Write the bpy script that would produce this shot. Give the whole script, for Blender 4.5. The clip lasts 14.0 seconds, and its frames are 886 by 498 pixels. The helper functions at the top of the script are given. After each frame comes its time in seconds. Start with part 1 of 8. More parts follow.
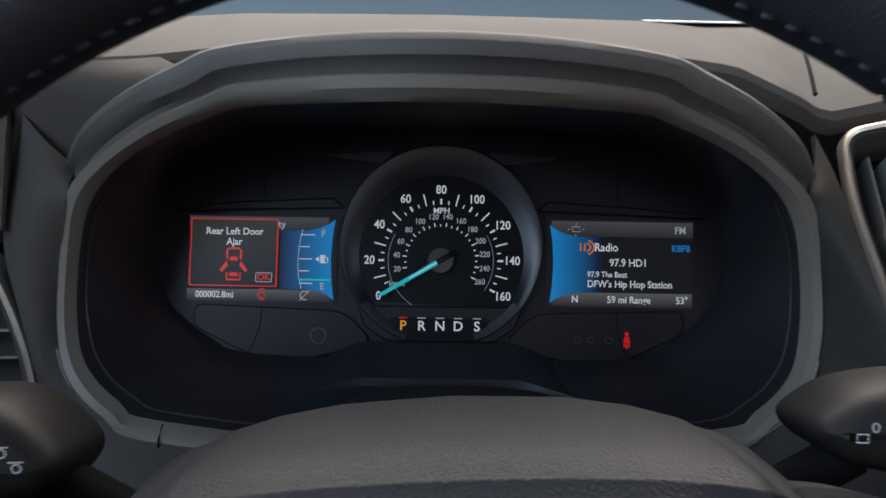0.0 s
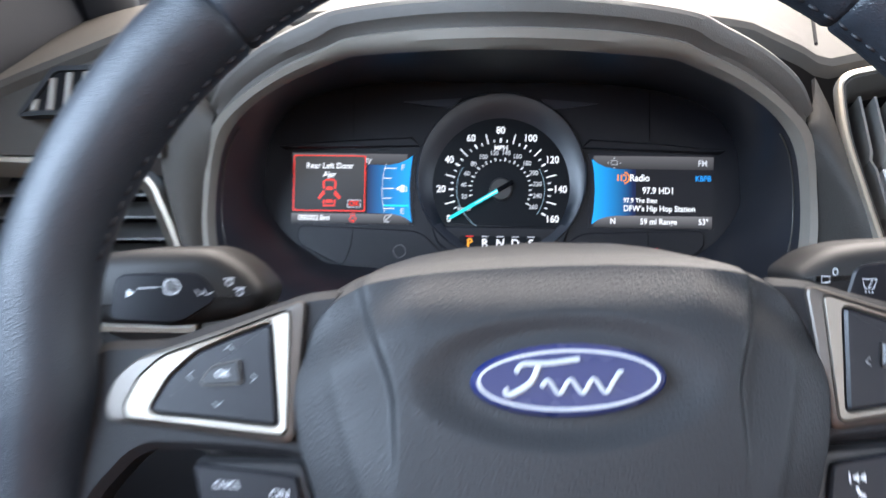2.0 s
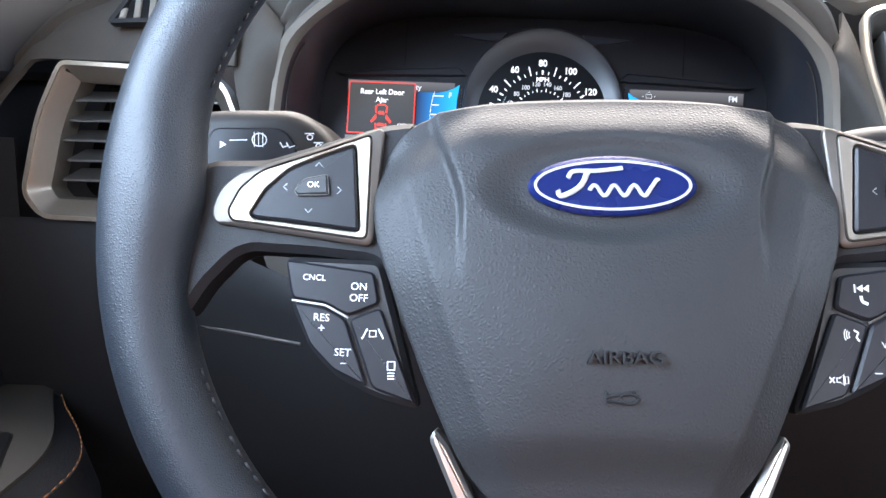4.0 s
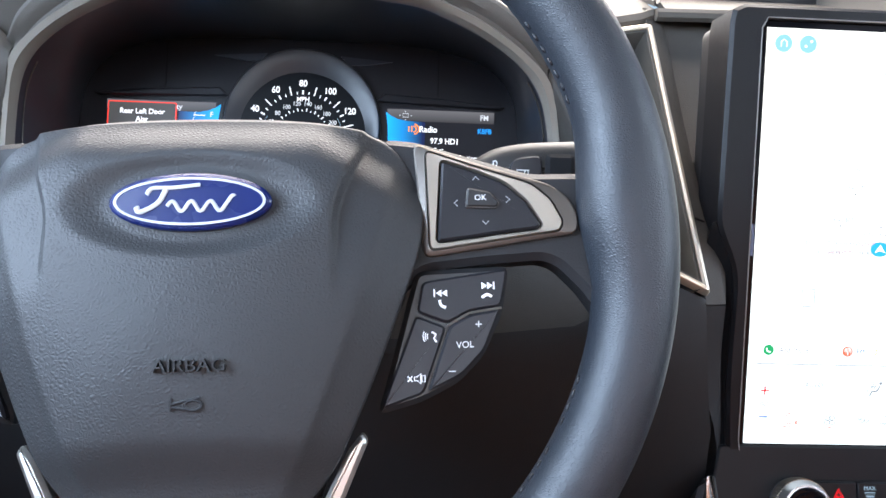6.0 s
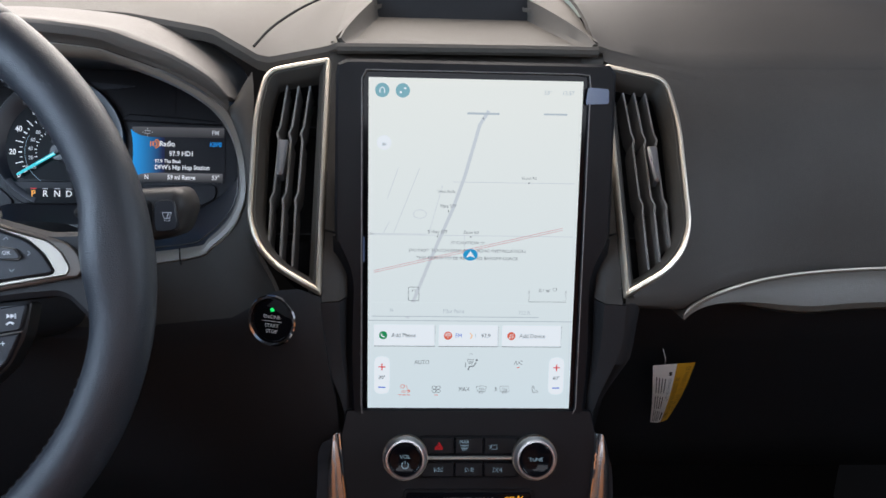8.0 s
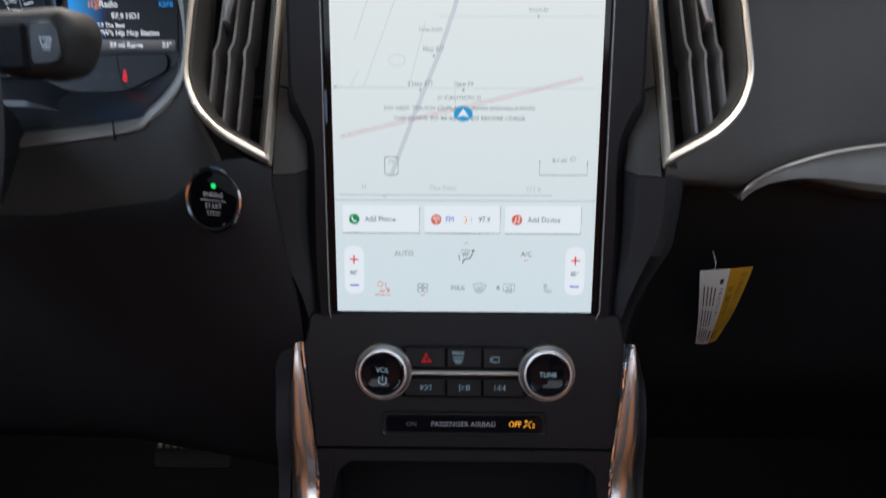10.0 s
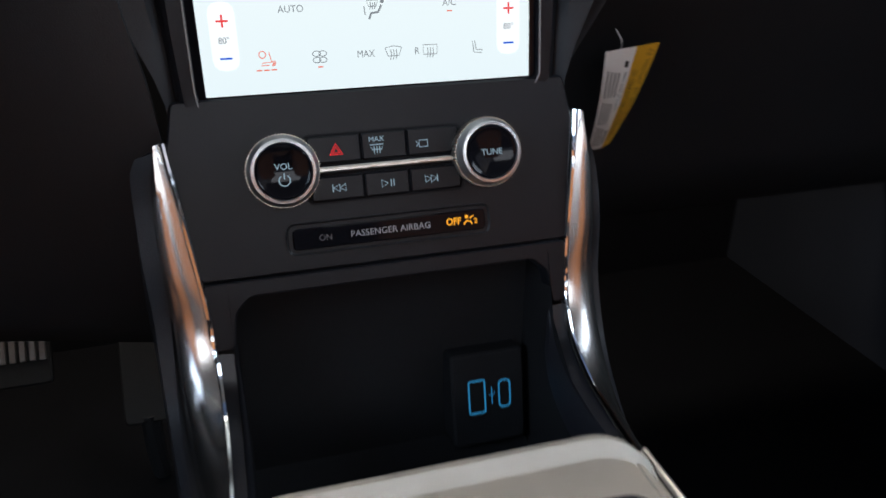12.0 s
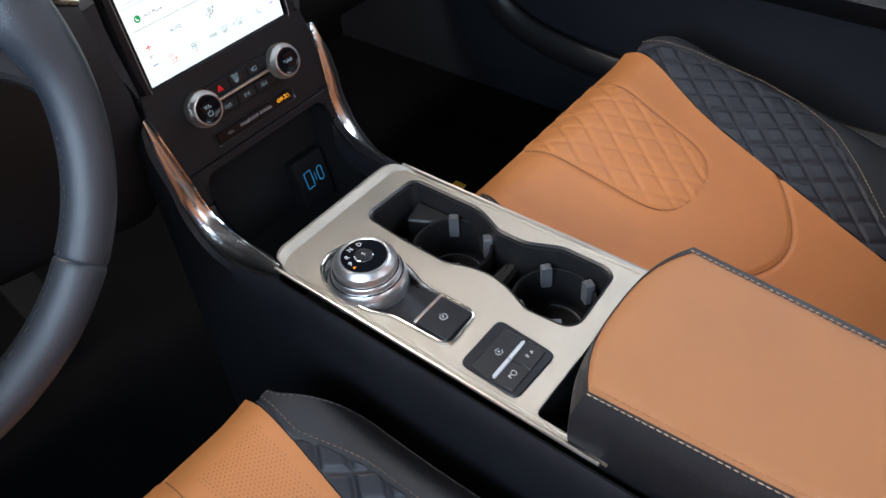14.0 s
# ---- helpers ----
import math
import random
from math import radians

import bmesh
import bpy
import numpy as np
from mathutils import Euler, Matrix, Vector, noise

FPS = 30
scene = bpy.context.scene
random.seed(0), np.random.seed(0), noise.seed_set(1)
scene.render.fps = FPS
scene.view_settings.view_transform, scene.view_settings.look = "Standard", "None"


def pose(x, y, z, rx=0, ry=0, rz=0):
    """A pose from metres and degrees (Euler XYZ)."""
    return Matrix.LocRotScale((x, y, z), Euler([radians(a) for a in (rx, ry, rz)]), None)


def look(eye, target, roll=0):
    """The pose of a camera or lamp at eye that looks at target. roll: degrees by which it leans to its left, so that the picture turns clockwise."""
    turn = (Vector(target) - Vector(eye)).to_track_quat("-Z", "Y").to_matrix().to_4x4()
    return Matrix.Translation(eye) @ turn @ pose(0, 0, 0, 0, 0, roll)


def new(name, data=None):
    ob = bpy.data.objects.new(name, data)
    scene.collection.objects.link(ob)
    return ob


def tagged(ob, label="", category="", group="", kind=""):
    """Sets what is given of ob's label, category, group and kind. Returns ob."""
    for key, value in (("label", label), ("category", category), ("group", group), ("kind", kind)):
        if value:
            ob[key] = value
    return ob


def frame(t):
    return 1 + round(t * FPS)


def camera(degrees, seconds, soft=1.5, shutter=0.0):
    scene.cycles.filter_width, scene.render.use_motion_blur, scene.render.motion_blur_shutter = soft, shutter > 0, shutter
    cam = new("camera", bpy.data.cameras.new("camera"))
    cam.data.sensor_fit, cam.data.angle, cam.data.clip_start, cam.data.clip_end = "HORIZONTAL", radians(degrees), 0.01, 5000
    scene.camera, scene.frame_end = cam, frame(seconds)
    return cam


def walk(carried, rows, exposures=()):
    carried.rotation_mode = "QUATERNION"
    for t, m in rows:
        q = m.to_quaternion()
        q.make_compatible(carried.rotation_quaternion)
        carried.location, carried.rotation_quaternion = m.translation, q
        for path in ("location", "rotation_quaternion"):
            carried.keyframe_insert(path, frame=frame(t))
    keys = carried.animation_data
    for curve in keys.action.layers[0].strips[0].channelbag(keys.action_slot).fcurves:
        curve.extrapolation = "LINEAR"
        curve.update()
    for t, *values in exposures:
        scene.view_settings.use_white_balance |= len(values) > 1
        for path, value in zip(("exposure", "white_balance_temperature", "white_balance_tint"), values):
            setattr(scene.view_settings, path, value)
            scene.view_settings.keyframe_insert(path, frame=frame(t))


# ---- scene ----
cam = camera(61.2, 14.0, shutter=0.3)
PATH = [
    (0, (-0.0014, -0.1181, 0.7740), (0.0054, 0.8665, 0.5991), 1.06),
    (0.5, (-0.0013, -0.0626, 0.7553), (0.0049, 0.9232, 0.5876), 0.68),
    (1, (-0.0040, -0.0633, 0.7564), (0.0028, 0.9224, 0.5877), 0.42),
    (1.5, (-0.0035, -0.0888, 0.7577), (-0.0058, 0.8955, 0.5815), 0.48),
    (1.8, (-0.0138, -0.1645, 0.7614), (-0.0328, 0.8149, 0.5606), 0.75),
    (2, (-0.0245, -0.2173, 0.7581), (-0.0549, 0.7603, 0.5498), 0.55),
    (2.2, (-0.0385, -0.2574, 0.7519), (-0.0784, 0.7188, 0.5387), 1.09),
    (4.3, (-0.0332, -0.2729, 0.7020), (-0.0942, 0.7050, 0.5021), 2.30),
    (4.5, (-0.0153, -0.2758, 0.7026), (-0.0624, 0.7039, 0.5077), 2.37),
    (5, (0.0337, -0.2792, 0.7064), (0.0290, 0.7034, 0.5204), 2.56),
    (5.5, (0.0739, -0.2832, 0.7073), (0.1062, 0.7008, 0.5324), 2.43),
    (6, (0.0840, -0.2822, 0.7090), (0.1389, 0.7004, 0.5313), 2.25),
    (6.5, (0.0867, -0.2833, 0.7120), (0.1566, 0.6951, 0.5176), 2.18),
    (7, (0.1505, -0.3284, 0.7471), (0.2239, 0.6437, 0.5243), 1.94),
    (7.5, (0.2739, -0.3888, 0.7882), (0.3318, 0.5765, 0.5336), 1.69),
    (7.7, (0.3128, -0.3966, 0.7938), (0.3652, 0.5678, 0.5348), 1.58),
    (9.8, (0.3844, -0.3154, 0.7384), (0.3635, 0.6349, 0.4278), 0.07),
    (10, (0.3807, -0.2896, 0.7057), (0.3662, 0.6559, 0.3805), 0.08),
    (10.5, (0.3658, -0.2219, 0.6018), (0.3941, 0.7257, 0.2835), 0.39),
    (11, (0.3680, -0.1836, 0.5707), (0.4029, 0.7615, 0.2456), 0.37),
    (11.5, (0.3663, -0.1844, 0.5721), (0.4697, 0.7476, 0.2247), 0.68),
    (12, (0.3184, -0.2126, 0.6014), (0.5618, 0.6519, 0.1616), -0.15),
    (12.3, (0.2386, -0.3006, 0.6634), (0.5938, 0.4701, 0.1344), -2.85),
    (12.5, (0.1783, -0.3497, 0.7183), (0.5967, 0.3426, 0.1302), -3.24),
    (13, (0.0598, -0.4072, 0.8255), (0.5836, 0.1297, 0.1641), -2.67),
    (13.5, (0.0227, -0.4261, 0.8604), (0.5553, 0.0698, 0.1746), -4.22),
    (14, (0.0127, -0.4322, 0.8642), (0.5534, 0.0393, 0.1675), -4.86),
]
EXPOSURES = [(0, -1.2, 6250, 13), (0.1, -0.95, 6250, 13), (0.3, 0, 6250, 13), (0.5, 0.4, 6250, 13), (1.7, 0.45, 6250, 13), (2.2, 0.65, 6250, 13), (4.3, 1.15, 6250, 13), (5, 1.43, 6250, 13), (5.5, 1.34, 6250, 13), (6, 0.85, 6250, 13), (6.5, 0.28, 6250, 13), (7, -0.3, 6250, 13), (7.7, -0.35, 6250, 13), (9.8, -0.35, 6250, 13), (11, -0.3, 6250, 13), (11.7, -0.1, 6400, 12), (12.5, 0.28, 6500, 12), (13, 0.36, 6500, 12), (14, 0.3, 6500, 12)]
walk(cam, [(t, look(eye, target, roll)) for t, eye, target, roll in PATH], EXPOSURES)

# ---- world and large lights ----
sky_world = bpy.data.worlds.new("sky")
scene.world = sky_world
sky_world.use_nodes = True
wn = sky_world.node_tree.nodes
sky = wn.new("ShaderNodeTexSky")
sky.sky_type = "NISHITA"
sky.sun_disc = False
sky.sun_elevation, sky.sun_rotation = radians(40), radians(150)
sky_world.node_tree.links.new(sky.outputs[0], wn["Background"].inputs[0])
wn["Background"].inputs[1].default_value = 0.08


def window_light(name, eye, target, width, height, watts, color):
    """Sky light that comes in through one of the car's windows."""
    lamp = bpy.data.lights.new(name, "AREA")
    lamp.shape, lamp.size, lamp.size_y, lamp.energy, lamp.color = "RECTANGLE", width, height, watts, color
    ob = new(name, lamp)
    ob.matrix_world = look(eye, target)
    return ob


window_light("windshield_light", (0.06, 0.68, 1.28), (0.0, 0.25, 0.70), 1.20, 0.70, 28.0, (1.0, 0.91, 0.80))
window_light("driver_window_light", (-0.60, -0.36, 1.00), (0.10, 0.10, 0.64), 0.9, 0.45, 22.0, (0.64, 0.81, 1.0))
window_light("passenger_window_light", (1.36, -0.20, 1.05), (0.7, -0.1, 0.45), 0.9, 0.40, 10.0, (0.74, 0.87, 1.0))
window_light("rear_window_light", (0.38, -1.55, 1.15), (0.38, -0.2, 0.6), 1.1, 0.4, 7.0, (0.90, 0.95, 1.0))


# ---- materials ----
def node_material(name):
    m = bpy.data.materials.new(name)
    m.use_nodes = True
    return m, m.node_tree.nodes, m.node_tree.links, m.node_tree.nodes["Principled BSDF"]


def surface(name, color, rough=0.5, metal=0.0, grain=0.0, grain_scale=900.0, vary=0.12, coat=0.0, spec=0.5, stain=14.0, cells=False):
    """A procedural surface: base colour with two scales of variation, roughness wear and a fine relief."""
    m, n, l, b = node_material(name)
    tc = n.new("ShaderNodeTexCoord")
    big, small = n.new("ShaderNodeTexNoise"), n.new("ShaderNodeTexNoise")
    big.inputs["Scale"].default_value, small.inputs["Scale"].default_value = stain, stain * 12
    big.inputs["Detail"].default_value = 4
    for q in (big, small):
        l.new(tc.outputs["Object"], q.inputs["Vector"])
    mix = n.new("ShaderNodeMath")
    mix.operation = "MULTIPLY_ADD"
    mix.inputs[1].default_value = 0.35
    l.new(small.outputs["Fac"], mix.inputs[0])
    l.new(big.outputs["Fac"], mix.inputs[2])
    ramp = n.new("ShaderNodeValToRGB")
    ramp.color_ramp.elements[0].position, ramp.color_ramp.elements[1].position = 0.35, 1.0
    ramp.color_ramp.elements[0].color = (*[c * (1 - vary) for c in color], 1)
    ramp.color_ramp.elements[1].color = (*[min(1, c * (1 + vary)) for c in color], 1)
    l.new(mix.outputs[0], ramp.inputs[0])
    l.new(ramp.outputs[0], b.inputs["Base Color"])
    rr = n.new("ShaderNodeMapRange")
    rr.inputs["To Min"].default_value, rr.inputs["To Max"].default_value = max(0.03, rough - 0.07), min(1, rough + 0.07)
    l.new(big.outputs["Fac"], rr.inputs["Value"])
    l.new(rr.outputs[0], b.inputs["Roughness"])
    b.inputs["Metallic"].default_value = metal
    b.inputs["Coat Weight"].default_value = coat
    b.inputs["Specular IOR Level"].default_value = spec
    if grain:
        if cells:
            tex = n.new("ShaderNodeTexVoronoi")
            tex.feature = "DISTANCE_TO_EDGE"
            tex.inputs["Scale"].default_value = grain_scale
            warp = n.new("ShaderNodeTexNoise")
            warp.inputs["Scale"].default_value = grain_scale * 0.6
            add = n.new("ShaderNodeMixRGB")
            add.inputs[0].default_value = 0.0016
            l.new(tc.outputs["Object"], warp.inputs["Vector"])
            l.new(tc.outputs["Object"], add.inputs[1])
            l.new(warp.outputs["Color"], add.inputs[2])
            l.new(add.outputs[0], tex.inputs["Vector"])
            cut = n.new("ShaderNodeMapRange")
            cut.inputs["From Max"].default_value = 0.5
            cut.interpolation_type = "SMOOTHSTEP"
            l.new(tex.outputs["Distance"], cut.inputs["Value"])
            height = cut.outputs[0]
        else:
            tex = n.new("ShaderNodeTexNoise")
            tex.inputs["Scale"].default_value = grain_scale
            tex.inputs["Detail"].default_value = 3
            l.new(tc.outputs["Object"], tex.inputs["Vector"])
            height = tex.outputs["Fac"]
        bump = n.new("ShaderNodeBump")
        bump.inputs["Strength"].default_value = grain
        bump.inputs["Distance"].default_value = 0.0006
        l.new(height, bump.inputs["Height"])
        l.new(bump.outputs[0], b.inputs["Normal"])
    return m


def glow(name, color, strength, base=(0.01, 0.01, 0.012), rough=0.25):
    """A lit display pixel field or lamp: it gives off light."""
    m, n, l, b = node_material(name)
    b.inputs["Base Color"].default_value = (*base, 1)
    b.inputs["Roughness"].default_value = rough
    b.inputs["Emission Color"].default_value = (*color, 1)
    b.inputs["Emission Strength"].default_value = strength
    b.inputs["Specular IOR Level"].default_value = 0.15
    return m


def glow_ramp(name, c0, c1, axis, lo, hi, strength):
    """A display field whose colour runs from c0 to c1 along one axis of its object."""
    m, n, l, b = node_material(name)
    tc, sep, mr, ramp = n.new("ShaderNodeTexCoord"), n.new("ShaderNodeSeparateXYZ"), n.new("ShaderNodeMapRange"), n.new("ShaderNodeValToRGB")
    l.new(tc.outputs["Object"], sep.inputs[0])
    l.new(sep.outputs[axis], mr.inputs["Value"])
    mr.inputs["From Min"].default_value, mr.inputs["From Max"].default_value = lo, hi
    l.new(mr.outputs[0], ramp.inputs[0])
    ramp.color_ramp.elements[0].color, ramp.color_ramp.elements[1].color = (*c0, 1), (*c1, 1)
    l.new(ramp.outputs[0], b.inputs["Emission Color"])
    b.inputs["Emission Strength"].default_value = strength
    b.inputs["Base Color"].default_value = (0.01, 0.01, 0.012, 1)
    b.inputs["Roughness"].default_value = 0.35
    b.inputs["Specular IOR Level"].default_value = 0.15
    return m


DIALM = surface("black_dial_print", (0.005, 0.006, 0.008), 0.5, vary=0.05, spec=0.12)
BROWM = surface("grained_brow_skin", (0.115, 0.104, 0.093), 0.58, grain=0.25, grain_scale=700, vary=0.10, cells=True, spec=0.35)
SOFT = surface("soft_dash_plastic", (0.075, 0.067, 0.058), 0.62, grain=0.35, grain_scale=1400, vary=0.10, spec=0.22)
SOFT_DARK = surface("dark_dash_plastic", (0.0155, 0.0155, 0.017), 0.55, grain=0.3, grain_scale=1500, vary=0.15, spec=0.28)
LIPM = surface("satin_hood_trim", (0.215, 0.192, 0.162), 0.40, grain=0.1, grain_scale=1600, vary=0.06)
PANEL = surface("satin_black_panel", (0.012, 0.012, 0.015), 0.36, grain=0.12, grain_scale=2600, vary=0.08, spec=0.35)
STACKM = surface("fine_grained_black_panel", (0.0065, 0.0068, 0.0085), 0.36, grain=0.14, grain_scale=2600, vary=0.08, spec=0.2)
BARM = surface("polished_warm_trim", (0.50, 0.48, 0.46), 0.25, metal=1.0, vary=0.03)
HARD = surface("hard_black_plastic", (0.014, 0.014, 0.015), 0.35, grain=0.08, grain_scale=2200, vary=0.1)
GLOSS = surface("gloss_black_plastic", (0.004, 0.004, 0.0055), 0.05, vary=0.05, spec=0.14)
VOID = surface("matte_black_recess", (0.009, 0.009, 0.010), 0.8, vary=0.2, spec=0.12)
MASK = surface("cluster_mask", (0.013, 0.013, 0.016), 0.40, vary=0.08, spec=0.18)
TUNNELM = surface("satin_black_tunnel", (0.021, 0.021, 0.025), 0.34, grain=0.06, grain_scale=2400, vary=0.12, spec=0.35)
RING = surface("gauge_ring", (0.008, 0.010, 0.016), 0.34, grain=0.05, grain_scale=2500, vary=0.06)
LEATHER = surface("black_wheel_leather", (0.017, 0.0205, 0.0265), 0.43, grain=0.26, grain_scale=900, vary=0.12, cells=True)
HUBSKIN = surface("grained_airbag_cover", (0.026, 0.0265, 0.028), 0.50, grain=0.25, grain_scale=620, vary=0.06, cells=True, spec=0.30)
SATIN = surface("satin_silver_trim", (0.50, 0.47, 0.43), 0.32, metal=0.92, grain=0.03, grain_scale=3000, vary=0.05)
CHROME = surface("bright_chrome", (0.80, 0.80, 0.80), 0.10, metal=1.0, vary=0.03)
PLATE = surface("champagne_console_plate", (0.43, 0.39, 0.33), 0.36, metal=0.78, grain=0.7, grain_scale=1900, vary=0.04)
ALU = surface("brushed_aluminium", (0.50, 0.50, 0.51), 0.33, metal=0.94, grain=0.05, grain_scale=2500, vary=0.05)
TAN = surface("tan_seat_leather", (0.445, 0.158, 0.042), 0.50, grain=0.45, grain_scale=1100, vary=0.07, cells=True)
BLACKHIDE = surface("black_seat_leather", (0.013, 0.0135, 0.016), 0.40, grain=0.5, grain_scale=900, vary=0.12, cells=True, spec=0.35)
QUILT = surface("black_quilted_leather", (0.013, 0.014, 0.019), 0.48, grain=0.2, grain_scale=1100, vary=0.1, spec=0.35)
CARPET = surface("black_carpet", (0.004, 0.004, 0.0045), 0.95, grain=1.0, grain_scale=700, vary=0.3, spec=0.04)
DOORM = surface("dark_door_trim", (0.017, 0.019, 0.024), 0.5, grain=0.3, grain_scale=1200, vary=0.15, spec=0.3)
THREAD_TAN = surface("tan_thread", (0.42, 0.30, 0.20), 0.7)
THREAD_ORANGE = surface("orange_brown_thread", (0.34, 0.135, 0.045), 0.65)
THREAD_RUST = surface("rust_thread", (0.20, 0.12, 0.085), 0.65)
BEZELM = surface("polished_dark_chrome", (0.60, 0.58, 0.55), 0.24, metal=1.0, vary=0.03)
THREAD_GREY = surface("grey_thread", (0.20, 0.20, 0.21), 0.7)
THREAD_DARK = surface("dark_thread", (0.016, 0.017, 0.021), 0.6)
BADGE_BLUE = surface("blue_enamel", (0.005, 0.012, 0.080), 0.28, vary=0.04, coat=0.08, spec=0.3)
PRINT = surface("white_legend", (0.70, 0.70, 0.70), 0.5, vary=0.03)
PRINT_GREY = surface("grey_legend", (0.30, 0.30, 0.31), 0.5, vary=0.03)
PRINT_DIM = surface("faint_legend", (0.09, 0.09, 0.09), 0.5, vary=0.03)
PAPER = surface("white_paper", (0.78, 0.77, 0.74), 0.7, vary=0.04)
YELLOW = surface("yellow_label", (0.62, 0.33, 0.02), 0.55, vary=0.05)
INK = surface("black_ink", (0.02, 0.02, 0.02), 0.6, vary=0.03)
HEADLINER = surface("grey_headliner", (0.22, 0.215, 0.205), 0.9, grain=0.5, grain_scale=600, vary=0.06)
ASPHALT = surface("grey_asphalt", (0.10, 0.10, 0.10), 0.9, grain=0.8, grain_scale=120, vary=0.2, stain=0.8)
RUBBER = surface("black_rubber", (0.010, 0.010, 0.010), 0.75, grain=0.3, grain_scale=800, spec=0.15)
FILM = surface("clear_film_tab", (0.09, 0.12, 0.19), 0.15, vary=0.05)
SEAMT = surface("dark_tan_seam", (0.19, 0.066, 0.020), 0.7)
PADM = surface("taupe_lower_dash_skin", (0.085, 0.075, 0.062), 0.42, grain=0.25, grain_scale=900, vary=0.10, cells=True)
CONSIDE = surface("dark_console_side", (0.013, 0.014, 0.017), 0.46, grain=0.3, grain_scale=1200, vary=0.15, spec=0.2)
# one even tan, deeper than the seats'
TANARM = surface("darker_tan_armrest_leather", (0.270, 0.108, 0.036), 0.56, grain=0.4, grain_scale=1500, vary=0.07, cells=True)
SILVERP = surface("pale_silver_enamel", (0.44, 0.45, 0.47), 0.3, vary=0.04)
BRONZE = surface("dark_satin_bezel", (0.135, 0.12, 0.107), 0.48, metal=0.85, grain=0.03, grain_scale=3000, vary=0.05)
SPOKETRIM = surface("warm_spoke_trim", (0.36, 0.32, 0.27), 0.46, metal=0.85, grain=0.03, grain_scale=3000, vary=0.05)
VENTTRIM = surface("champagne_vent_trim", (0.64, 0.56, 0.45), 0.36, metal=0.85, grain=0.0, grain_scale=3000, vary=0.02)
FASCIAM = surface("darker_dash_skin", (0.053, 0.048, 0.043), 0.60, grain=0.25, grain_scale=700, vary=0.10, cells=True, spec=0.2)
VENTBEZEL = surface("dark_vent_bezel", (0.060, 0.055, 0.048), 0.34, metal=0.2, vary=0.06)
SLATM = surface("grey_vent_blade", (0.19, 0.18, 0.17), 0.30, vary=0.06)
GRIPM = surface("blue_grey_rubber_grip", (0.085, 0.088, 0.096), 0.5, grain=0.1, grain_scale=1500)
LEVERM = surface("matte_lever_plastic", (0.022, 0.020, 0.019), 0.5, grain=0.1, grain_scale=2000, spec=0.3)
FINM = surface("dark_blue_fin", (0.014, 0.017, 0.027), 0.4, vary=0.05)

LIT_WHITE = glow("lit_white", (0.92, 0.96, 1.0), 1.0)
LIT_SOFT = glow("lit_soft_white", (0.75, 0.80, 0.86), 0.7)
LIT_RED = glow("lit_red", (1.0, 0.05, 0.03), 1.0)
LIT_DEEP_RED = glow("lit_deep_red", (1.0, 0.01, 0.015), 0.9)
LIT_AMBER = glow("lit_amber", (1.0, 0.42, 0.02), 1.1)
LIT_ORANGE = glow("lit_orange", (1.0, 0.30, 0.02), 1.0)
LIT_CYAN = glow("lit_cyan", (0.02, 0.75, 0.85), 1.0)
LIT_CYAN_PALE = glow("lit_pale_cyan", (0.55, 0.95, 1.0), 1.1)
LIT_BLUE = glow("lit_blue", (0.02, 0.35, 0.95), 0.9)
LIT_GREEN = glow("lit_green", (0.02, 0.9, 0.18), 1.2)
LIT_ICE = glow("lit_ice_blue", (0.34, 0.50, 0.60), 0.75)
LIT_USB = glow("lit_usb_blue", (0.03, 0.30, 0.60), 0.55)
LCD_DARK = glow_ramp("dark_lcd", (0.002, 0.002, 0.003), (0.006, 0.006, 0.008), 1, 0.0, 0.05, 1.0)
LCD_BAR = glow_ramp("grey_lcd_bar", (0.01, 0.01, 0.01), (0.12, 0.12, 0.125), 1, 0.036, 0.050, 1.0)
LCD_BAR_LOW = glow_ramp("grey_lcd_footer", (0.01, 0.01, 0.01), (0.16, 0.16, 0.165), 1, -0.005, 0.004, 1.0)
LCD_BLUE_L = glow_ramp("blue_fuel_field", (0.004, 0.010, 0.06), (0.01, 0.36, 0.92), 0, -0.099, -0.066, 1.0)
LCD_BLUE_R = glow_ramp("blue_radio_field", (0.01, 0.38, 0.95), (0.003, 0.010, 0.06), 0, 0.067, 0.098, 1.0)
MSG_FIELD = glow_ramp("grey_message_field", (0.018, 0.017, 0.016), (0.055, 0.055, 0.053), 1, 0.005, 0.045, 1.0)
SCREEN_WHITE = glow_ramp("white_touchscreen", (0.62, 0.72, 0.74), (0.76, 0.79, 0.73), 1, 0.0, 0.26, 1.25)
FINSLAT = surface("grey_vent_slat", (0.085, 0.082, 0.078), 0.45, grain=0.1, grain_scale=1500)
SCREEN_CARD = glow("white_screen_card", (0.80, 0.86, 0.88), 1.2)
SCREEN_GREY = glow("grey_screen_line", (0.20, 0.23, 0.25), 1.0)
SCREEN_PALE = glow("pale_screen_line", (0.52, 0.60, 0.64), 1.0)
SCREEN_ROAD = glow("faint_road_grey", (0.60, 0.655, 0.68), 1.12)
SCREEN_INK = glow("dark_screen_ink", (0.10, 0.12, 0.14), 1.0)
SCREEN_RED = glow("red_screen_ink", (0.80, 0.03, 0.03), 1.0)
SCREEN_PINK = glow("pink_route_line", (0.70, 0.36, 0.38), 1.0)
SCREEN_BLUE = glow("blue_screen_ink", (0.02, 0.12, 0.70), 1.0)
SCREEN_TEAL = glow("teal_screen_disc", (0.22, 0.48, 0.54), 1.0)
SCREEN_NAV = glow("blue_position_disc", (0.02, 0.36, 0.68), 1.0)
SCREEN_GREEN = glow("green_screen_disc", (0.01, 0.30, 0.10), 1.0)
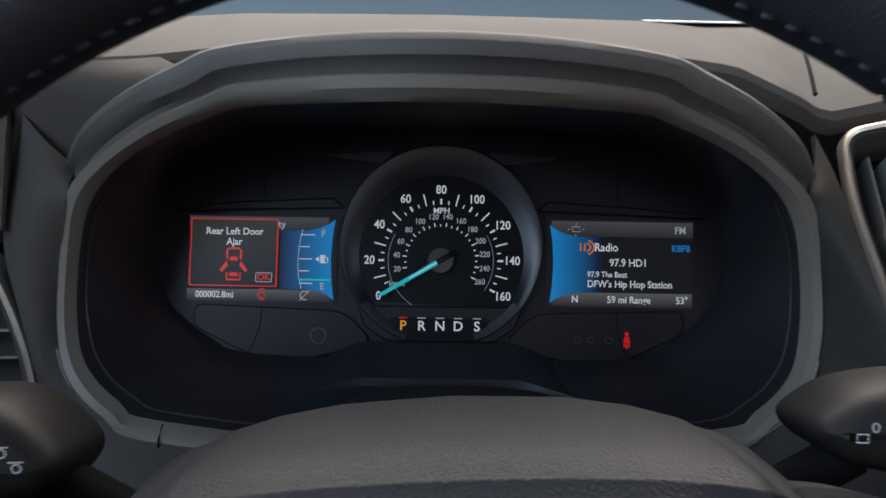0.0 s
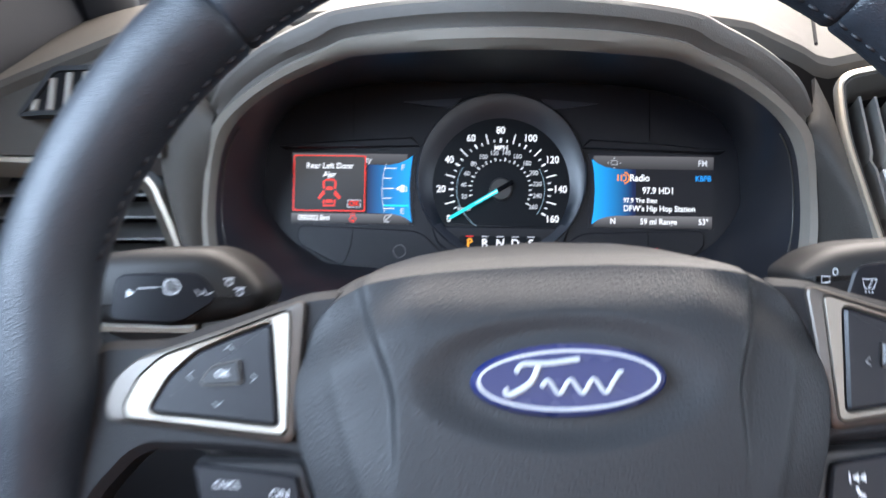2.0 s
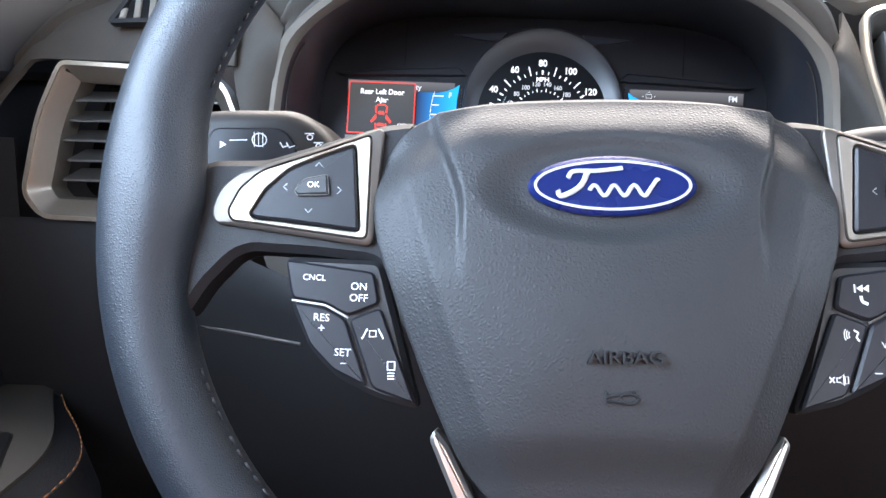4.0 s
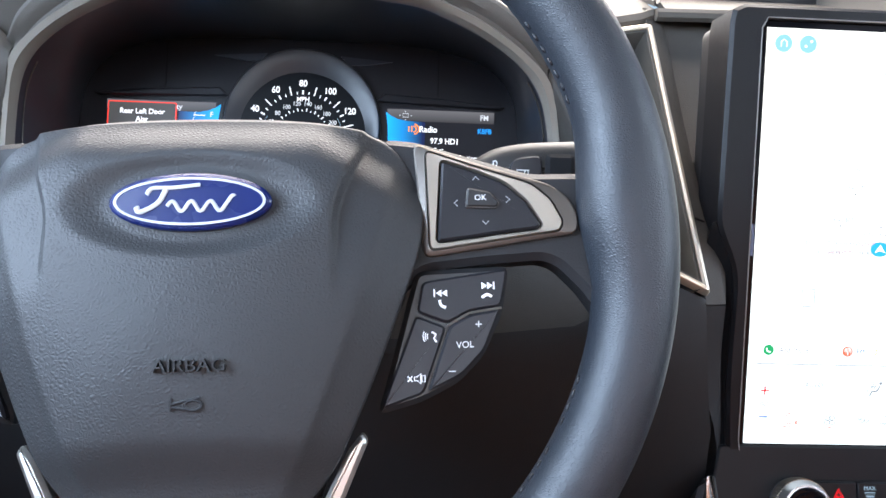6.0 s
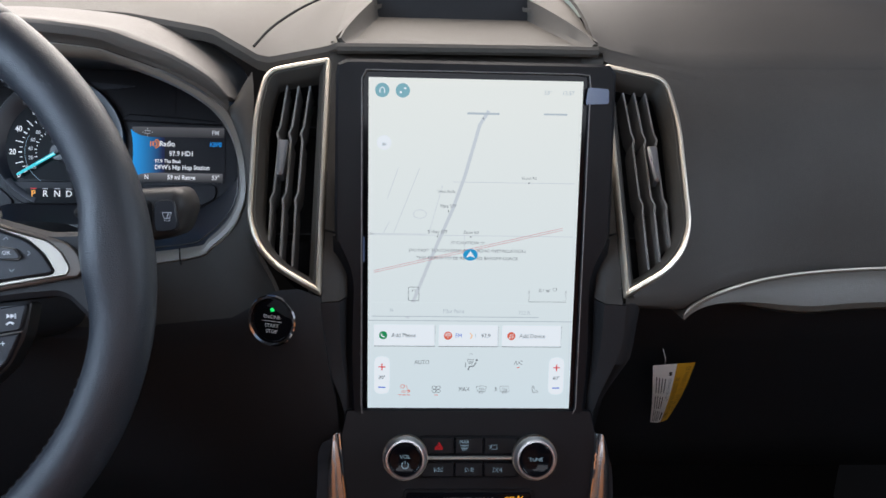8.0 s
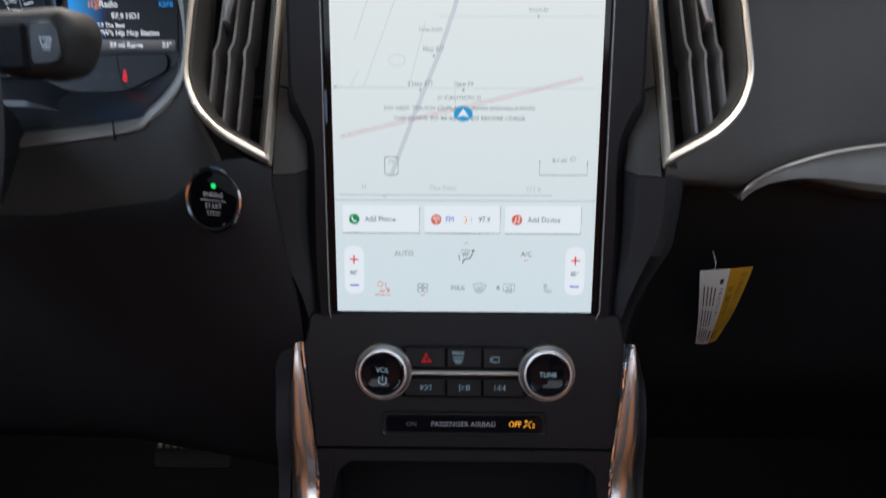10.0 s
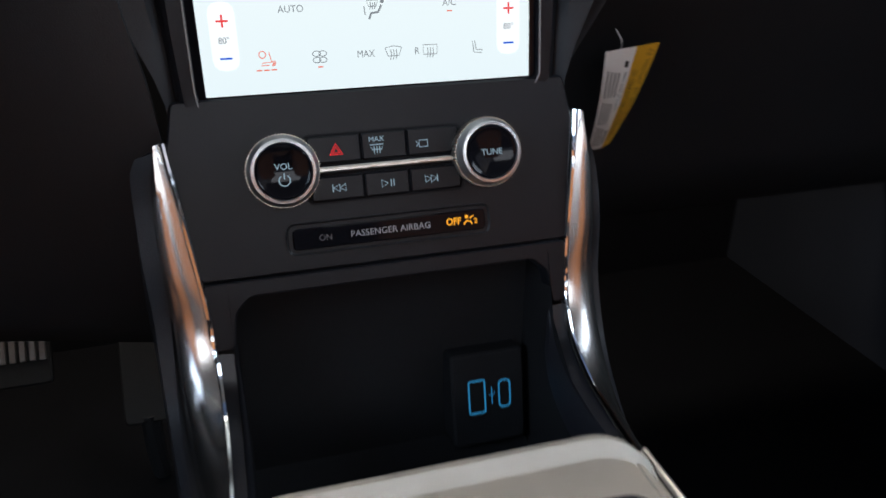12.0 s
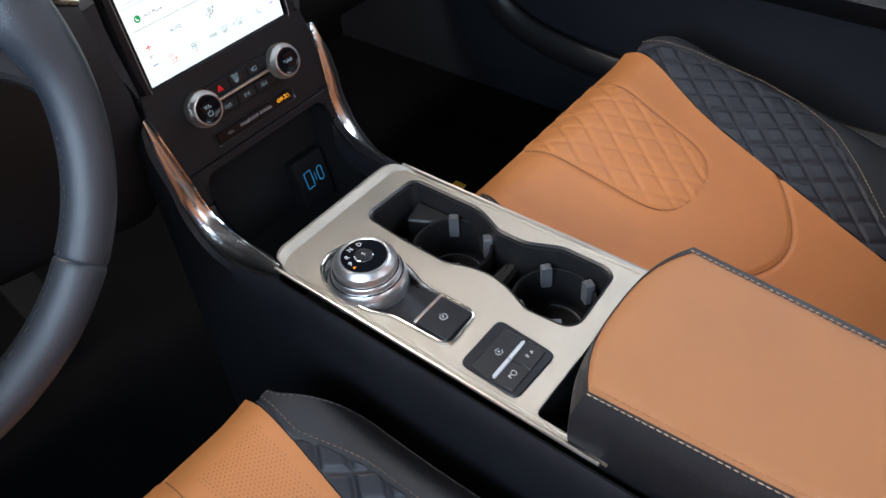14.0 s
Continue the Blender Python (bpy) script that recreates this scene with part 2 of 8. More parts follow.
SCREEN_CORAL = glow("coral_screen_disc", (0.80, 0.14, 0.07), 1.0)


# ---- building helpers ----
def plane_frame(origin, right, up):
    """A matrix whose x runs right, y up and z towards the viewer."""
    x = Vector(right).normalized()
    z = x.cross(Vector(up)).normalized()
    y = z.cross(x)
    m = Matrix((x, y, z)).transposed().to_4x4()
    m.translation = Vector(origin)
    return m


def part(name, bm, material, parent, label="", m=None, sharp=0.6):
    """Links a bmesh as one mesh object under a thing or a part."""
    bmesh.ops.recalc_face_normals(bm, faces=bm.faces)
    for f in bm.faces:
        f.smooth = True
    for e in bm.edges:
        if len(e.link_faces) == 2 and e.calc_face_angle(0.0) > sharp:
            e.smooth = False
    me = bpy.data.meshes.new(name)
    bm.to_mesh(me)
    bm.free()
    me.materials.append(material)
    ob = new(name, me)
    if parent is not None:
        ob.parent = parent
    if m is not None:
        ob.matrix_basis = m
    if label:
        tagged(ob, label)
    return ob


def thing(name, label, category, m=None, group="", kind=""):
    ob = new(name)
    ob.empty_display_size = 0.02
    if m is not None:
        ob.matrix_basis = m
    return tagged(ob, label, category, group, kind)


def rounded(pts, r, n=4):
    """A polygon with its corners rounded by the radius r (one number, or one for each corner)."""
    out, k = [], len(pts)
    rs = r if isinstance(r, (list, tuple)) else [r] * k
    for i in range(k):
        p, a, b = Vector(pts[i]), Vector(pts[i - 1]), Vector(pts[(i + 1) % k])
        da, db = (a - p), (b - p)
        d = min(rs[i], da.length * 0.45, db.length * 0.45)
        if d < 1e-6:
            out.append(tuple(p))
            continue
        s, e = p + da.normalized() * d, p + db.normalized() * d
        for j in range(n + 1):
            t = j / n
            out.append(tuple(s * (1 - t) ** 2 + p * 2 * t * (1 - t) + e * t ** 2))
    return out


def box_pts(x0, y0, x1, y1):
    return [(x0, y0), (x1, y0), (x1, y1), (x0, y1)]


def ellipse(cx, cy, a, b, n=48, t0=0.0, t1=2 * math.pi):
    full = abs(t1 - t0 - 2 * math.pi) < 1e-6
    return [(cx + a * math.cos(t0 + (t1 - t0) * i / (n if full else n - 1)), cy + b * math.sin(t0 + (t1 - t0) * i / (n if full else n - 1))) for i in range(n)]


def prism(poly, w0, w1, bevel=0.0, bm=None):
    """A polygon extruded from w0 to w1, its upper rim bevelled."""
    bm = bm or bmesh.new()
    area = sum(poly[i - 1][0] * poly[i][1] - poly[i][0] * poly[i - 1][1] for i in range(len(poly)))
    if area < 0:
        poly = poly[::-1]
    lo = [bm.verts.new((x, y, w0)) for x, y in poly]
    if bevel:
        c = Vector((sum(p[0] for p in poly) / len(poly), sum(p[1] for p in poly) / len(poly)))
        mid = [bm.verts.new((x, y, w1 - bevel)) for x, y in poly]
        hi = []
        k = len(poly)
        for i in range(k):
            p, a, b = Vector(poly[i]), Vector(poly[i - 1]), Vector(poly[(i + 1) % k])
            t = ((p - a).normalized() + (b - p).normalized())
            nrm = Vector((-t.y, t.x)).normalized() if t.length > 1e-9 else (c - p).normalized()
            q = p + nrm * bevel
            hi.append(bm.verts.new((q.x, q.y, w1)))
        loops = [lo, mid, hi]
    else:
        loops = [lo, [bm.verts.new((x, y, w1)) for x, y in poly]]
    for a, b in zip(loops, loops[1:]):
        for i in range(len(a)):
            j = (i + 1) % len(a)
            bm.faces.new((a[i], a[j], b[j], b[i]))
    bm.faces.new(loops[-1])
    bm.faces.new(loops[0][::-1])
    return bm


def frame_prism(outer, inner, w0, w1, bm=None, w_in=None):
    """A closed frame between two outlines with the same number of points."""
    bm = bm or bmesh.new()
    w_in = w1 if w_in is None else w_in
    rows = [[bm.verts.new((*p, w0)) for p in outer], [bm.verts.new((*p, w1)) for p in outer],
            [bm.verts.new((*p, w_in)) for p in inner], [bm.verts.new((*p, w0)) for p in inner]]
    k = len(outer)
    for a, b in zip(rows, rows[1:] + rows[:1]):
        for i in range(k):
            j = (i + 1) % k
            bm.faces.new((a[i], a[j], b[j], b[i]))
    return bm


def scaled(poly, cx, cy, s, sy=None):
    return [(cx + (x - cx) * s, cy + (y - cy) * (sy or s)) for x, y in poly]


def inset(poly, d):
    """The outline moved inwards by d."""
    area = sum(poly[i - 1][0] * poly[i][1] - poly[i][0] * poly[i - 1][1] for i in range(len(poly)))
    out, k = [], len(poly)
    for i in range(k):
        p, a, b = Vector(poly[i]), Vector(poly[i - 1]), Vector(poly[(i + 1) % k])
        u, v = (p - a), (b - p)
        if u.length < 1e-9 or v.length < 1e-9:
            out.append(tuple(p))
            continue
        u.normalize()
        v.normalize()
        n1, n2 = Vector((-u.y, u.x)), Vector((-v.y, v.x))
        q = n1 + n2
        s = 1 / max(0.4, 1 + n1.dot(n2))
        out.append(tuple(p + q * s * d * (1 if area > 0 else -1)))
    return out


def grid(rows, bm=None, closed=False):
    """A surface through rows of points."""
    bm = bm or bmesh.new()
    vs = [[bm.verts.new(p) for p in r] for r in rows]
    for a, b in zip(vs, vs[1:]):
        for i in range(len(a) - (0 if closed else 1)):
            j = (i + 1) % len(a)
            bm.faces.new((a[i], a[j], b[j], b[i]))
    return bm


def shell(rows, thick, closed=False):
    """A surface through rows of points, given thickness behind it along z of its own normals."""
    bm = grid(rows, closed=closed)
    bmesh.ops.recalc_face_normals(bm, faces=bm.faces)
    geom = bmesh.ops.solidify(bm, geom=bm.faces[:], thickness=thick)
    return bm


def lathe(profile, n=48, bm=None, cx=0.0, cy=0.0):
    """Turns (radius, height) points round the z axis."""
    bm = bm or bmesh.new()
    rows = [[(cx + r * math.cos(2 * math.pi * i / n), cy + r * math.sin(2 * math.pi * i / n), h) for i in range(n)] for r, h in profile]
    vs = [[bm.verts.new(p) for p in r] for r in rows]
    for a, b in zip(vs, vs[1:]):
        for i in range(n):
            j = (i + 1) % n
            bm.faces.new((a[i], a[j], b[j], b[i]))
    if profile[0][0] > 1e-6:
        bm.faces.new(vs[0][::-1])
    if profile[-1][0] > 1e-6:
        bm.faces.new(vs[-1])
    return bm


def spline(pts, n):
    """Points on a smooth curve through pts."""
    pts = [Vector(p) for p in pts]
    ext = [pts[0] * 2 - pts[1]] + pts + [pts[-1] * 2 - pts[-2]]
    out = []
    for i in range(n + 1):
        t = i / n * (len(pts) - 1)
        k = min(int(t), len(pts) - 2)
        f = t - k
        p0, p1, p2, p3 = ext[k:k + 4]
        out.append(0.5 * (2 * p1 + (p2 - p0) * f + (2 * p0 - 5 * p1 + 4 * p2 - p3) * f * f + (3 * p1 - p0 - 3 * p2 + p3) * f ** 3))
    return out


def sweep(path, radius, n=8, bm=None, closed=False, flat=1.0):
    """A tube along a path; radius is a number or a function of 0..1."""
    bm = bm or bmesh.new()
    path = [Vector(p) for p in path]
    k = len(path)
    rows = []
    ref = Vector((0.13, 0.31, 0.94))
    for i, p in enumerate(path):
        a = path[(i - 1) % k] if closed or i else p
        b = path[(i + 1) % k] if closed or i < k - 1 else p
        t = (b - a).normalized()
        u = t.cross(ref)
        u = u.normalized() if u.length > 1e-6 else t.orthogonal().normalized()
        v = t.cross(u).normalized()
        r = radius(i / (k - 1)) if callable(radius) else radius
        rows.append([bm.verts.new(p + u * r * math.cos(2 * math.pi * j / n) + v * r * flat * math.sin(2 * math.pi * j / n)) for j in range(n)])
    for i in range(k if closed else k - 1):
        a, b = rows[i], rows[(i + 1) % k]
        for j in range(n):
            q = (j + 1) % n
            bm.faces.new((a[j], a[q], b[q], b[j]))
    if not closed:
        bm.faces.new(rows[0][::-1])
        bm.faces.new(rows[-1])
    return bm


def stroke(bm, pts, width, w, thick=0.0002, closed=False):
    """A flat line of some width on the plane at height w."""
    pts = [Vector(p) for p in pts]
    k = len(pts)
    left, right = [], []
    for i, p in enumerate(pts):
        a = pts[(i - 1) % k] if closed or i else p
        b = pts[(i + 1) % k] if closed or i < k - 1 else p
        t = b - a
        t = t.normalized() if t.length > 1e-9 else Vector((1, 0))
        nrm = Vector((-t.y, t.x)) * width / 2
        left.append(bm.verts.new((p.x + nrm.x, p.y + nrm.y, w)))
        right.append(bm.verts.new((p.x - nrm.x, p.y - nrm.y, w)))
    for i in range(k if closed else k - 1):
        j = (i + 1) % k
        bm.faces.new((right[i], right[j], left[j], left[i]))
    return bm


def sheet(bm, poly, w):
    bm.faces.new([bm.verts.new((x, y, w)) for x, y in poly])
    return bm


def words(name, body, cap, m, material, parent, align="CENTER", label="", squeeze=1.0, depth=0.0):
    """Lettering in the built-in font with the given capital height; m places the middle of its base line."""
    cu = bpy.data.curves.new(name, "FONT")
    cu.body, cu.size, cu.align_x, cu.align_y = body, cap / 0.70, align, "CENTER"
    cu.resolution_u = 3
    cu.offset = cap * 0.028 if material.name.startswith("lit_") and material is not LIT_ICE else 0.0
    cu.extrude = depth
    tmp = new(name, cu)
    me = bpy.data.meshes.new_from_object(tmp)
    bpy.data.objects.remove(tmp)
    bpy.data.curves.remove(cu)
    me.materials.clear()
    me.materials.append(material)
    ob = new(name, me)
    ob.parent = parent
    ob.matrix_basis = m @ Matrix.Diagonal((squeeze, 1, 1, 1))
    if label:
        tagged(ob, label)
    return ob


def at(x, y, w=0.0, turn=0.0):
    return Matrix.Translation((x, y, w)) @ Matrix.Rotation(radians(turn), 4, "Z")


def stitches(path, length, gap, radius):
    """A row of short raised threads along a path."""
    bm = bmesh.new()
    path = [Vector(p) for p in path]
    run = [0.0]
    for a, b in zip(path, path[1:]):
        run.append(run[-1] + (b - a).length)

    def on(s):
        k = 0
        while k < len(path) - 2 and run[k + 1] < s:
            k += 1
        return path[k].lerp(path[k + 1], (s - run[k]) / max(1e-9, run[k + 1] - run[k]))

    s = 0.0
    while s + length < run[-1]:
        p, q = on(s), on(s + length)
        t = (q - p).normalized()
        u = t.orthogonal().normalized() * radius
        v = t.cross(u)
        rings = [[bm.verts.new(c + u * math.cos(k * 1.5708) * f + v * math.sin(k * 1.5708) * f) for k in range(4)] for c, f in ((p, 0.5), ((p + q) / 2, 1.0), (q, 0.5))]
        for r0, r1 in zip(rings, rings[1:]):
            for k in range(4):
                bm.faces.new((r0[k], r0[(k + 1) % 4], r1[(k + 1) % 4], r1[k]))
        bm.faces.new(rings[0][::-1])
        bm.faces.new(rings[2])
        s += length + gap
    return bm


def lerp_table(table, x):
    """Linear look-up in rows of (x, values...)."""
    if x <= table[0][0]:
        return table[0][1:]
    for a, b in zip(table, table[1:]):
        if x <= b[0]:
            f = (x - a[0]) / (b[0] - a[0])
            return tuple(p + (q - p) * f for p, q in zip(a[1:], b[1:]))
    return table[-1][1:]


def smooth(a, b, x):
    t = min(1.0, max(0.0, (x - a) / (b - a)))
    return t * t * (3 - 2 * t)


# ---- the car's shell and the ground ----
def slab(name, x0, y0, z0, x1, y1, z1, material, label, category):
    bm = bmesh.new()
    prism(box_pts(x0, y0, x1, y1), z0, z1, bm=bm)
    ob = part(name, bm, material, None, label)
    return tagged(ob, "", category, kind="structure")


slab("ground", -60, -60, -0.42, 60, 60, -0.40, ASPHALT, "grey asphalt ground under the car", "ground")
slab("floor", -0.46, -1.4, -0.04, 1.24, 0.85, 0.0, CARPET, "black carpeted cabin floor", "floor")
slab("ceiling", -0.30, -1.4, 1.26, 1.08, 0.12, 1.30, HEADLINER, "grey cloth headliner", "ceiling")
slab("wall_front", -0.46, 0.80, 0.0, 1.24, 0.85, 0.84, VOID, "dark firewall behind the dashboard", "wall")
slab("wall_rear", -0.46, -1.45, 0.0, 1.24, -1.40, 0.80, DOORM, "dark trim behind the seats", "wall")


def pillar(name, a, b, label):
    bm = sweep([Vector(a).lerp(Vector(b), i / 6) for i in range(7)], 0.035, n=10, flat=1.3)
    tagged(part(name, bm, DOORM, None, label), "", "pillar", kind="structure")


pillar("pillar_left", (-0.40, 0.60, 0.76), (-0.28, 0.10, 1.27), "dark trimmed windshield pillar")
pillar("pillar_right", (1.18, 0.60, 0.76), (1.06, 0.10, 1.27), "dark trimmed windshield pillar")
pillar("pillar_left_rear", (-0.42, -0.62, 0.70), (-0.30, -0.60, 1.27), "dark trimmed door pillar")
pillar("pillar_right_rear", (1.20, -0.62, 0.70), (1.08, -0.60, 1.27), "dark trimmed door pillar")


def door(name, side, label):
    """A car door's inner trim; side is -1 for the driver's and 1 for the passenger's."""
    ob = thing(name, label, "car door", kind="structure")
    x0 = -0.385 if side < 0 else 1.13
    prof = [(0.0, 0.0), (0.0, 0.22), (-0.012, 0.30), (-0.014, 0.36), (0.012, 0.46), (0.016, 0.56), (0.0, 0.66), (0.02, 0.74), (0.06, 0.75)]
    rows = []
    for y in [-1.4 + 0.1 * i for i in range(23)]:
        rows.append([(x0 + side * d, y, z) for d, z in prof])
    part("trim_panel", shell(rows, 0.03), DOORM, ob)
    arm = []
    for y in ([-0.95 + 0.085 * i for i in range(15)] if side > 0 else [-0.95 + 0.1 * i for i in range(9)] + [-0.10 + 0.012 * i for i in range(33)]):
        f = smooth(0.30, 0.08, y) if side > 0 else smooth(0.30, 0.11, y)
        w = 0.02 + 0.075 * f if side > 0 else 0.012 + 0.113 * f
        zt = 0.40 + 0.02 * f if side > 0 else 0.466 + 0.012 * f
        arm.append([(x0 + side * 0.03, y, zt - 0.10), (x0 - side * w * 0.6, y, zt - 0.075), (x0 - side * w, y, zt - 0.03), (x0 - side * w * 0.9, y, zt - 0.004), (x0 - side * w * 0.5, y, zt + 0.002), (x0 + side * 0.03, y, zt)])
    part("armrest", shell(arm, 0.008), BLACKHIDE, ob, "dark leather armrest")
    path = [(r[3][0], r[3][1], r[3][2] + 0.002) for r in arm]
    part("stitching", stitches(path, 0.005, 0.003, 0.0007), THREAD_ORANGE if side < 0 else THREAD_DARK, ob, "row of stitches", sharp=9)
    if side < 0:
        top = [[(r[k][0], r[k][1], r[k][2] + 0.003) for k in (5, 4)] + [tuple(Vector(r[4]).lerp(Vector(r[3]), 0.55) + Vector((0, 0, 0.003)))] for r in arm]
        part("armrest_top", shell(top, 0.003), SOFT, ob, "grey plastic armrest top")
        plate = rounded([(-0.345, -0.16), (-0.300, -0.16), (-0.305, 0.10), (-0.330, 0.155), (-0.350, 0.13)], 0.012, 4)
        switch_plate = part("switch_plate", prism(plate, 0.479, 0.4835, 0.0015), HARD, ob, "black window switch plate")
        for yy in (0.055, -0.005):
            part("window_switch", prism(rounded(box_pts(-0.338, yy, -0.315, yy + 0.042), 0.003, 3), 0.483, 0.488, 0.0015), PANEL, switch_plate)
    pocket = [(x0 - side * 0.030, -0.60, 0.16), (x0 - side * 0.035, -0.10, 0.15), (x0 - side * 0.035, 0.15, 0.155), (x0 - side * 0.030, 0.30, 0.19), (x0 - side * 0.02, 0.37, 0.27), (x0 - side * 0.005, 0.39, 0.34)]
    part("map_pocket", sweep(spline(pocket, 40), 0.016, n=10, flat=1.6), HARD, ob, "hard plastic map pocket rim")
    return ob


door("door_1", -1, "dark driver's door trim with a stitched armrest")
door("door_2", 1, "dark passenger door trim with armrest and map pocket")

for nm, s, x0 in (("pillar_trim_left", -1, -0.405), ("pillar_trim_right", 1, 1.185)):
    prof = [(-0.06, 0.70), (0.70, 0.70), (0.66, 0.86), (0.42, 1.02), (0.16, 1.06), (0.02, 0.90)]
    rows = [[(x0 + s * 0.01, y, z) for y, z in prof], [(x0 + s * 0.03, y, z) for y, z in prof]]
    m = Matrix(((0, 0, 1, x0), (1, 0, 0, 0), (0, 1, 0, 0), (0, 0, 0, 1)))
    tagged(part(nm, prism(rounded(prof, 0.03, 4), 0.0, 0.03, 0.006), DOORM, None, "dark grained trim at the foot of the windshield pillar", m=m), "", "trim", kind="structure")

# ---- dashboard ----
XC = 0.388
dash = thing("dashboard", "dark soft-touch dashboard with a hooded cluster recess", "dashboard")

MASK_HALF = [(0, 0.106), (0.06, 0.106), (0.11, 0.102), (0.145, 0.092), (0.163, 0.080), (0.176, 0.057), (0.179, 0.03), (0.178, 0.01), (0.163, -0.013), (0.14, -0.030), (0.12, -0.038), (0.06, -0.040), (0, -0.040)]
# hood outlines as (x, z, y): the middle of the hood stands nearer to the driver than its sides
LIP_IN = [(0, 0.7828, 0.203), (0.045, 0.7818, 0.208), (0.0850, 0.7798, 0.220), (0.1005, 0.7768, 0.227), (0.1345, 0.7637, 0.238), (0.162, 0.7472, 0.248), (0.1797, 0.7275, 0.256), (0.1890, 0.700, 0.261), (0.1908, 0.667, 0.258), (0.1835, 0.6435, 0.250), (0.1655, 0.6250, 0.246), (0.141, 0.6135, 0.246), (0, 0.601, 0.246)]
LIP_OUT = [(0, 0.7912, 0.197), (0.050, 0.7900, 0.203), (0.0900, 0.7862, 0.214), (0.1060, 0.7810, 0.221), (0.136, 0.7690, 0.231), (0.163, 0.7530, 0.242), (0.1835, 0.7340, 0.251), (0.1930, 0.703, 0.256), (0.1960, 0.667, 0.252), (0.187, 0.6405, 0.244), (0.168, 0.6210, 0.239), (0.142, 0.608, 0.238), (0, 0.594, 0.238)]
BROW_LOW = [(0, 0.7985, 0.194), (0.050, 0.7972, 0.200), (0.094, 0.7925, 0.211), (0.112, 0.7855, 0.219), (0.143, 0.7735, 0.231), (0.168, 0.7580, 0.243), (0.1830, 0.7430, 0.256)]
BROW_TOP = [(0, 0.8083, 0.222), (0.050, 0.8065, 0.226), (0.100, 0.8010, 0.236), (0.1235, 0.7940, 0.244), (0.1500, 0.7810, 0.252), (0.1735, 0.7640, 0.259), (0.1865, 0.7440, 0.266)]
CLUSTER = plane_frame((0, 0.331, 0.664), (1, 0, 0), (0, 0.264, 1))


def loop_of(half, y, n=64):
    """A smooth loop through a half outline and its mirror image; points without a depth lie at y."""
    half = [(p[0], p[2] if len(p) > 2 else y, p[1]) for p in half]
    pts = [Vector(p) for p in half + [(-x, d, z) for x, d, z in half[1:-1]][::-1]]
    k = len(pts)
    out = []
    for i in range(n):
        t = i / n * k
        a = int(t)
        f = t - a
        p0, p1, p2, p3 = pts[(a - 1) % k], pts[a % k], pts[(a + 1) % k], pts[(a + 2) % k]
        out.append(tuple(0.5 * (2 * p1 + (p2 - p0) * f + (2 * p0 - 5 * p1 + 4 * p2 - p3) * f * f + (3 * p1 - p0 - 3 * p2 + p3) * f ** 3)))
    return out


NL = 96
mask_loop = [tuple(CLUSTER @ Vector((x, z, 0.0))) for x, _, z in loop_of(MASK_HALF, 0, NL)]
lip_in, lip_out = loop_of(LIP_IN, 0.25, NL), loop_of(LIP_OUT, 0.24, NL)


def between(a, b, f):
    return [tuple(Vector(p).lerp(Vector(q), f)) for p, q in zip(a, b)]


part("cluster_tunnel", shell([mask_loop, between(mask_loop, lip_in, 0.35), between(mask_loop, lip_in, 0.7), between(mask_loop, lip_in, 0.985)], 0.003, closed=True), TUNNELM, dash, "matte black tunnel round the gauges")
groove = between(mask_loop, lip_in, 0.91)
part("tunnel_bead", sweep([tuple(Vector(p) + Vector((-0.35 * p[0], 0, 0.69 - p[2])).normalized() * 0.0034) for p in groove[22:-21]], 0.0006, n=6), VENTBEZEL, dash, "thin bead inside the hood")
face_mid = [(p[0] * 0.997, p[1] - 0.002, p[2]) for p in between(lip_in, lip_out, 0.5)]
lip_rows = [between(mask_loop, lip_in, 0.985), lip_in, between(lip_in, face_mid, 0.5), face_mid, between(face_mid, lip_out, 0.6), lip_out]
part("hood_lip", shell(lip_rows, 0.003, closed=True), LIPM, dash, "satin grey lip of the instrument hood")
line = between(face_mid, lip_out, 0.45)
part("lip_groove", sweep([(p[0], p[1] - 0.0004, p[2]) for p in [line[i % NL] for i in range(-21, 22)]], 0.00065, n=6), VOID, dash, "fine dark groove along the hood lip")

for s in (-1, 1):
    ridge = [(s * x, y, z) for x, z, y in ((0.1925, 0.655, 0.245), (0.1865, 0.640, 0.241), (0.1745, 0.6255, 0.238), (0.1580, 0.6150, 0.2365), (0.1450, 0.6100, 0.2365))]
    part("lip_ridge", sweep(spline(ridge, 24), 0.0008, n=6), LIPM, dash, "fine raised line on the hood lip")
    part("lip_seam", sweep([(s * 0.1385, 0.2385, 0.6185), (s * 0.1395, 0.2345, 0.6120), (s * 0.1400, 0.2345, 0.6050)], 0.0006, n=6), VOID, dash, "dark joint in the lower lip")


def mirrored_row(half, lift=0.0):
    pts = [(-x, y, z + lift) for x, z, y in half[:0:-1]] + [(x, y, z + lift) for x, z, y in half]
    return [tuple(p) for p in spline(pts, 96)]


low_in, low, top = mirrored_row(LIP_OUT[:7]), mirrored_row(BROW_LOW), mirrored_row(BROW_TOP)
under = [tuple(Vector(p).lerp(Vector(q), 0.45) + Vector((0, 0.004, 0))) for p, q in zip(low_in, low)]
roll = [[tuple(Vector(p).lerp(Vector(q), f) + Vector((0, -0.010, 0.0045)) * math.sin(math.pi * f)) for p, q in zip(low, top)] for f in (0.12, 0.28, 0.45, 0.62, 0.8)]
back = [(p[0] * 0.985, p[1] + 0.085, p[2] + 0.010) for p in top]
part("hood_brow", shell([[(p[0], p[1] + 0.004, p[2]) for p in low_in], under, low] + roll + [top, between(top, back, 0.3), between(top, back, 0.65), back], 0.004), BROWM, dash, "dark grained brow over the instruments")

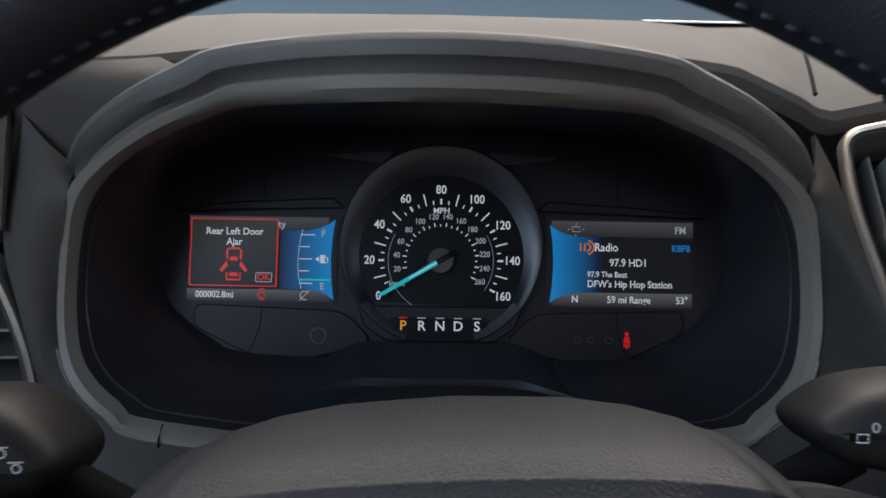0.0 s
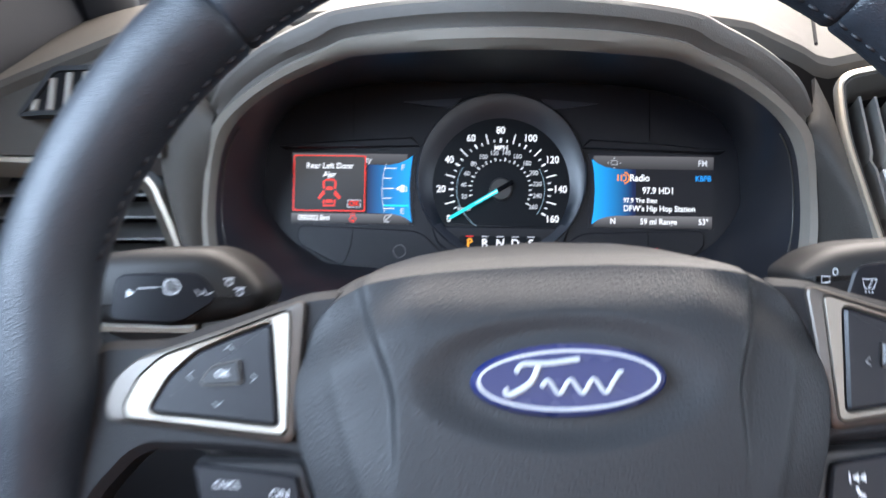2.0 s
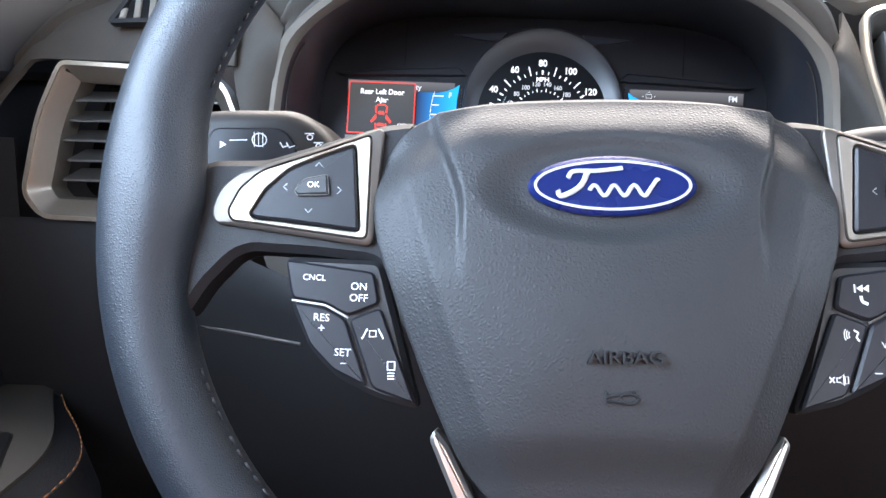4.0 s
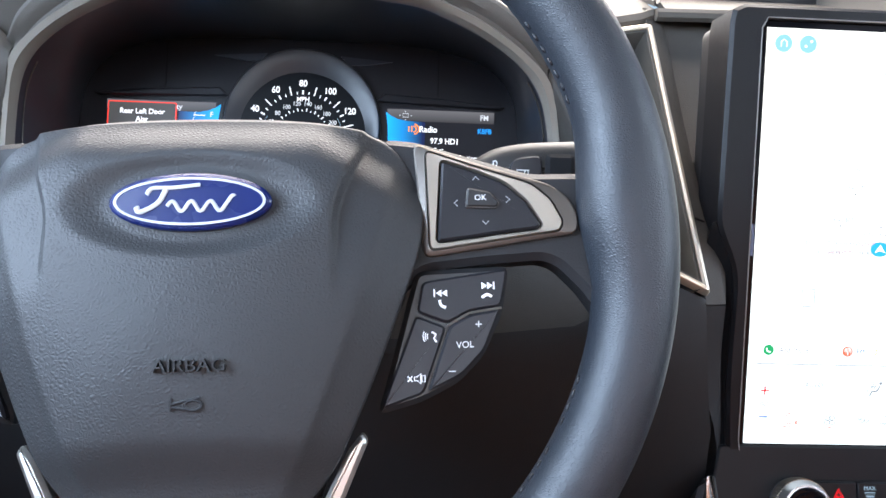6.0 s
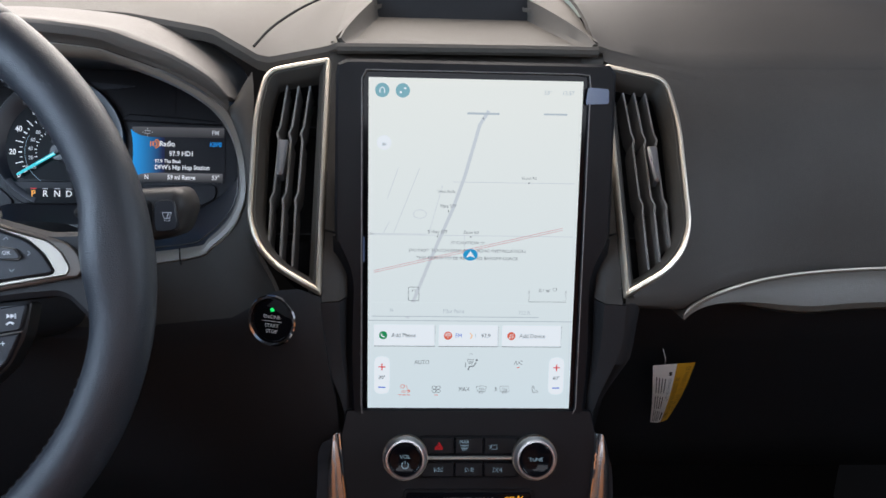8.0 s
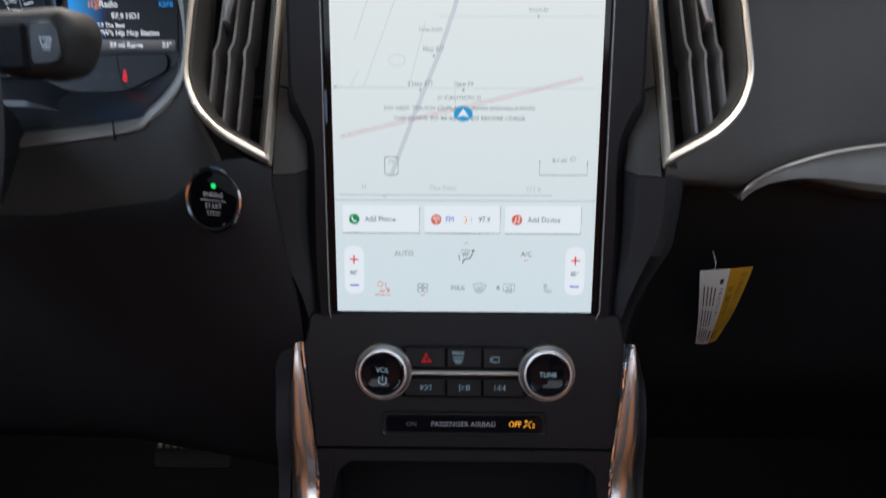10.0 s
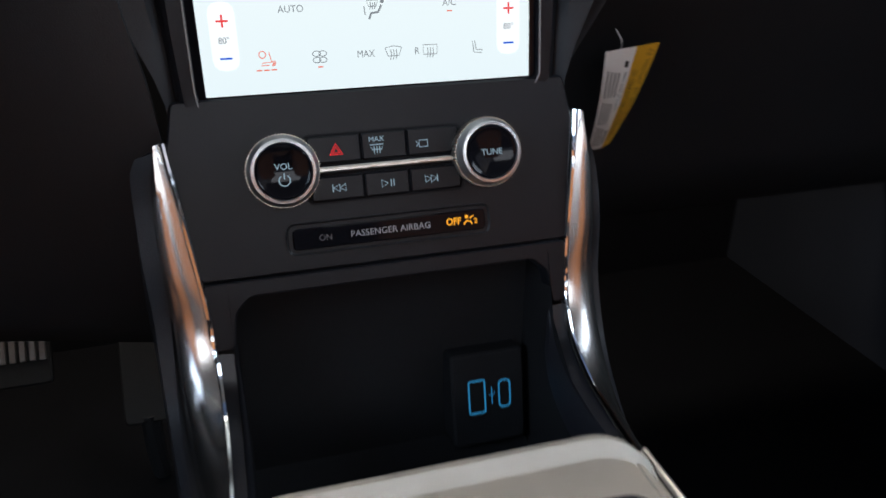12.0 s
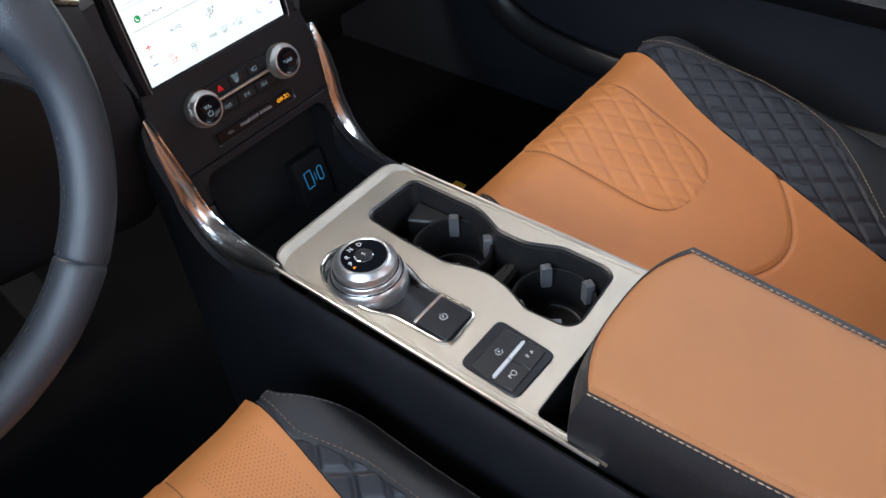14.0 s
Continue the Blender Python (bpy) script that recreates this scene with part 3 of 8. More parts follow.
# the top pad, from its rear edge to the windshield
TOP_EDGE = [(-0.42, 0.25, 0.66), (-0.385, 0.25, 0.705), (-0.364, 0.25, 0.728), (-0.337, 0.25, 0.752), (-0.298, 0.252, 0.768), (-0.242, 0.256, 0.790), (-0.200, 0.262, 0.797), (-0.16, 0.300, 0.803), (-0.08, 0.315, 0.815), (0.0, 0.315, 0.818), (0.08, 0.315, 0.815),
            (0.16, 0.300, 0.803), (0.195, 0.288, 0.785), (0.206, 0.290, 0.778), (0.264, 0.302, 0.790), (0.275, 0.302, 0.795)]
TOP_EDGE_R = [(0.502, 0.302, 0.797), (0.512, 0.304, 0.793), (0.561, 0.296, 0.782), (0.575, 0.292, 0.777), (0.65, 0.297, 0.779), (0.8, 0.305, 0.783), (1.0, 0.305, 0.78), (1.2, 0.30, 0.75)]


def top_z(y, y0, z0, x, bend=1.6):
    f = min(1.0, (y - y0) / (0.62 - y0))
    return z0 + (0.863 - 0.10 * max(0.0, abs(x - XC) - 0.55) - z0) * (1 - (1 - f) ** bend)


def top_pad(name, table, x0, x1, n, material, bend=1.6):
    rows = []
    for i in range(n + 1):
        x = x0 + (x1 - x0) * i / n
        y0, z0 = lerp_table(table, x)
        row = [(x, y0 + 0.004, z0 - 0.012), (x, y0, z0 - 0.004)]
        for j in range(15):
            y = y0 + 0.003 + (0.62 - y0) * j / 14
            row.append((x, y, top_z(y, y0, z0, x, bend)))
        rows.append(row)
    part(name, shell(rows, 0.004), material, dash)


top_pad("driver_top_pad", TOP_EDGE, -0.42, 0.2705, 70, SOFT)
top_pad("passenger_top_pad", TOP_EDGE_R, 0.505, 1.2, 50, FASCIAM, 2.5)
seam = [(0.199, 0.290, 0.789), (0.212, 0.33, 0.809), (0.236, 0.40, 0.832), (0.262, 0.50, 0.851), (0.28, 0.60, 0.862)]
part("pad_seam", sweep(spline(seam, 24), 0.0012, n=6), VOID, dash, "dark seam across the top pad")

# open storage bin behind the screen
bin_rows = []
for j in range(9):
    f = j / 8
    y = 0.302 + 0.118 * f
    bin_rows.append([(0.2715 + 0.026 * f, y, 0.797 + 0.043 * f ** 0.8), (0.275 + 0.024 * f, y, 0.793 + 0.030 * f), (0.281 + 0.020 * f, y, 0.789 + 0.029 * f), (0.388, y, 0.789 + 0.029 * f), (0.495 - 0.036 * f, y, 0.789 + 0.029 * f), (0.502 - 0.042 * f, y, 0.793 + 0.031 * f), (0.5055 - 0.046 * f, y, 0.797 + 0.045 * f ** 0.8)])
part("bin_tray", shell(bin_rows, 0.003), SOFT, dash, "shallow open storage bin")
part("bin_front_edge", sweep([(0.271, 0.300, 0.789), (0.33, 0.299, 0.790), (0.45, 0.299, 0.791), (0.506, 0.300, 0.791)], 0.005, n=8), SOFT, dash)
part("bin_back_wall", shell([[(0.295, 0.420, 0.815), (0.388, 0.420, 0.815), (0.462, 0.420, 0.815)], [(0.294, 0.424, 0.846), (0.388, 0.424, 0.848), (0.458, 0.424, 0.848)]], 0.003), SOFT_DARK, dash)
rear_rows = []
for i in range(13):
    x = 0.2695 + (0.5065 - 0.2695) * i / 12
    f = min(1.0, (x - 0.2695) / 0.026, (0.5065 - x) / 0.048)
    ys = 0.302 + 0.122 * max(0.0, f)
    zs = top_z(ys, 0.302, 0.796, x) + 0.003
    rear_rows.append([(x, ys + (0.62 - ys) * j / 8, max(zs, top_z(ys + (0.62 - ys) * j / 8, 0.302, 0.796, x))) for j in range(9)])
part("centre_top_pad", shell(rear_rows, 0.004), SOFT, dash)

# fascia round the lower cluster
G_RIGHT = [(0.198, 0.284, 0.768), (0.203, 0.262, 0.742), (0.206, 0.222, 0.695), (0.211, 0.192, 0.657), (0.219, 0.174, 0.632), (0.235, 0.163, 0.60), (0.222, 0.166, 0.565), (0.10, 0.200, 0.552), (0, 0.205, 0.548)]
G_LEFT = [(-0.212, 0.268, 0.775), (-0.2145, 0.262, 0.742), (-0.2150, 0.250, 0.708), (-0.2050, 0.243, 0.667), (-0.1960, 0.240, 0.632), (-0.1890, 0.236, 0.602), (-0.180, 0.226, 0.575), (-0.10, 0.205, 0.552), (0, 0.205, 0.548)]
lip_half = LIP_OUT[6:]
# mirrored halves: the right one has the darker dash tone, the left SOFT
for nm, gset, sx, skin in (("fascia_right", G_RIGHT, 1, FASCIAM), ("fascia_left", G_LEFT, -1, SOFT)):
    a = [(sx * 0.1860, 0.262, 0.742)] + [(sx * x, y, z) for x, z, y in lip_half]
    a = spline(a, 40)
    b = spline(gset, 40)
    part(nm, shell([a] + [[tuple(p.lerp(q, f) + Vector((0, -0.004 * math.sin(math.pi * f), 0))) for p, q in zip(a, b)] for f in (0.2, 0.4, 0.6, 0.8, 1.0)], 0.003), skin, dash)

shoulder_in = spline([(-0.1840, 0.272, 0.740), (-0.1720, 0.272, 0.762), (-0.1490, 0.272, 0.778), (-0.1225, 0.272, 0.791)], 16)
shoulder_out = spline([(-0.2150, 0.260, 0.738), (-0.2135, 0.262, 0.770), (-0.2050, 0.262, 0.7925), (-0.1550, 0.302, 0.8030)], 16)
part("hood_shoulder", shell([[tuple(p.lerp(q, f)) for p, q in zip(shoulder_in, shoulder_out)] for f in (0, 0.33, 0.66, 1.0)], 0.003), SOFT, dash, "soft pad beside the instrument hood")

# knee panel and the panel that holds the start button
KNEE = [(-0.42, 0.235), (-0.26, 0.236), (-0.16, 0.212), (-0.10, 0.205), (0.10, 0.198), (0.20, 0.172), (0.235, 0.160), (0.272, 0.149), (0.284, 0.150)]
rows = []
for i in range(41):
    x = -0.42 + 0.704 * i / 40
    cut = 0.014 * smooth(0.20, 0.284, x)
    (y0,) = lerp_table(KNEE, x)
    ztop = lerp_table([(-0.42, 0.60), (-0.26, 0.60), (-0.12, 0.555), (0.10, 0.555), (0.2, 0.575), (0.235, 0.602), (0.272, 0.607), (0.284, 0.600)], x)[0]
    rows.append([(x - cut * smooth(0.48, 0.60, z), y0 + dy, z) for dy, z in ((0.004, ztop + 0.004), (0.0, ztop - 0.005), (0.0, 0.55), (0.0, 0.52), (0.01, 0.47), (0.024, 0.42), (0.045, 0.37), (0.075, 0.335), (0.16, 0.305), (0.30, 0.27))])
part("knee_panel", shell(rows, 0.004), SOFT_DARK, dash, "dark lower driver panel")
part("panel_seam", sweep([(-0.30, 0.2335, 0.536), (-0.24, 0.2325, 0.533), (-0.16, 0.2105, 0.531)], 0.0013, n=6), SATIN, dash, "thin bright trim line")
rows = []
for i in range(24):
    x = -0.42 + 0.2065 * i / 23
    y0, z0 = lerp_table(TOP_EDGE, x)
    zb = min(0.7155, z0 - 0.02)
    rows.append([(x, y0 + 0.004, z0 - 0.008), (x, y0 - 0.002, z0 - 0.014), (x, 0.5 * y0 + 0.121, 0.5 * (z0 + zb)), (x, 0.242, zb)])
part("left_end_panel", shell(rows, 0.004), SOFT, dash)
rows = [[(x, 0.243, z) for x in (-0.43, -0.40, -0.372)] for z in (0.66, 0.62, 0.56)]
part("left_end_cap", shell(rows, 0.004), SOFT_DARK, dash)

# passenger side
SECT = [(0.5, [(0.185, 0.588), (0.154, 0.600), (0.166, 0.620), (0.212, 0.680), (0.262, 0.74), (0.296, 0.780), (0.306, 0.795)]),
        (0.565, [(0.205, 0.580), (0.179, 0.591), (0.184, 0.625), (0.214, 0.680), (0.257, 0.735), (0.283, 0.768), (0.296, 0.781)]),
        (0.60, [(0.215, 0.594), (0.189, 0.6045), (0.200, 0.630), (0.228, 0.682), (0.260, 0.735), (0.283, 0.766), (0.295, 0.780)]),
        (0.64, [(0.235, 0.594), (0.210, 0.6045), (0.217, 0.632), (0.237, 0.685), (0.263, 0.737), (0.284, 0.766), (0.295, 0.779)]),
        (0.70, [(0.255, 0.593), (0.2325, 0.6035), (0.236, 0.635), (0.246, 0.690), (0.268, 0.742), (0.287, 0.768), (0.298, 0.780)]),
        (0.90, [(0.265, 0.596), (0.242, 0.607), (0.243, 0.638), (0.252, 0.692), (0.272, 0.742), (0.292, 0.770), (0.304, 0.783)]),
        (1.2, [(0.262, 0.600), (0.239, 0.610), (0.240, 0.638), (0.250, 0.690), (0.268, 0.730), (0.288, 0.745), (0.300, 0.752)])]
VENT_EDGE = [(0.585, 0.5085), (0.608, 0.5090), (0.624, 0.541), (0.637, 0.557), (0.655, 0.567), (0.735, 0.5725), (0.758, 0.569), (0.772, 0.562), (0.779, 0.512), (0.80, 0.510)]
flat = [(s[0], *[v for p in s[1] for v in p]) for s in SECT]
rows = []
for i in range(61):
    row = []
    for k in range(25):
        x0 = 0.51
        for _ in range(4):
            x = x0 + (1.2 - x0) * (i / 60) ** 1.4
            v = lerp_table(flat, x)
            p = spline([(x, v[2 * q], v[2 * q + 1]) for q in range(7)], 24)[k]
            (x0,) = lerp_table(VENT_EDGE, p.z)
        row.append(tuple(p))
    rows.append(row)
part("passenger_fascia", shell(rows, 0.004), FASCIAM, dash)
strip = [(0.5640, 0.1775, 0.5835), (0.5710, 0.1790, 0.5900), (0.5820, 0.1816, 0.5960), (0.5980, 0.1866, 0.6010), (0.6200, 0.1960, 0.6045), (0.6480, 0.2075, 0.6068), (0.6900, 0.2200, 0.6085), (0.7600, 0.2310, 0.6098), (0.90, 0.239, 0.6105), (1.19, 0.237, 0.611)]
part("chrome_strip", sweep(spline(strip, 70), lambda f: 0.0003 + 0.0015 * smooth(0, 0.10, f), n=8), SPOKETRIM, dash, "slim satin chrome strip")
rows = []
for p in spline(strip, 90):
    f = smooth(0.556, 0.70, p.x)
    rows.append([(p.x, p.y + 0.002 - 0.011 * f * smooth(0.0, 0.65, s) + 0.075 * max(0.0, s - 0.55) ** 2 * 4, p.z - 0.0012 - (0.046 * f + 0.003) * s) for s in [k / 11 for k in range(12)]])
part("passenger_pad", shell(rows, 0.002), PADM, dash, "soft pad below the chrome strip")
rows = []
for i in range(37):
    x = 0.496 + 0.724 * (i / 36) ** 1.8
    f = smooth(0.50, 0.556, x)
    rows.append([(x + 0.011 * (1 - f), 0.16 + 0.11 * f, 0.60 - 0.03 * f), (x + 0.007 * (1 - f), 0.16 + 0.115 * f, 0.55), (x, 0.19 + 0.112 * f, 0.51), (x, 0.235 + 0.115 * f, 0.46), (x, 0.27 + 0.130 * f, 0.36), (x, 0.34 + 0.10 * f, 0.29), (x, 0.52, 0.25)])
part("glovebox", shell(rows, 0.004), SOFT_DARK, dash, "dark glovebox door")

# centre fascia behind the screen: skin above, a dark tapering lower part
def fascia_row(z):
    yv = max(0.151 + 0.83 * (z - 0.6077), 0.150) + 0.003
    yb = max(yv + 0.012, 0.166 + 0.1 * (z - 0.5))
    e = (0.003 if z > 0.60 else 0.0) - 0.006 * smooth(0.62, 0.79, z) + 0.020 * smooth(0.575, 0.500, z)
    c = 0.006 * smooth(0.575, 0.500, z) - 0.01 * smooth(0.6, 0.7, z)
    half = [(0.2665 + e, yv + 0.02), (0.2675 + e, yv), (0.284 + c, yv + 0.003), (0.292 + c, yb), (0.388, yb + 0.004)]
    return [(x, y, z) for x, y in half] + [(0.7760 - x, y, z) for x, y in half[3::-1]]


part("centre_fascia", shell([fascia_row(0.6005 + 0.1945 * i / 9) for i in range(10)], 0.003), FASCIAM, dash)
part("lower_fascia", shell([fascia_row(0.495 + 0.1045 * i / 8) for i in range(9)], 0.003), SOFT_DARK, dash)
for x0, x1 in ((0.2700, 0.2790), (0.5060, 0.4970)):
    part("fascia_seam", sweep([(x0, 0.1865, 0.6500), (x1, 0.1895, 0.6465)], 0.0008, n=6), VOID, dash)

# small sheet of paper at the windshield's foot
bm = prism(rounded([(-0.045, -0.035), (0.040, -0.040), (0.050, 0.030), (-0.035, 0.040)], 0.002), 0.0, 0.0006)
tagged(part("paper_slip", bm, PAPER, None, "white paper slip lying on the dashboard", m=Matrix.Translation((0.215, 0.55, 0.8575)) @ Matrix.Rotation(radians(8), 4, "X")), "", "paper")


# ---- air vents ----
VENT = plane_frame((0.2706, 0.149, 0.6077), (1, 0, 0), (0, 0.83, 1))


def vent_outline():
    """Right-hand edge straight, left-hand edge bowed, in the vent's plane."""
    return rounded([(0.0, 0.0), (-0.0045, 0.225), (-0.061, 0.211), (-0.067, 0.165), (-0.062, 0.062), (-0.052, 0.038), (-0.036, 0.021)], [0.003, 0.006, 0.014, 0.02, 0.03, 0.016, 0.02], 5)


def centre_vent(flip):
    ob = thing("air_vent", "tall satin-framed air vent with black slats in the dashboard", "air vent", m=(VENT if not flip else plane_frame((0.5054, 0.149, 0.6077), (1, 0, 0), (0, 0.83, 1))), group="centre air vents")
    s = -1 if flip else 1
    out = [(s * x, y) for x, y in vent_outline()]
    loops = [(out, -0.004), (out, 0.0006), (inset(out, 0.0009), 0.0022), (inset(out, 0.0024), 0.0028), (inset(out, 0.0040), 0.0016), (inset(out, 0.0044), -0.002), (inset(out, 0.0044), -0.004)]
    part("vent_frame", grid([[(x, y, w) for x, y in loop] for loop, w in loops], closed=True), VENTTRIM, ob, "satin champagne frame")
    loops = [(inset(out, 0.0043), -0.004), (inset(out, 0.0045), 0.0006), (inset(out, 0.0060), 0.0002), (inset(out, 0.0100), -0.0075), (inset(out, 0.0112), -0.0125), (inset(out, 0.0112), -0.024)]
    part("vent_bezel", grid([[(x, y, w) for x, y in loop] for loop, w in loops], closed=True), VENTBEZEL, ob, "dark satin inner bezel")
    part("vent_cavity", prism(inset(out, 0.0095), -0.060, -0.050), VOID, ob)
    part("vent_wall", frame_prism(inset(out, 0.0100), inset(out, 0.0116), -0.055, -0.020), VOID, ob)
    # blades in a lightened grey that carries the highlights on their edges
    for k, x in enumerate((-0.0440, -0.0340, -0.0240)):
        pts = [(x + 0.0014, 0.201), (x - 0.0010, 0.158), (x - 0.0032, 0.151), (x - 0.0012, 0.145), (x - 0.0010, 0.094), (x - 0.0034, 0.087), (x - 0.0022, 0.080), (x - 0.0010, 0.040 - 0.006 * k)]
        rows = [[(s * px - 0.0008, py, -0.0095), (s * px + 0.0008, py, -0.0095), (s * px + 0.0012, py, -0.032), (s * px - 0.0012, py, -0.032)] for px, py in pts]
        part("vent_slat", grid(rows, closed=True), SLATM, ob)
    bm = prism(rounded([(s * -0.0430, 0.108), (s * -0.0385, 0.108), (s * -0.0370, 0.124), (s * -0.0362, 0.142), (s * -0.0448, 0.142), (s * -0.0440, 0.124)], 0.0018), -0.016, -0.0035, 0.0018)
    part("vent_tab", bm, ALU, ob, "satin silver adjuster tab")
    for yy in (0.172, 0.066):
        part("vent_blade", prism(box_pts(-0.060 if not flip else 0.006, yy, -0.006 if not flip else 0.060, yy + 0.0015), -0.046, -0.032), HARD, ob)
    return ob


centre_vent(False)
centre_vent(True)

SIDE_VENT = plane_frame((-0.355, 0.238, 0.604), (1, 0.0, 0), (0, 0.06, 1))
sv = thing("air_vent", "side air vent with a champagne frame and black louvres", "air vent", m=SIDE_VENT)
out = rounded([(0.000, 0.000), (0.160, 0.000), (0.152, 0.056), (0.134, 0.102), (0.108, 0.109), (0.018, 0.111), (0.000, 0.075), (-0.013, 0.018)], [0.012, 0.006, 0.02, 0.018, 0.02, 0.006, 0.03, 0.008], 5)
inn = inset(out, 0.0030)
part("vent_frame", frame_prism(out, inn, -0.010, 0.0035), VENTTRIM, sv, "bright champagne frame")
bez = inset(out, 0.0135)
part("vent_bezel", grid([[(x, y, w) for x, y in loop] for loop, w in ((inn, -0.004), (inn, 0.0022), (inset(out, 0.0055), 0.0005), (bez, -0.0100), (bez, -0.030))], closed=True), SPOKETRIM, sv, "sloping satin inner bezel")
part("vent_cavity", prism(inset(out, 0.012), -0.07, -0.06), VOID, sv)
for k in range(5):
    z = 0.0265 + 0.0143 * k
    rows = [[(x, z + dz + 0.02 * (x - 0.02), w) for dz, w in ((0.0, -0.014), (0.0014, -0.0145), (0.0085, -0.040), (0.0070, -0.040))] for x in (0.008 + 0.004 * (k % 2), 0.05, 0.10, 0.142 - 0.003 * k)]
    part("vent_slat", grid(rows, closed=True), FINSLAT, sv)
for x in (0.030, 0.075, 0.118):
    part("vent_blade", prism(box_pts(x, 0.016, x + 0.0016, 0.096), -0.056, -0.042), HARD, sv)

DEFROST = plane_frame((-0.267, 0.2425, 0.7555), (1, 0.06, 0.06), (0, 0.35, 0.94))
dv = thing("defroster_vent", "small defroster grille on the dashboard end", "air vent", m=DEFROST)
out = rounded([(-0.032, -0.016), (0.032, -0.016), (0.032, 0.014), (-0.010, 0.015)], 0.005, 4)
part("vent_frame", frame_prism(out, inset(out, 0.003), -0.004, 0.003), SOFT_DARK, dv)
part("vent_cavity", prism(inset(out, 0.002), -0.006, 0.0006), VOID, dv)
# slats take a paler material: windshield light on them put into the colour
for k in range(6):
    x = -0.024 + 0.0100 * k
    top = min(0.011, 0.013 + 1.3 * (x + 0.010)) if x < -0.010 else 0.011
    part("vent_slat", prism([(x, -0.0125), (x + 0.0042, -0.0125), (x + 0.0060, top), (x + 0.0018, top)], 0.0, 0.0024, 0.0008), LIPM, dv)


# ---- instrument cluster ----
clu = thing("instrument_cluster", "black instrument cluster with a round speedometer and two lit displays", "instrument cluster", m=CLUSTER)
mask_poly = [(x, z) for x, _, z in loop_of(MASK_HALF, 0, 72)]
part("face_plate", prism(scaled(mask_poly, 0, 0.03, 1.02), -0.010, -0.0005), MASK, clu, "matte black face plate")
# shelf under the gauges: its middle is raised and ends in a stepped front edge
TO_CLUSTER = CLUSTER.inverted()
rows, front = [], []
for i in range(57):
    x = -0.126 + 0.252 * i / 56
    a = abs(x)
    b = -0.0285 - 0.0125 * smooth(0.045, 0.085, a) + 0.004 * smooth(0.105, 0.130, a)
    back = CLUSTER @ Vector((x, b, 0.001))
    ey, ez = lerp_table([(0.0, 0.294, 0.6240), (0.044, 0.294, 0.6240), (0.089, 0.274, 0.6155), (0.126, 0.262, 0.6175)], a)
    edge = Vector((x, ey, ez))
    step = 0.0045 * (1 - smooth(0.080, 0.115, a))
    (lz,) = lerp_table([(0, 0.6045), (0.07, 0.6075), (0.139, 0.6165)], a)
    low = Vector((x, 0.2520, lz))
    drop = edge + Vector((0, -0.0015, -step))
    mid_a, mid_b = back.lerp(edge, 0.5) - Vector((0, 0, 0.0012)), drop.lerp(low, 0.5)
    rows.append([tuple(TO_CLUSTER @ p) for p in (Vector((q.x * w / 0.126, q.y, q.z)) for q, w in zip((back, mid_a, edge, drop, mid_b, low), (0.1180, 0.1270, 0.1350, 0.1352, 0.1375, 0.1400)))])
    if a < 0.100:
        front.append(TO_CLUSTER @ (Vector((x * 0.1350 / 0.126, edge.y - 0.0003, edge.z))))
part("lower_shelf", shell(rows, 0.0015), TUNNELM, clu, "sloping black shelf under the gauges")
# the edge's highlight, laid on as a bead of paler material
part("shelf_highlight", sweep(front, 0.0005, n=6), LIPM, clu, "thin pale bead drawn as the highlight on the shelf's edge")
for s in (-1, 1):
    part("face_seam", sweep([(s * 0.110, 0.098, 0.0002), (s * 0.110, 0.060, 0.0002)], 0.0003, n=5), VOID, clu)
    part("face_seam", sweep(spline([(s * 0.1085, -0.007, 0.0017), (s * 0.1095, -0.019, 0.0017), (s * 0.1130, -0.030, 0.0017), (s * 0.1180, -0.0375, 0.0017)], 12), 0.0004, n=5), VOID, clu)
    side = [Vector(p) + Vector((0, 0.0010, 0)) for p in (rows[0] if s < 0 else rows[-1])]
    part("shelf_seam", sweep(side, 0.0008, n=6), VOID, clu, "dark joint between shelf and tunnel")
    bm = bmesh.new()
    prism([(s * 0.030, 0.0905), (s * 0.072, 0.0875), (s * 0.050, 0.084), (s * 0.036, 0.083)], 0.0, 0.0014, bm=bm)
    part("fin", bm, FINM, clu, "dark blue-grey fin beside the gauge")
    lobe = rounded([(s * 0.058, -0.009), (s * 0.150, -0.006), (s * 0.150, -0.020), (s * 0.118, -0.036), (s * 0.085, -0.040), (s * 0.055, -0.033), (s * 0.040, -0.027)], 0.01, 4)
    part("lower_lobe", prism(lobe, -0.001, 0.0018, 0.0008), MASK, clu)
    ledge = [(s * 0.060, 0.054), (s * 0.16, 0.0505), (s * 0.165, 0.053), (s * 0.12, 0.0575), (s * 0.066, 0.0605)]
    part("display_brow", prism(ledge, 0.0, 0.0035, 0.0012), MASK, clu)

# gauge ring: a cone that opens towards the driver, cut flat at the gear strip
DC = Vector((0.0005, 0.0225))
ring_rows = []
for i in range(73):
    a = radians(-40 + 260 * i / 72)
    ca, sa = math.cos(a), math.sin(a)
    row = []
    for r, h, cy in ((0.0508, 0.0012, 0.0250), (0.0532, 0.0026, 0.0266), (0.0564, 0.0044, 0.0288), (0.0602, 0.0060, 0.0310), (0.0617, 0.0062, 0.0318), (0.0624, 0.0052, 0.0320), (0.0628, 0.0, 0.0320)):
        row.append((0.0008 + r * ca, cy + r * sa, h))
    ring_rows.append(row)
part("gauge_ring", grid(ring_rows), RING, clu, "dark blue-grey conical gauge ring")
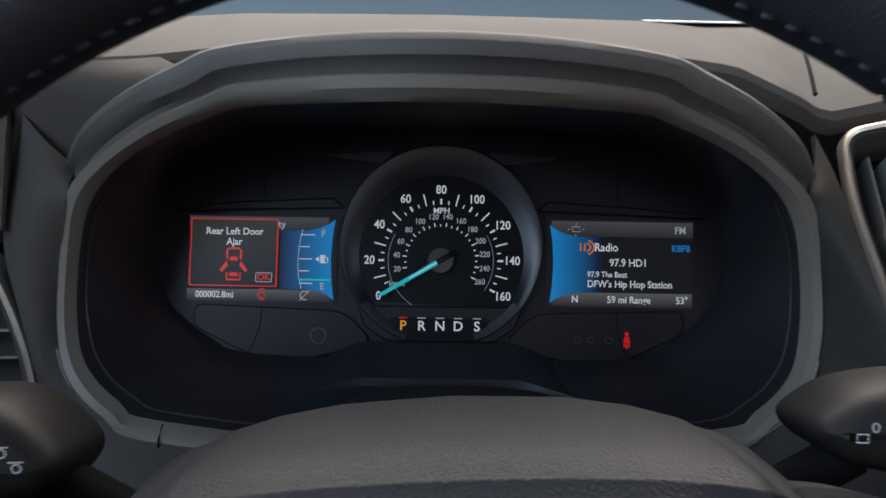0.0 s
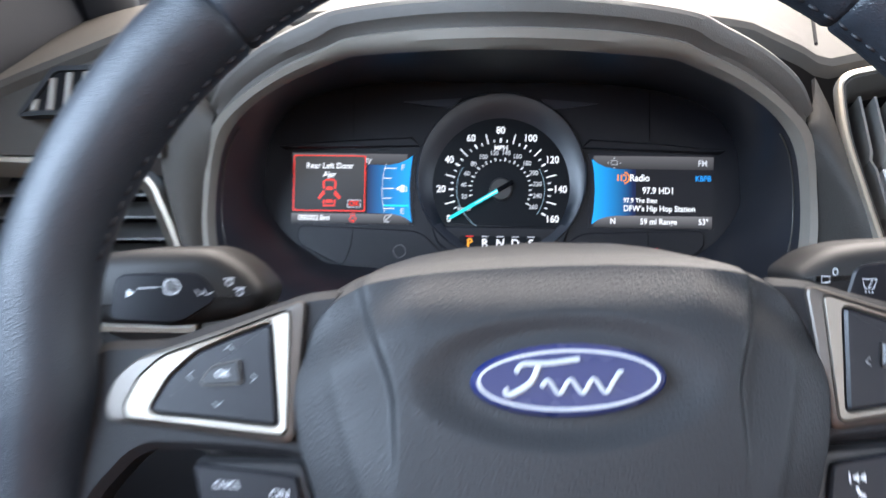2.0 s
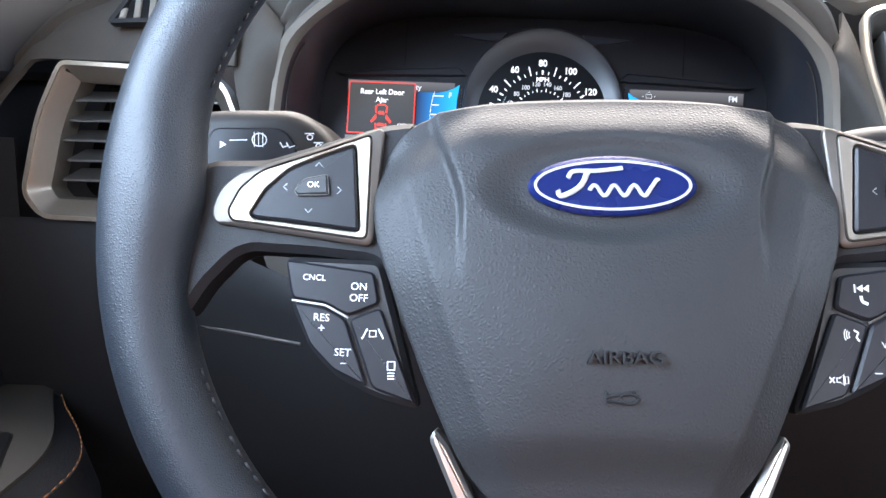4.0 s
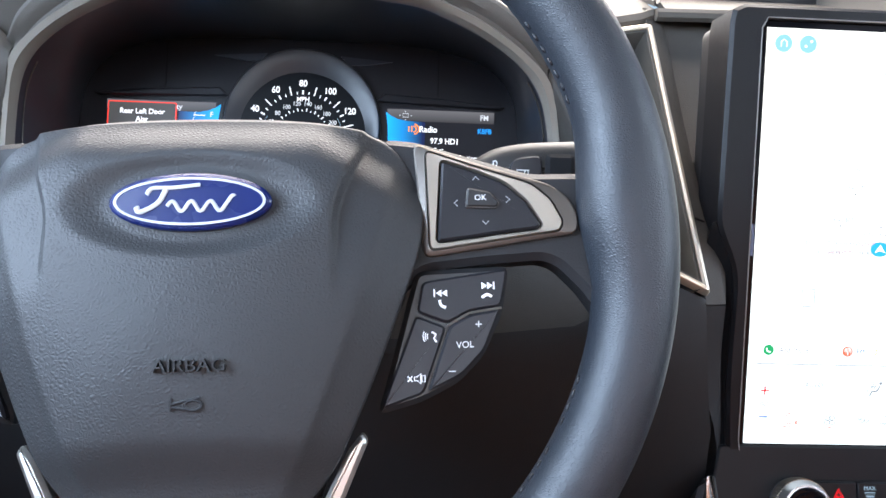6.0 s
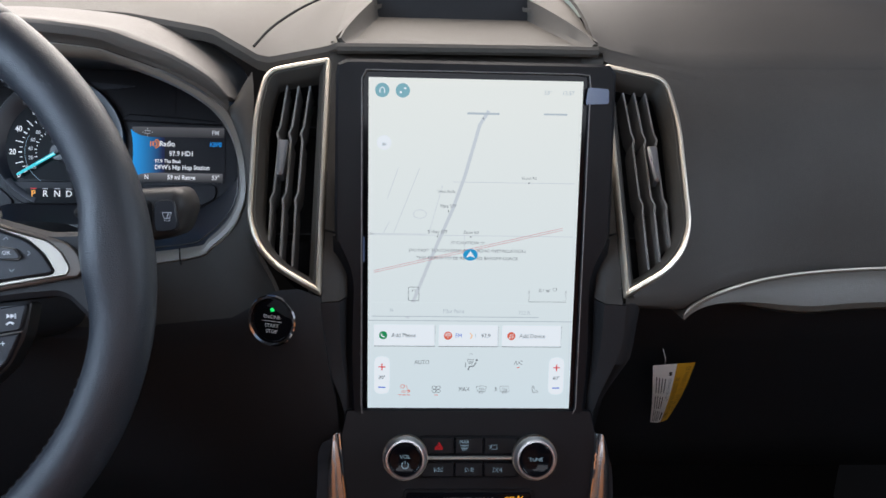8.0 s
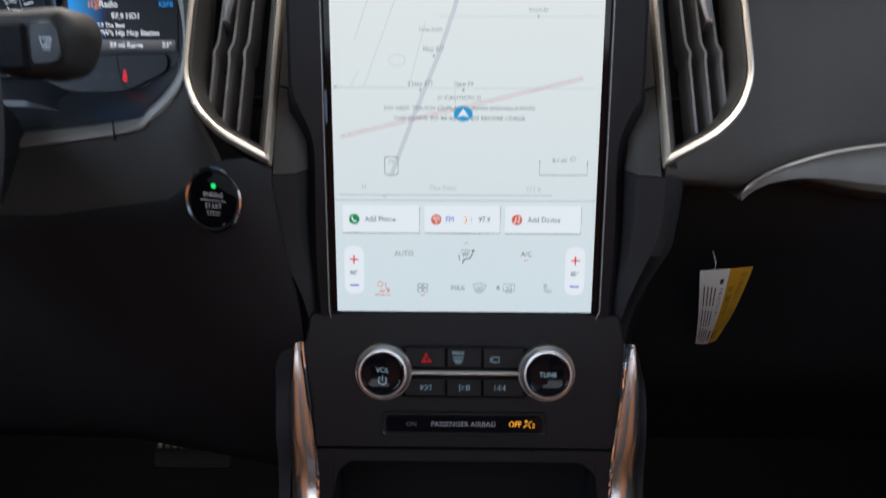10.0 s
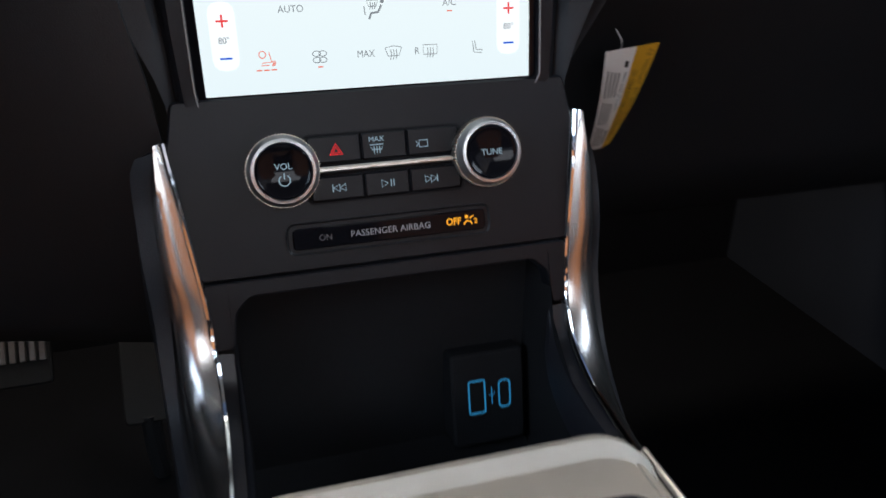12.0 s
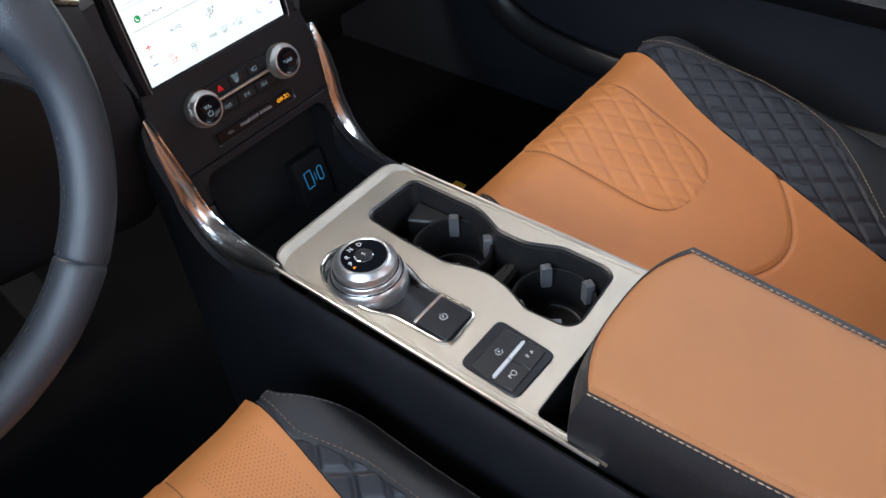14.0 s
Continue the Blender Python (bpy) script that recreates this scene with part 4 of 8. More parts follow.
for s in (-1, 1):
    foot = [[(0.0008 + s * r * math.cos(radians(a)), 0.0320 + r * math.sin(radians(a)), h) for r, h in ((0.0560, 0.0046), (0.0602, 0.0060), (0.0617, 0.0062), (0.0624, 0.0052), (0.0628, 0.0))] for a in range(-38, -71, -4)]
    part("ring_foot", grid(foot), RING, clu, "lower arm of the gauge ring")
disc = [(DC.x + 0.0514 * math.cos(radians(a)), 0.0250 + 0.0514 * math.sin(radians(a))) for a in range(-37, 218, 5)]
part("dial_face", prism(disc, 0.0, 0.0010), DIALM, clu, "gloss black speedometer face")
gear_poly = rounded([(-0.050, -0.0055), (0.051, -0.0055), (0.047, -0.0180), (0.033, -0.0275), (-0.032, -0.0275), (-0.046, -0.0180)], 0.003, 3)
part("gear_strip", prism(gear_poly, 0.0, 0.0045, 0.001), MASK, clu, "black gear indicator strip")
gp = rounded([(-0.0300, -0.0125), (0.0310, -0.0125), (0.0270, -0.0265), (-0.0262, -0.0265)], 0.003, 3)
part("gear_window", prism(gp, 0.004, 0.0050), DIALM, clu)
for ch, x in zip("PRNDS", (-0.0218, -0.0106, 0.0006, 0.0116, 0.0231)):
    words("gear_letter", ch, 0.0058, at(x, -0.0178, 0.0053), LIT_AMBER if ch == "P" else LIT_WHITE, clu)
    bm = sheet(bmesh.new(), box_pts(x - 0.0026, -0.0132, x + 0.0026, -0.0125), 0.0053)
    part("gear_dash", bm, LIT_DEEP_RED if ch == "P" else LIT_SOFT, clu)

bm_big, bm_thin = bmesh.new(), bmesh.new()


def tick(bm, angle, r0, r1, w, h=0.0014):
    c, s = math.cos(radians(angle)), math.sin(radians(angle))
    stroke(bm, [(DC.x + r0 * c, DC.y + r0 * s), (DC.x + r1 * c, DC.y + r1 * s)], w, h)


for k in range(33):
    a = 210.5 - 7.5 * k
    if k % 4 == 0:
        tick(bm_big, a, 0.0350, 0.0385, 0.0013)
    elif k % 2 == 0:
        tick(bm_big, a, 0.0350, 0.0425, 0.0009)
    else:
        tick(bm_thin, a, 0.0350, 0.0374, 0.0008)
for k in range(25):
    a = 192 - 9.16 * k
    tick(bm_thin, a, 0.0212, 0.0238 if k % 2 == 0 else 0.0225, 0.0008)
part("mph_scale", bm_big, LIT_WHITE, clu, "white speed marks")
part("kmh_scale", bm_thin, LIT_WHITE, clu, "fine white speed marks")
for k in range(9):
    a = radians(210.5 - 30 * k)
    words("speed_number", str(20 * k), 0.0052, at(DC.x + 0.0440 * math.cos(a), DC.y + 0.0440 * math.sin(a), 0.0014), LIT_WHITE, clu, squeeze=0.9)
for k in range(13):
    a = radians(192 - 18.32 * k)
    words("kmh_number", str(20 * (k + 1)), 0.0034, at(DC.x + 0.0274 * math.cos(a), DC.y + 0.0274 * math.sin(a), 0.0014), LIT_SOFT, clu, squeeze=0.9)
words("unit_label", "MPH", 0.0036, at(0.0005, 0.0534, 0.0014), LIT_WHITE, clu)
words("unit_label", "km/h", 0.0034, at(-0.0262, 0.0078, 0.0014), LIT_SOFT, clu)
part("inner_arc", stroke(bmesh.new(), [(DC.x + 0.0325 * math.cos(radians(a)), DC.y + 0.0325 * math.sin(radians(a))) for a in range(150, 241, 4)], 0.0004, 0.0013), LIT_ICE, clu)
part("inner_arc", stroke(bmesh.new(), [(DC.x + 0.0325 * math.cos(radians(a)), DC.y + 0.0325 * math.sin(radians(a))) for a in range(-34, 34, 4)], 0.0004, 0.0013), LIT_ICE, clu)
part("needle_hub", lathe([(0.0085, 0.001), (0.0085, 0.0035), (0.0075, 0.0042), (0.0001, 0.0042)], 32, cx=DC.x, cy=DC.y), HARD, clu)
na = radians(210.8)
ND = Matrix.Translation((DC.x, DC.y, 0.0)) @ Matrix.Rotation(na, 4, "Z")
part("needle", prism([(-0.003, -0.0015), (0.042, -0.0011), (0.0445, 0.0), (0.042, 0.0011), (-0.003, 0.0015)], 0.0048, 0.0062), LIT_CYAN, clu, "lit cyan needle", m=ND)
part("needle_core", prism([(0.002, -0.0005), (0.022, -0.0003), (0.022, 0.0003), (0.002, 0.0005)], 0.0062, 0.0065), LIT_CYAN_PALE, clu, m=ND)
part("needle_tail", prism(rounded(box_pts(-0.0105, -0.0016, 0.003, 0.0016), 0.001), 0.0042, 0.0068, 0.0006), GLOSS, clu, m=ND)

# left display
LW = 0.0009
part("left_display", prism(box_pts(-0.1558, -0.0048, -0.0635, 0.0492), -0.001, 0.0004), LCD_DARK, clu, "lit trip and fuel display")
part("display_header", sheet(bmesh.new(), box_pts(-0.1550, 0.0400, -0.0690, 0.0480), LW), LCD_BAR, clu)
part("display_footer", sheet(bmesh.new(), box_pts(-0.1550, -0.0044, -0.0668, 0.0030), LW), LCD_BAR_LOW, clu)
bm = bmesh.new()
edge = [(-0.0985, 0.0398), (-0.0820, 0.0398), (-0.0745, 0.0415), (-0.0690, 0.0440), (-0.0650, 0.0470), (-0.0665, 0.036), (-0.0672, 0.022), (-0.0665, 0.008), (-0.0650, -0.0030), (-0.0690, 0.0000), (-0.0745, 0.0022), (-0.0820, 0.0034), (-0.0985, 0.0034)]
part("fuel_field", sheet(bm, edge, LW + 0.0001), LCD_BLUE_L, clu, "blue fuel gauge field")
bm = bmesh.new()
for v, w in ((0.0372, 0.0090), (0.0298, 0.0060), (0.0222, 0.0080), (0.0148, 0.0060), (0.0072, 0.0080)):
    x0 = -0.0868 + 0.0004 * abs(v - 0.022) * 100
    stroke(bm, [(x0, v), (x0 + w, v)], 0.0006, LW + 0.0003)
stroke(bm, [(-0.0850, 0.0405), (-0.0870, 0.030), (-0.0875, 0.022), (-0.0870, 0.012), (-0.0850, 0.004)], 0.0003, LW + 0.0003)
part("fuel_scale", bm, LIT_WHITE, clu)
part("fuel_level", stroke(bmesh.new(), [(-0.0862, 0.0094), (-0.0672, 0.0094)], 0.0012, LW + 0.0004), LIT_CYAN, clu)
words("fuel_letter", "F", 0.0042, at(-0.0722, 0.0378, LW + 0.0004), LIT_SOFT, clu)
words("fuel_letter", "E", 0.0042, at(-0.0722, 0.0052, LW + 0.0004), LIT_SOFT, clu)
bm = bmesh.new()
sheet(bm, box_pts(-0.0738, 0.0196, -0.0708, 0.0248), LW + 0.0004)
sheet(bm, [(-0.0770, 0.0222), (-0.0745, 0.0240), (-0.0745, 0.0204)], LW + 0.0004)
stroke(bm, [(-0.0706, 0.0236), (-0.0692, 0.0230), (-0.0692, 0.0202), (-0.0704, 0.0200)], 0.0006, LW + 0.0004)
part("fuel_pump_icon", bm, LIT_WHITE, clu)
box = rounded(box_pts(-0.1532, 0.0053, -0.1006, 0.0458), 0.0012, 3)
part("message_box", prism(box, LW, LW + 0.0006), MSG_FIELD, clu, "grey warning box on the display")
part("message_border", frame_prism(scaled(box, -0.1269, 0.02555, 1.022, 1.03), box, LW, LW + 0.0010), LIT_RED, clu, "red border line")
MW = LW + 0.0009
words("message_text", "Rear Left Door", 0.0042, at(-0.1268, 0.0384, MW), LIT_WHITE, clu, squeeze=0.94)
words("message_text", "Ajar", 0.0042, at(-0.1268, 0.0320, MW), LIT_WHITE, clu, squeeze=0.94)
words("header_text", "ty", 0.0042, at(-0.0978, 0.0432, MW), LIT_SOFT, clu)
words("footer_text", "000002.8mi", 0.0039, at(-0.1378, -0.0006, MW), LIT_WHITE, clu, squeeze=0.9)


def car_icon(cx, cy, s, w, name):
    bm = bmesh.new()
    stroke(bm, [(cx - 4 * s, cy + 5 * s), (cx - 4.4 * s, cy + 10 * s), (cx - 2.5 * s, cy + 11.5 * s), (cx + 2.5 * s, cy + 11.5 * s), (cx + 4.4 * s, cy + 10 * s), (cx + 4 * s, cy + 5 * s)], 1.2 * s, w)
    sheet(bm, [(cx - 2.6 * s, cy + 4 * s), (cx + 2.6 * s, cy + 4 * s), (cx + 2.0 * s, cy + 6.4 * s), (cx - 2.0 * s, cy + 6.4 * s)], w)
    sheet(bm, [(cx - 4.2 * s, cy + 4 * s), (cx - 3.4 * s, cy + 1 * s), (cx - 7.2 * s, cy - 3 * s), (cx - 8.4 * s, cy - 1.6 * s)], w)
    sheet(bm, [(cx + 4.2 * s, cy + 4 * s), (cx + 3.4 * s, cy + 1 * s), (cx + 7.2 * s, cy - 3 * s), (cx + 8.4 * s, cy - 1.6 * s)], w)
    stroke(bm, [(cx - 4 * s, cy - 3.2 * s), (cx - 4 * s, cy - 7.4 * s), (cx + 4 * s, cy - 7.4 * s), (cx + 4 * s, cy - 3.2 * s)], 1.2 * s, w)
    sheet(bm, [(cx - 2.8 * s, cy - 5.4 * s), (cx + 2.8 * s, cy - 5.4 * s), (cx + 2.2 * s, cy - 3.0 * s), (cx - 2.2 * s, cy - 3.0 * s)], w)
    part(name, bm, LIT_RED, clu, "red open-door car symbol")


car_icon(-0.1267, 0.0163, 0.00102, MW, "door_ajar_icon")
car_icon(-0.1089, -0.0007, 0.00036, MW, "door_ajar_icon")
okb = rounded(box_pts(-0.1132, 0.0074, -0.1030, 0.0134), 0.001, 3)
part("ok_key", frame_prism(okb, inset(okb, 0.0005), MW - 0.0002, MW + 0.0001), LIT_SOFT, clu)
words("ok_text", "OK", 0.0038, at(-0.1081, 0.0104, MW), LIT_RED, clu)
bm = bmesh.new()
stroke(bm, ellipse(-0.0827, -0.0003, 0.0026, 0.0026, 20, 0.6, 5.2), 0.0007, MW)
stroke(bm, [(-0.0856, -0.0034), (-0.0798, 0.0030)], 0.0006, MW)
part("stop_start_icon", bm, LIT_SOFT, clu)

# right display
part("right_display", prism(box_pts(0.0655, -0.0048, 0.1575, 0.0505), -0.001, 0.0004), LCD_DARK, clu, "lit radio and trip display")
part("display_header", sheet(bmesh.new(), box_pts(0.0690, 0.0390, 0.1568, 0.0486), LW), LCD_BAR, clu)
part("display_footer", sheet(bmesh.new(), box_pts(0.0690, -0.0044, 0.1556, 0.0044), LW), LCD_BAR_LOW, clu)
edge = [(0.0678, 0.0460), (0.0720, 0.0428), (0.0775, 0.0404), (0.0850, 0.0390), (0.1000, 0.0386), (0.1000, 0.0046), (0.0850, 0.0042), (0.0775, 0.0030), (0.0720, 0.0008), (0.0676, -0.0024), (0.0692, 0.008), (0.0700, 0.022), (0.0694, 0.036)]
part("radio_field", sheet(bmesh.new(), edge, LW + 0.0001), LCD_BLUE_R, clu, "blue field of the radio display")
for body, x, y, cap, mat, al in (("FM", 0.1486, 0.0434, 0.0044, LIT_SOFT, "CENTER"), ("KBFB", 0.1489, 0.0322, 0.0040, LIT_BLUE, "CENTER"), ("97.9 HD1", 0.1163, 0.0228, 0.0046, LIT_WHITE, "CENTER"),
                                 ("97.9 The Beat", 0.0908, 0.0155, 0.0034, LIT_WHITE, "LEFT"), ("DFW's Hip Hop Station", 0.0908, 0.0096, 0.0042, LIT_WHITE, "LEFT"), ("N", 0.0832, 0.0001, 0.0042, LIT_WHITE, "CENTER"),
                                 ("59 mi Range", 0.1164, 0.0, 0.0042, LIT_WHITE, "CENTER"), ("53°", 0.1491, 0.0001, 0.0042, LIT_WHITE, "CENTER"), ("Radio", 0.0952, 0.0322, 0.0050, LIT_WHITE, "LEFT")):
    words("display_text", body, cap, at(x, y, MW), mat, clu, align=al, squeeze=0.9)
bm = bmesh.new()
stroke(bm, [(0.0868, 0.0300), (0.0868, 0.0346)], 0.0010, MW)
stroke(bm, [(0.0893, 0.0300), (0.0893, 0.0346)], 0.0010, MW)
stroke(bm, ellipse(0.0905, 0.0323, 0.0024, 0.0024, 12, -1.57, 1.57), 0.0009, MW)
stroke(bm, ellipse(0.0908, 0.0323, 0.0042, 0.0042, 14, -1.4, 1.4), 0.0009, MW)
part("radio_mark", bm, LIT_ORANGE, clu, "orange radio mark")
bm = bmesh.new()
stroke(bm, box_pts(0.0816, 0.0419, 0.0862, 0.0449), 0.0005, MW, closed=True)
for dx, dy in ((0, 0.0026), (0, -0.0026), (0.0034, 0), (-0.0034, 0)):
    sheet(bm, [(0.0839 + dx * 1.35 + p, 0.0434 + dy * 1.35 + q) for p, q in ((-0.0006, -0.0005), (0.0006, -0.0005), (0, 0.0006))], MW)
part("pad_icon", bm, LIT_SOFT, clu)
bm = bmesh.new()
sheet(bm, ellipse(0.1149, -0.0206, 0.0012, 0.0013, 12), 0.0026)
sheet(bm, [(0.1137, -0.0222), (0.1161, -0.0222), (0.1172, -0.0262), (0.1126, -0.0262)], 0.0026)
stroke(bm, [(0.1128, -0.0282), (0.1140, -0.0268), (0.1158, -0.0268), (0.1170, -0.0282)], 0.0009, 0.0026)
sheet(bm, ellipse(0.1149, -0.0284, 0.0011, 0.0010, 10), 0.0026)
part("seatbelt_lamp", bm, LIT_DEEP_RED, clu, "lit red seatbelt lamp")
bm = bmesh.new()
for dx in (-0.030, -0.022, -0.011):
    stroke(bm, ellipse(0.1149 + dx, -0.0247, 0.0022, 0.0018, 10), 0.0003, 0.0024, closed=True)
part("unlit_lamps", bm, PRINT_DIM, clu, "faint unlit warning symbols")
part("unlit_lamps", stroke(bmesh.new(), ellipse(-0.0735, -0.0245, 0.0046, 0.0046, 20), 0.0005, 0.0024, closed=True), PRINT_DIM, clu)

# ---- steering wheel ----
TILT = radians(21.0)
WHEEL = plane_frame((0.0065, 0.0115, 0.658), (1, 0, 0), (0, math.sin(TILT), math.cos(TILT))) @ Matrix.Rotation(radians(2.7), 4, "Z")
wheel = thing("steering_wheel", "black leather steering wheel with satin silver spoke trims", "steering wheel", m=WHEEL)
RM, RT = 0.1746, 0.0164
# the rim stands a little more upright than the hub
RIM_TILT = radians(15.4)
RIM = WHEEL.inverted() @ plane_frame((0.0046, 0.0108, 0.6556), (1, 0, 0), (0, math.sin(RIM_TILT), math.cos(RIM_TILT))) @ Matrix.Rotation(radians(2.7), 4, "Z")
SEAMS = (52, 128, -48, -132)


def rim_point(a, b, grow=1.0):
    """A point on the rim: a runs round the wheel, b round the tube (0 outside, 90 towards the driver)."""
    near = max(math.exp(-((((a - c + 180) % 360) - 180) / 10) ** 2) for c in (4, 176))
    cut = max(math.exp(-((((a - c + 180) % 360) - 180) / 0.35) ** 2) for c in SEAMS)
    r = RT * (1 + 0.45 * near * max(0.0, -math.cos(radians(b)))) * (1 - 0.07 * cut) * grow
    c = RM + r * 1.0 * math.cos(radians(b))
    return (c * math.cos(radians(a)), c * math.sin(radians(a)), r * 1.04 * math.sin(radians(b)))


steps = [k * 2.0 for k in range(180)]
for s in SEAMS:
    steps += [(s + d) % 360 for d in (-0.7, -0.35, 0.35, 0.7)]
steps = sorted(set(steps))
bm = bmesh.new()
rows = [[bm.verts.new(rim_point(a, b)) for b in range(0, 360, 12)] for a in steps]
for i in range(len(rows)):
    a, b = rows[i], rows[(i + 1) % len(rows)]
    for j in range(30):
        q = (j + 1) % 30
        bm.faces.new((a[j], a[q], b[q], b[j]))
part("rim", bm, LEATHER, wheel, "black leather rim", m=RIM)
for a0, a1 in ((-150, -30), (38, 142), (20, 34), (146, 160), (200, 208), (-28, -20)):
    pts = [rim_point(a, 172, 1.015) for a in np.linspace(a0, a1, max(6, int(abs(a1 - a0) * 2)))]
    part("rim_stitching", stitches(pts, 0.0036, 0.0022, 0.0009), THREAD_DARK, wheel, "dark stitches inside the rim", m=RIM, sharp=9)

HUB_HALF = [(0, 0.0450), (0.03, 0.0444), (0.052, 0.0424), (0.067, 0.0388), (0.0765, 0.0318), (0.0830, 0.0212), (0.0852, 0.0080), (0.0835, -0.0080), (0.0785, -0.0230), (0.0695, -0.0470), (0.0598, -0.0705), (0.0500, -0.0900), (0.0380, -0.1020), (0.020, -0.1085), (0, -0.1100)]
hub_loop = [(x, z) for x, _, z in loop_of(HUB_HALF, 0, 192)]


def hub_height(x, y, s):
    h = 0.0235 - 0.0095 * s ** 2.5 + 0.0035 * smooth(0.02, -0.06, y) * (1 - s)
    crease = 0.052 + 0.012 * smooth(0.0, 0.045, y)
    h -= 0.0046 * smooth(crease - 0.0014, crease + 0.0018, abs(x)) * smooth(-0.030, 0.012, y)
    d = math.hypot((x - 0.0005) / 0.044, (y - 0.0085) / 0.0195)
    h -= 0.0036 * smooth(1.12, 0.72, d)
    h -= 0.0075 * smooth(0.022, 0.046, y + 0.6 * max(0.0, abs(x) - 0.045)) ** 1.5
    h -= 0.0040 * smooth(-0.074, -0.094, y + 0.10 * x * x / 0.085)
    side = abs(x) - lerp_table([(-0.11, 0.026), (-0.085, 0.037), (-0.04, 0.0545), (0.008, 0.0690), (0.05, 0.0760)], y)[0]
    return h - 0.26 * max(0.0, side) * smooth(0.0, 0.006, side)


HC = (0.0, -0.012)
rows = []
for k in range(1, 101):
    s = k / 100
    row = []
    for x, y in hub_loop:
        px, py = HC[0] + (x - HC[0]) * s, HC[1] + (y - HC[1]) * s
        row.append((px, py, hub_height(px, py, s)))
    rows.append(row)
rows.append([(x * 1.006, HC[1] + (y - HC[1]) * 1.006, hub_height(x, y, 1.0) - 0.0016) for x, y in hub_loop])
BACK = [(0.0, 0.0610), (0.03, 0.0597), (0.047, 0.0570), (0.070, 0.0505), (0.080, 0.0455), (0.090, 0.0390)]
for f in (0.12, 0.3, 0.5, 0.75, 1.0):
    row = []
    for x, y in hub_loop:
        g = smooth(0.004, 0.032, y)
        h0 = hub_height(x, y, 1.0) - 0.0016
        rise = max(0.0, lerp_table(BACK, abs(x))[0] - y) * g
        dip = 0.0012 * g * smooth(0.060, 0.066, abs(x))
        row.append((x * (1.008 - 0.03 * f * (1 - g)), HC[1] + (y - HC[1]) * (1.008 - 0.03 * f * (1 - g)) + (rise - dip) * f ** 0.75, h0 + (-0.016 - 0.030 * g - h0) * f))
    rows.append(row)
bm = grid(rows, closed=True)
bm.verts.ensure_lookup_table()
bm.faces.new([bm.verts[i] for i in range(192)])
part("airbag_cover", bm, HUBSKIN, wheel, "grained dark grey airbag cover", sharp=1.2)
# lettering and horn are darker than the cover: the embossing's shadows as colour
words("airbag_word", "AIRBAG", 0.0044, at(0.0030, -0.0510, hub_height(0.0, -0.051, 0.4) + 0.0010), SOFT_DARK, wheel, squeeze=1.15, depth=0.0014, label="raised airbag lettering, its shading put into a darker tone")
hw = hub_height(0, -0.063, 0.52) + 0.0004
for pts in ([(-0.0062, -0.0608), (-0.0062, -0.0662)], [(-0.0062, -0.0635), (0.0, -0.0622), (0.0075, -0.0608)], [(-0.0062, -0.0645), (0.0012, -0.0656)], [tuple(p) for p in ellipse(0.0042, -0.0640, 0.0042, 0.0020, 14, -2.6, 2.9)]):
    part("horn_symbol", sweep([(0.001 + 0.72 * x, -0.0640 + 0.85 * (y + 0.0635), hw) for x, y in pts], 0.0005, n=6), SOFT_DARK, wheel, "raised horn symbol with the relief's shadow as dark colour")

# badge: blue enamel oval with a bright rim and plain flowing bars
badge = part("badge", prism(ellipse(0.0005, 0.0085, 0.0292, 0.0108, 64), 0.016, 0.0225, 0.0008), BADGE_BLUE, wheel, "blue enamel oval badge with a silver line")
part("badge_field", prism(ellipse(0.0005, 0.0085, 0.0280, 0.0097, 64), 0.022, 0.0229, 0.0003), BADGE_BLUE, badge, "deep blue enamel")
part("badge_line", frame_prism(ellipse(0.0005, 0.0085, 0.0272, 0.0090, 64), ellipse(0.0005, 0.0085, 0.0262, 0.0081, 64), 0.0227, 0.0232), SILVERP, badge, "thin bright oval line")
ribbon = [(-0.0075 + 0.0240 * f, 0.0066 + 0.0019 * math.sin(f * 22.0) + 0.0035 * smooth(0.9, 1.0, f)) for f in [k / 60 for k in range(61)]]
for pts, w in (([(-0.0150, 0.0110), (-0.0128, 0.0134), (-0.0050, 0.0136), (0.0040, 0.0146)], 0.0017), ([(-0.0080, 0.0132), (-0.0108, 0.0080), (-0.0170, 0.0046), (-0.0185, 0.0066)], 0.0020), (ribbon, 0.0015)):
    bm = sweep([(p.x, p.y, 0.0232) for p in spline([(a, b, 0) for a, b in pts], 60)], w * 0.5, n=6, flat=0.5)
    part("badge_bar", bm, SILVERP, badge)

DXS = -0.002
FRAME_OUT = [(0.0825, 0.0372), (0.1082, 0.0283), (0.1385, 0.0190), (0.1460, 0.0125), (0.1488, 0.0040), (0.1472, -0.0012), (0.1330, -0.0032), (0.0860, -0.0102)]
FRAME_IN = [(0.0935, 0.0298), (0.1080, 0.0248), (0.1190, 0.0203), (0.1280, 0.0122), (0.1337, 0.0024), (0.1318, 0.0004), (0.1200, -0.0008), (0.0910, -0.0046)]
OKPOLY = [(0.1037, 0.0175), (0.1127, 0.0157), (0.1165, 0.0110), (0.1151, 0.0091), (0.1028, 0.0095)]
POD = [(0.0826, -0.0150), (0.1200, -0.0135), (0.1165, -0.0330), (0.1086, -0.0490), (0.0985, -0.0590), (0.0840, -0.0660), (0.0670, -0.0705), (0.0700, -0.0600)]
UP = [(0.0850, -0.0200), (0.0895, -0.0192), (0.1190, -0.0152), (0.1158, -0.0300), (0.1030, -0.0318), (0.0945, -0.0364), (0.0826, -0.0318)]
LOWL = [(0.0822, -0.0330), (0.0940, -0.0376), (0.0848, -0.0628), (0.0684, -0.0684)]
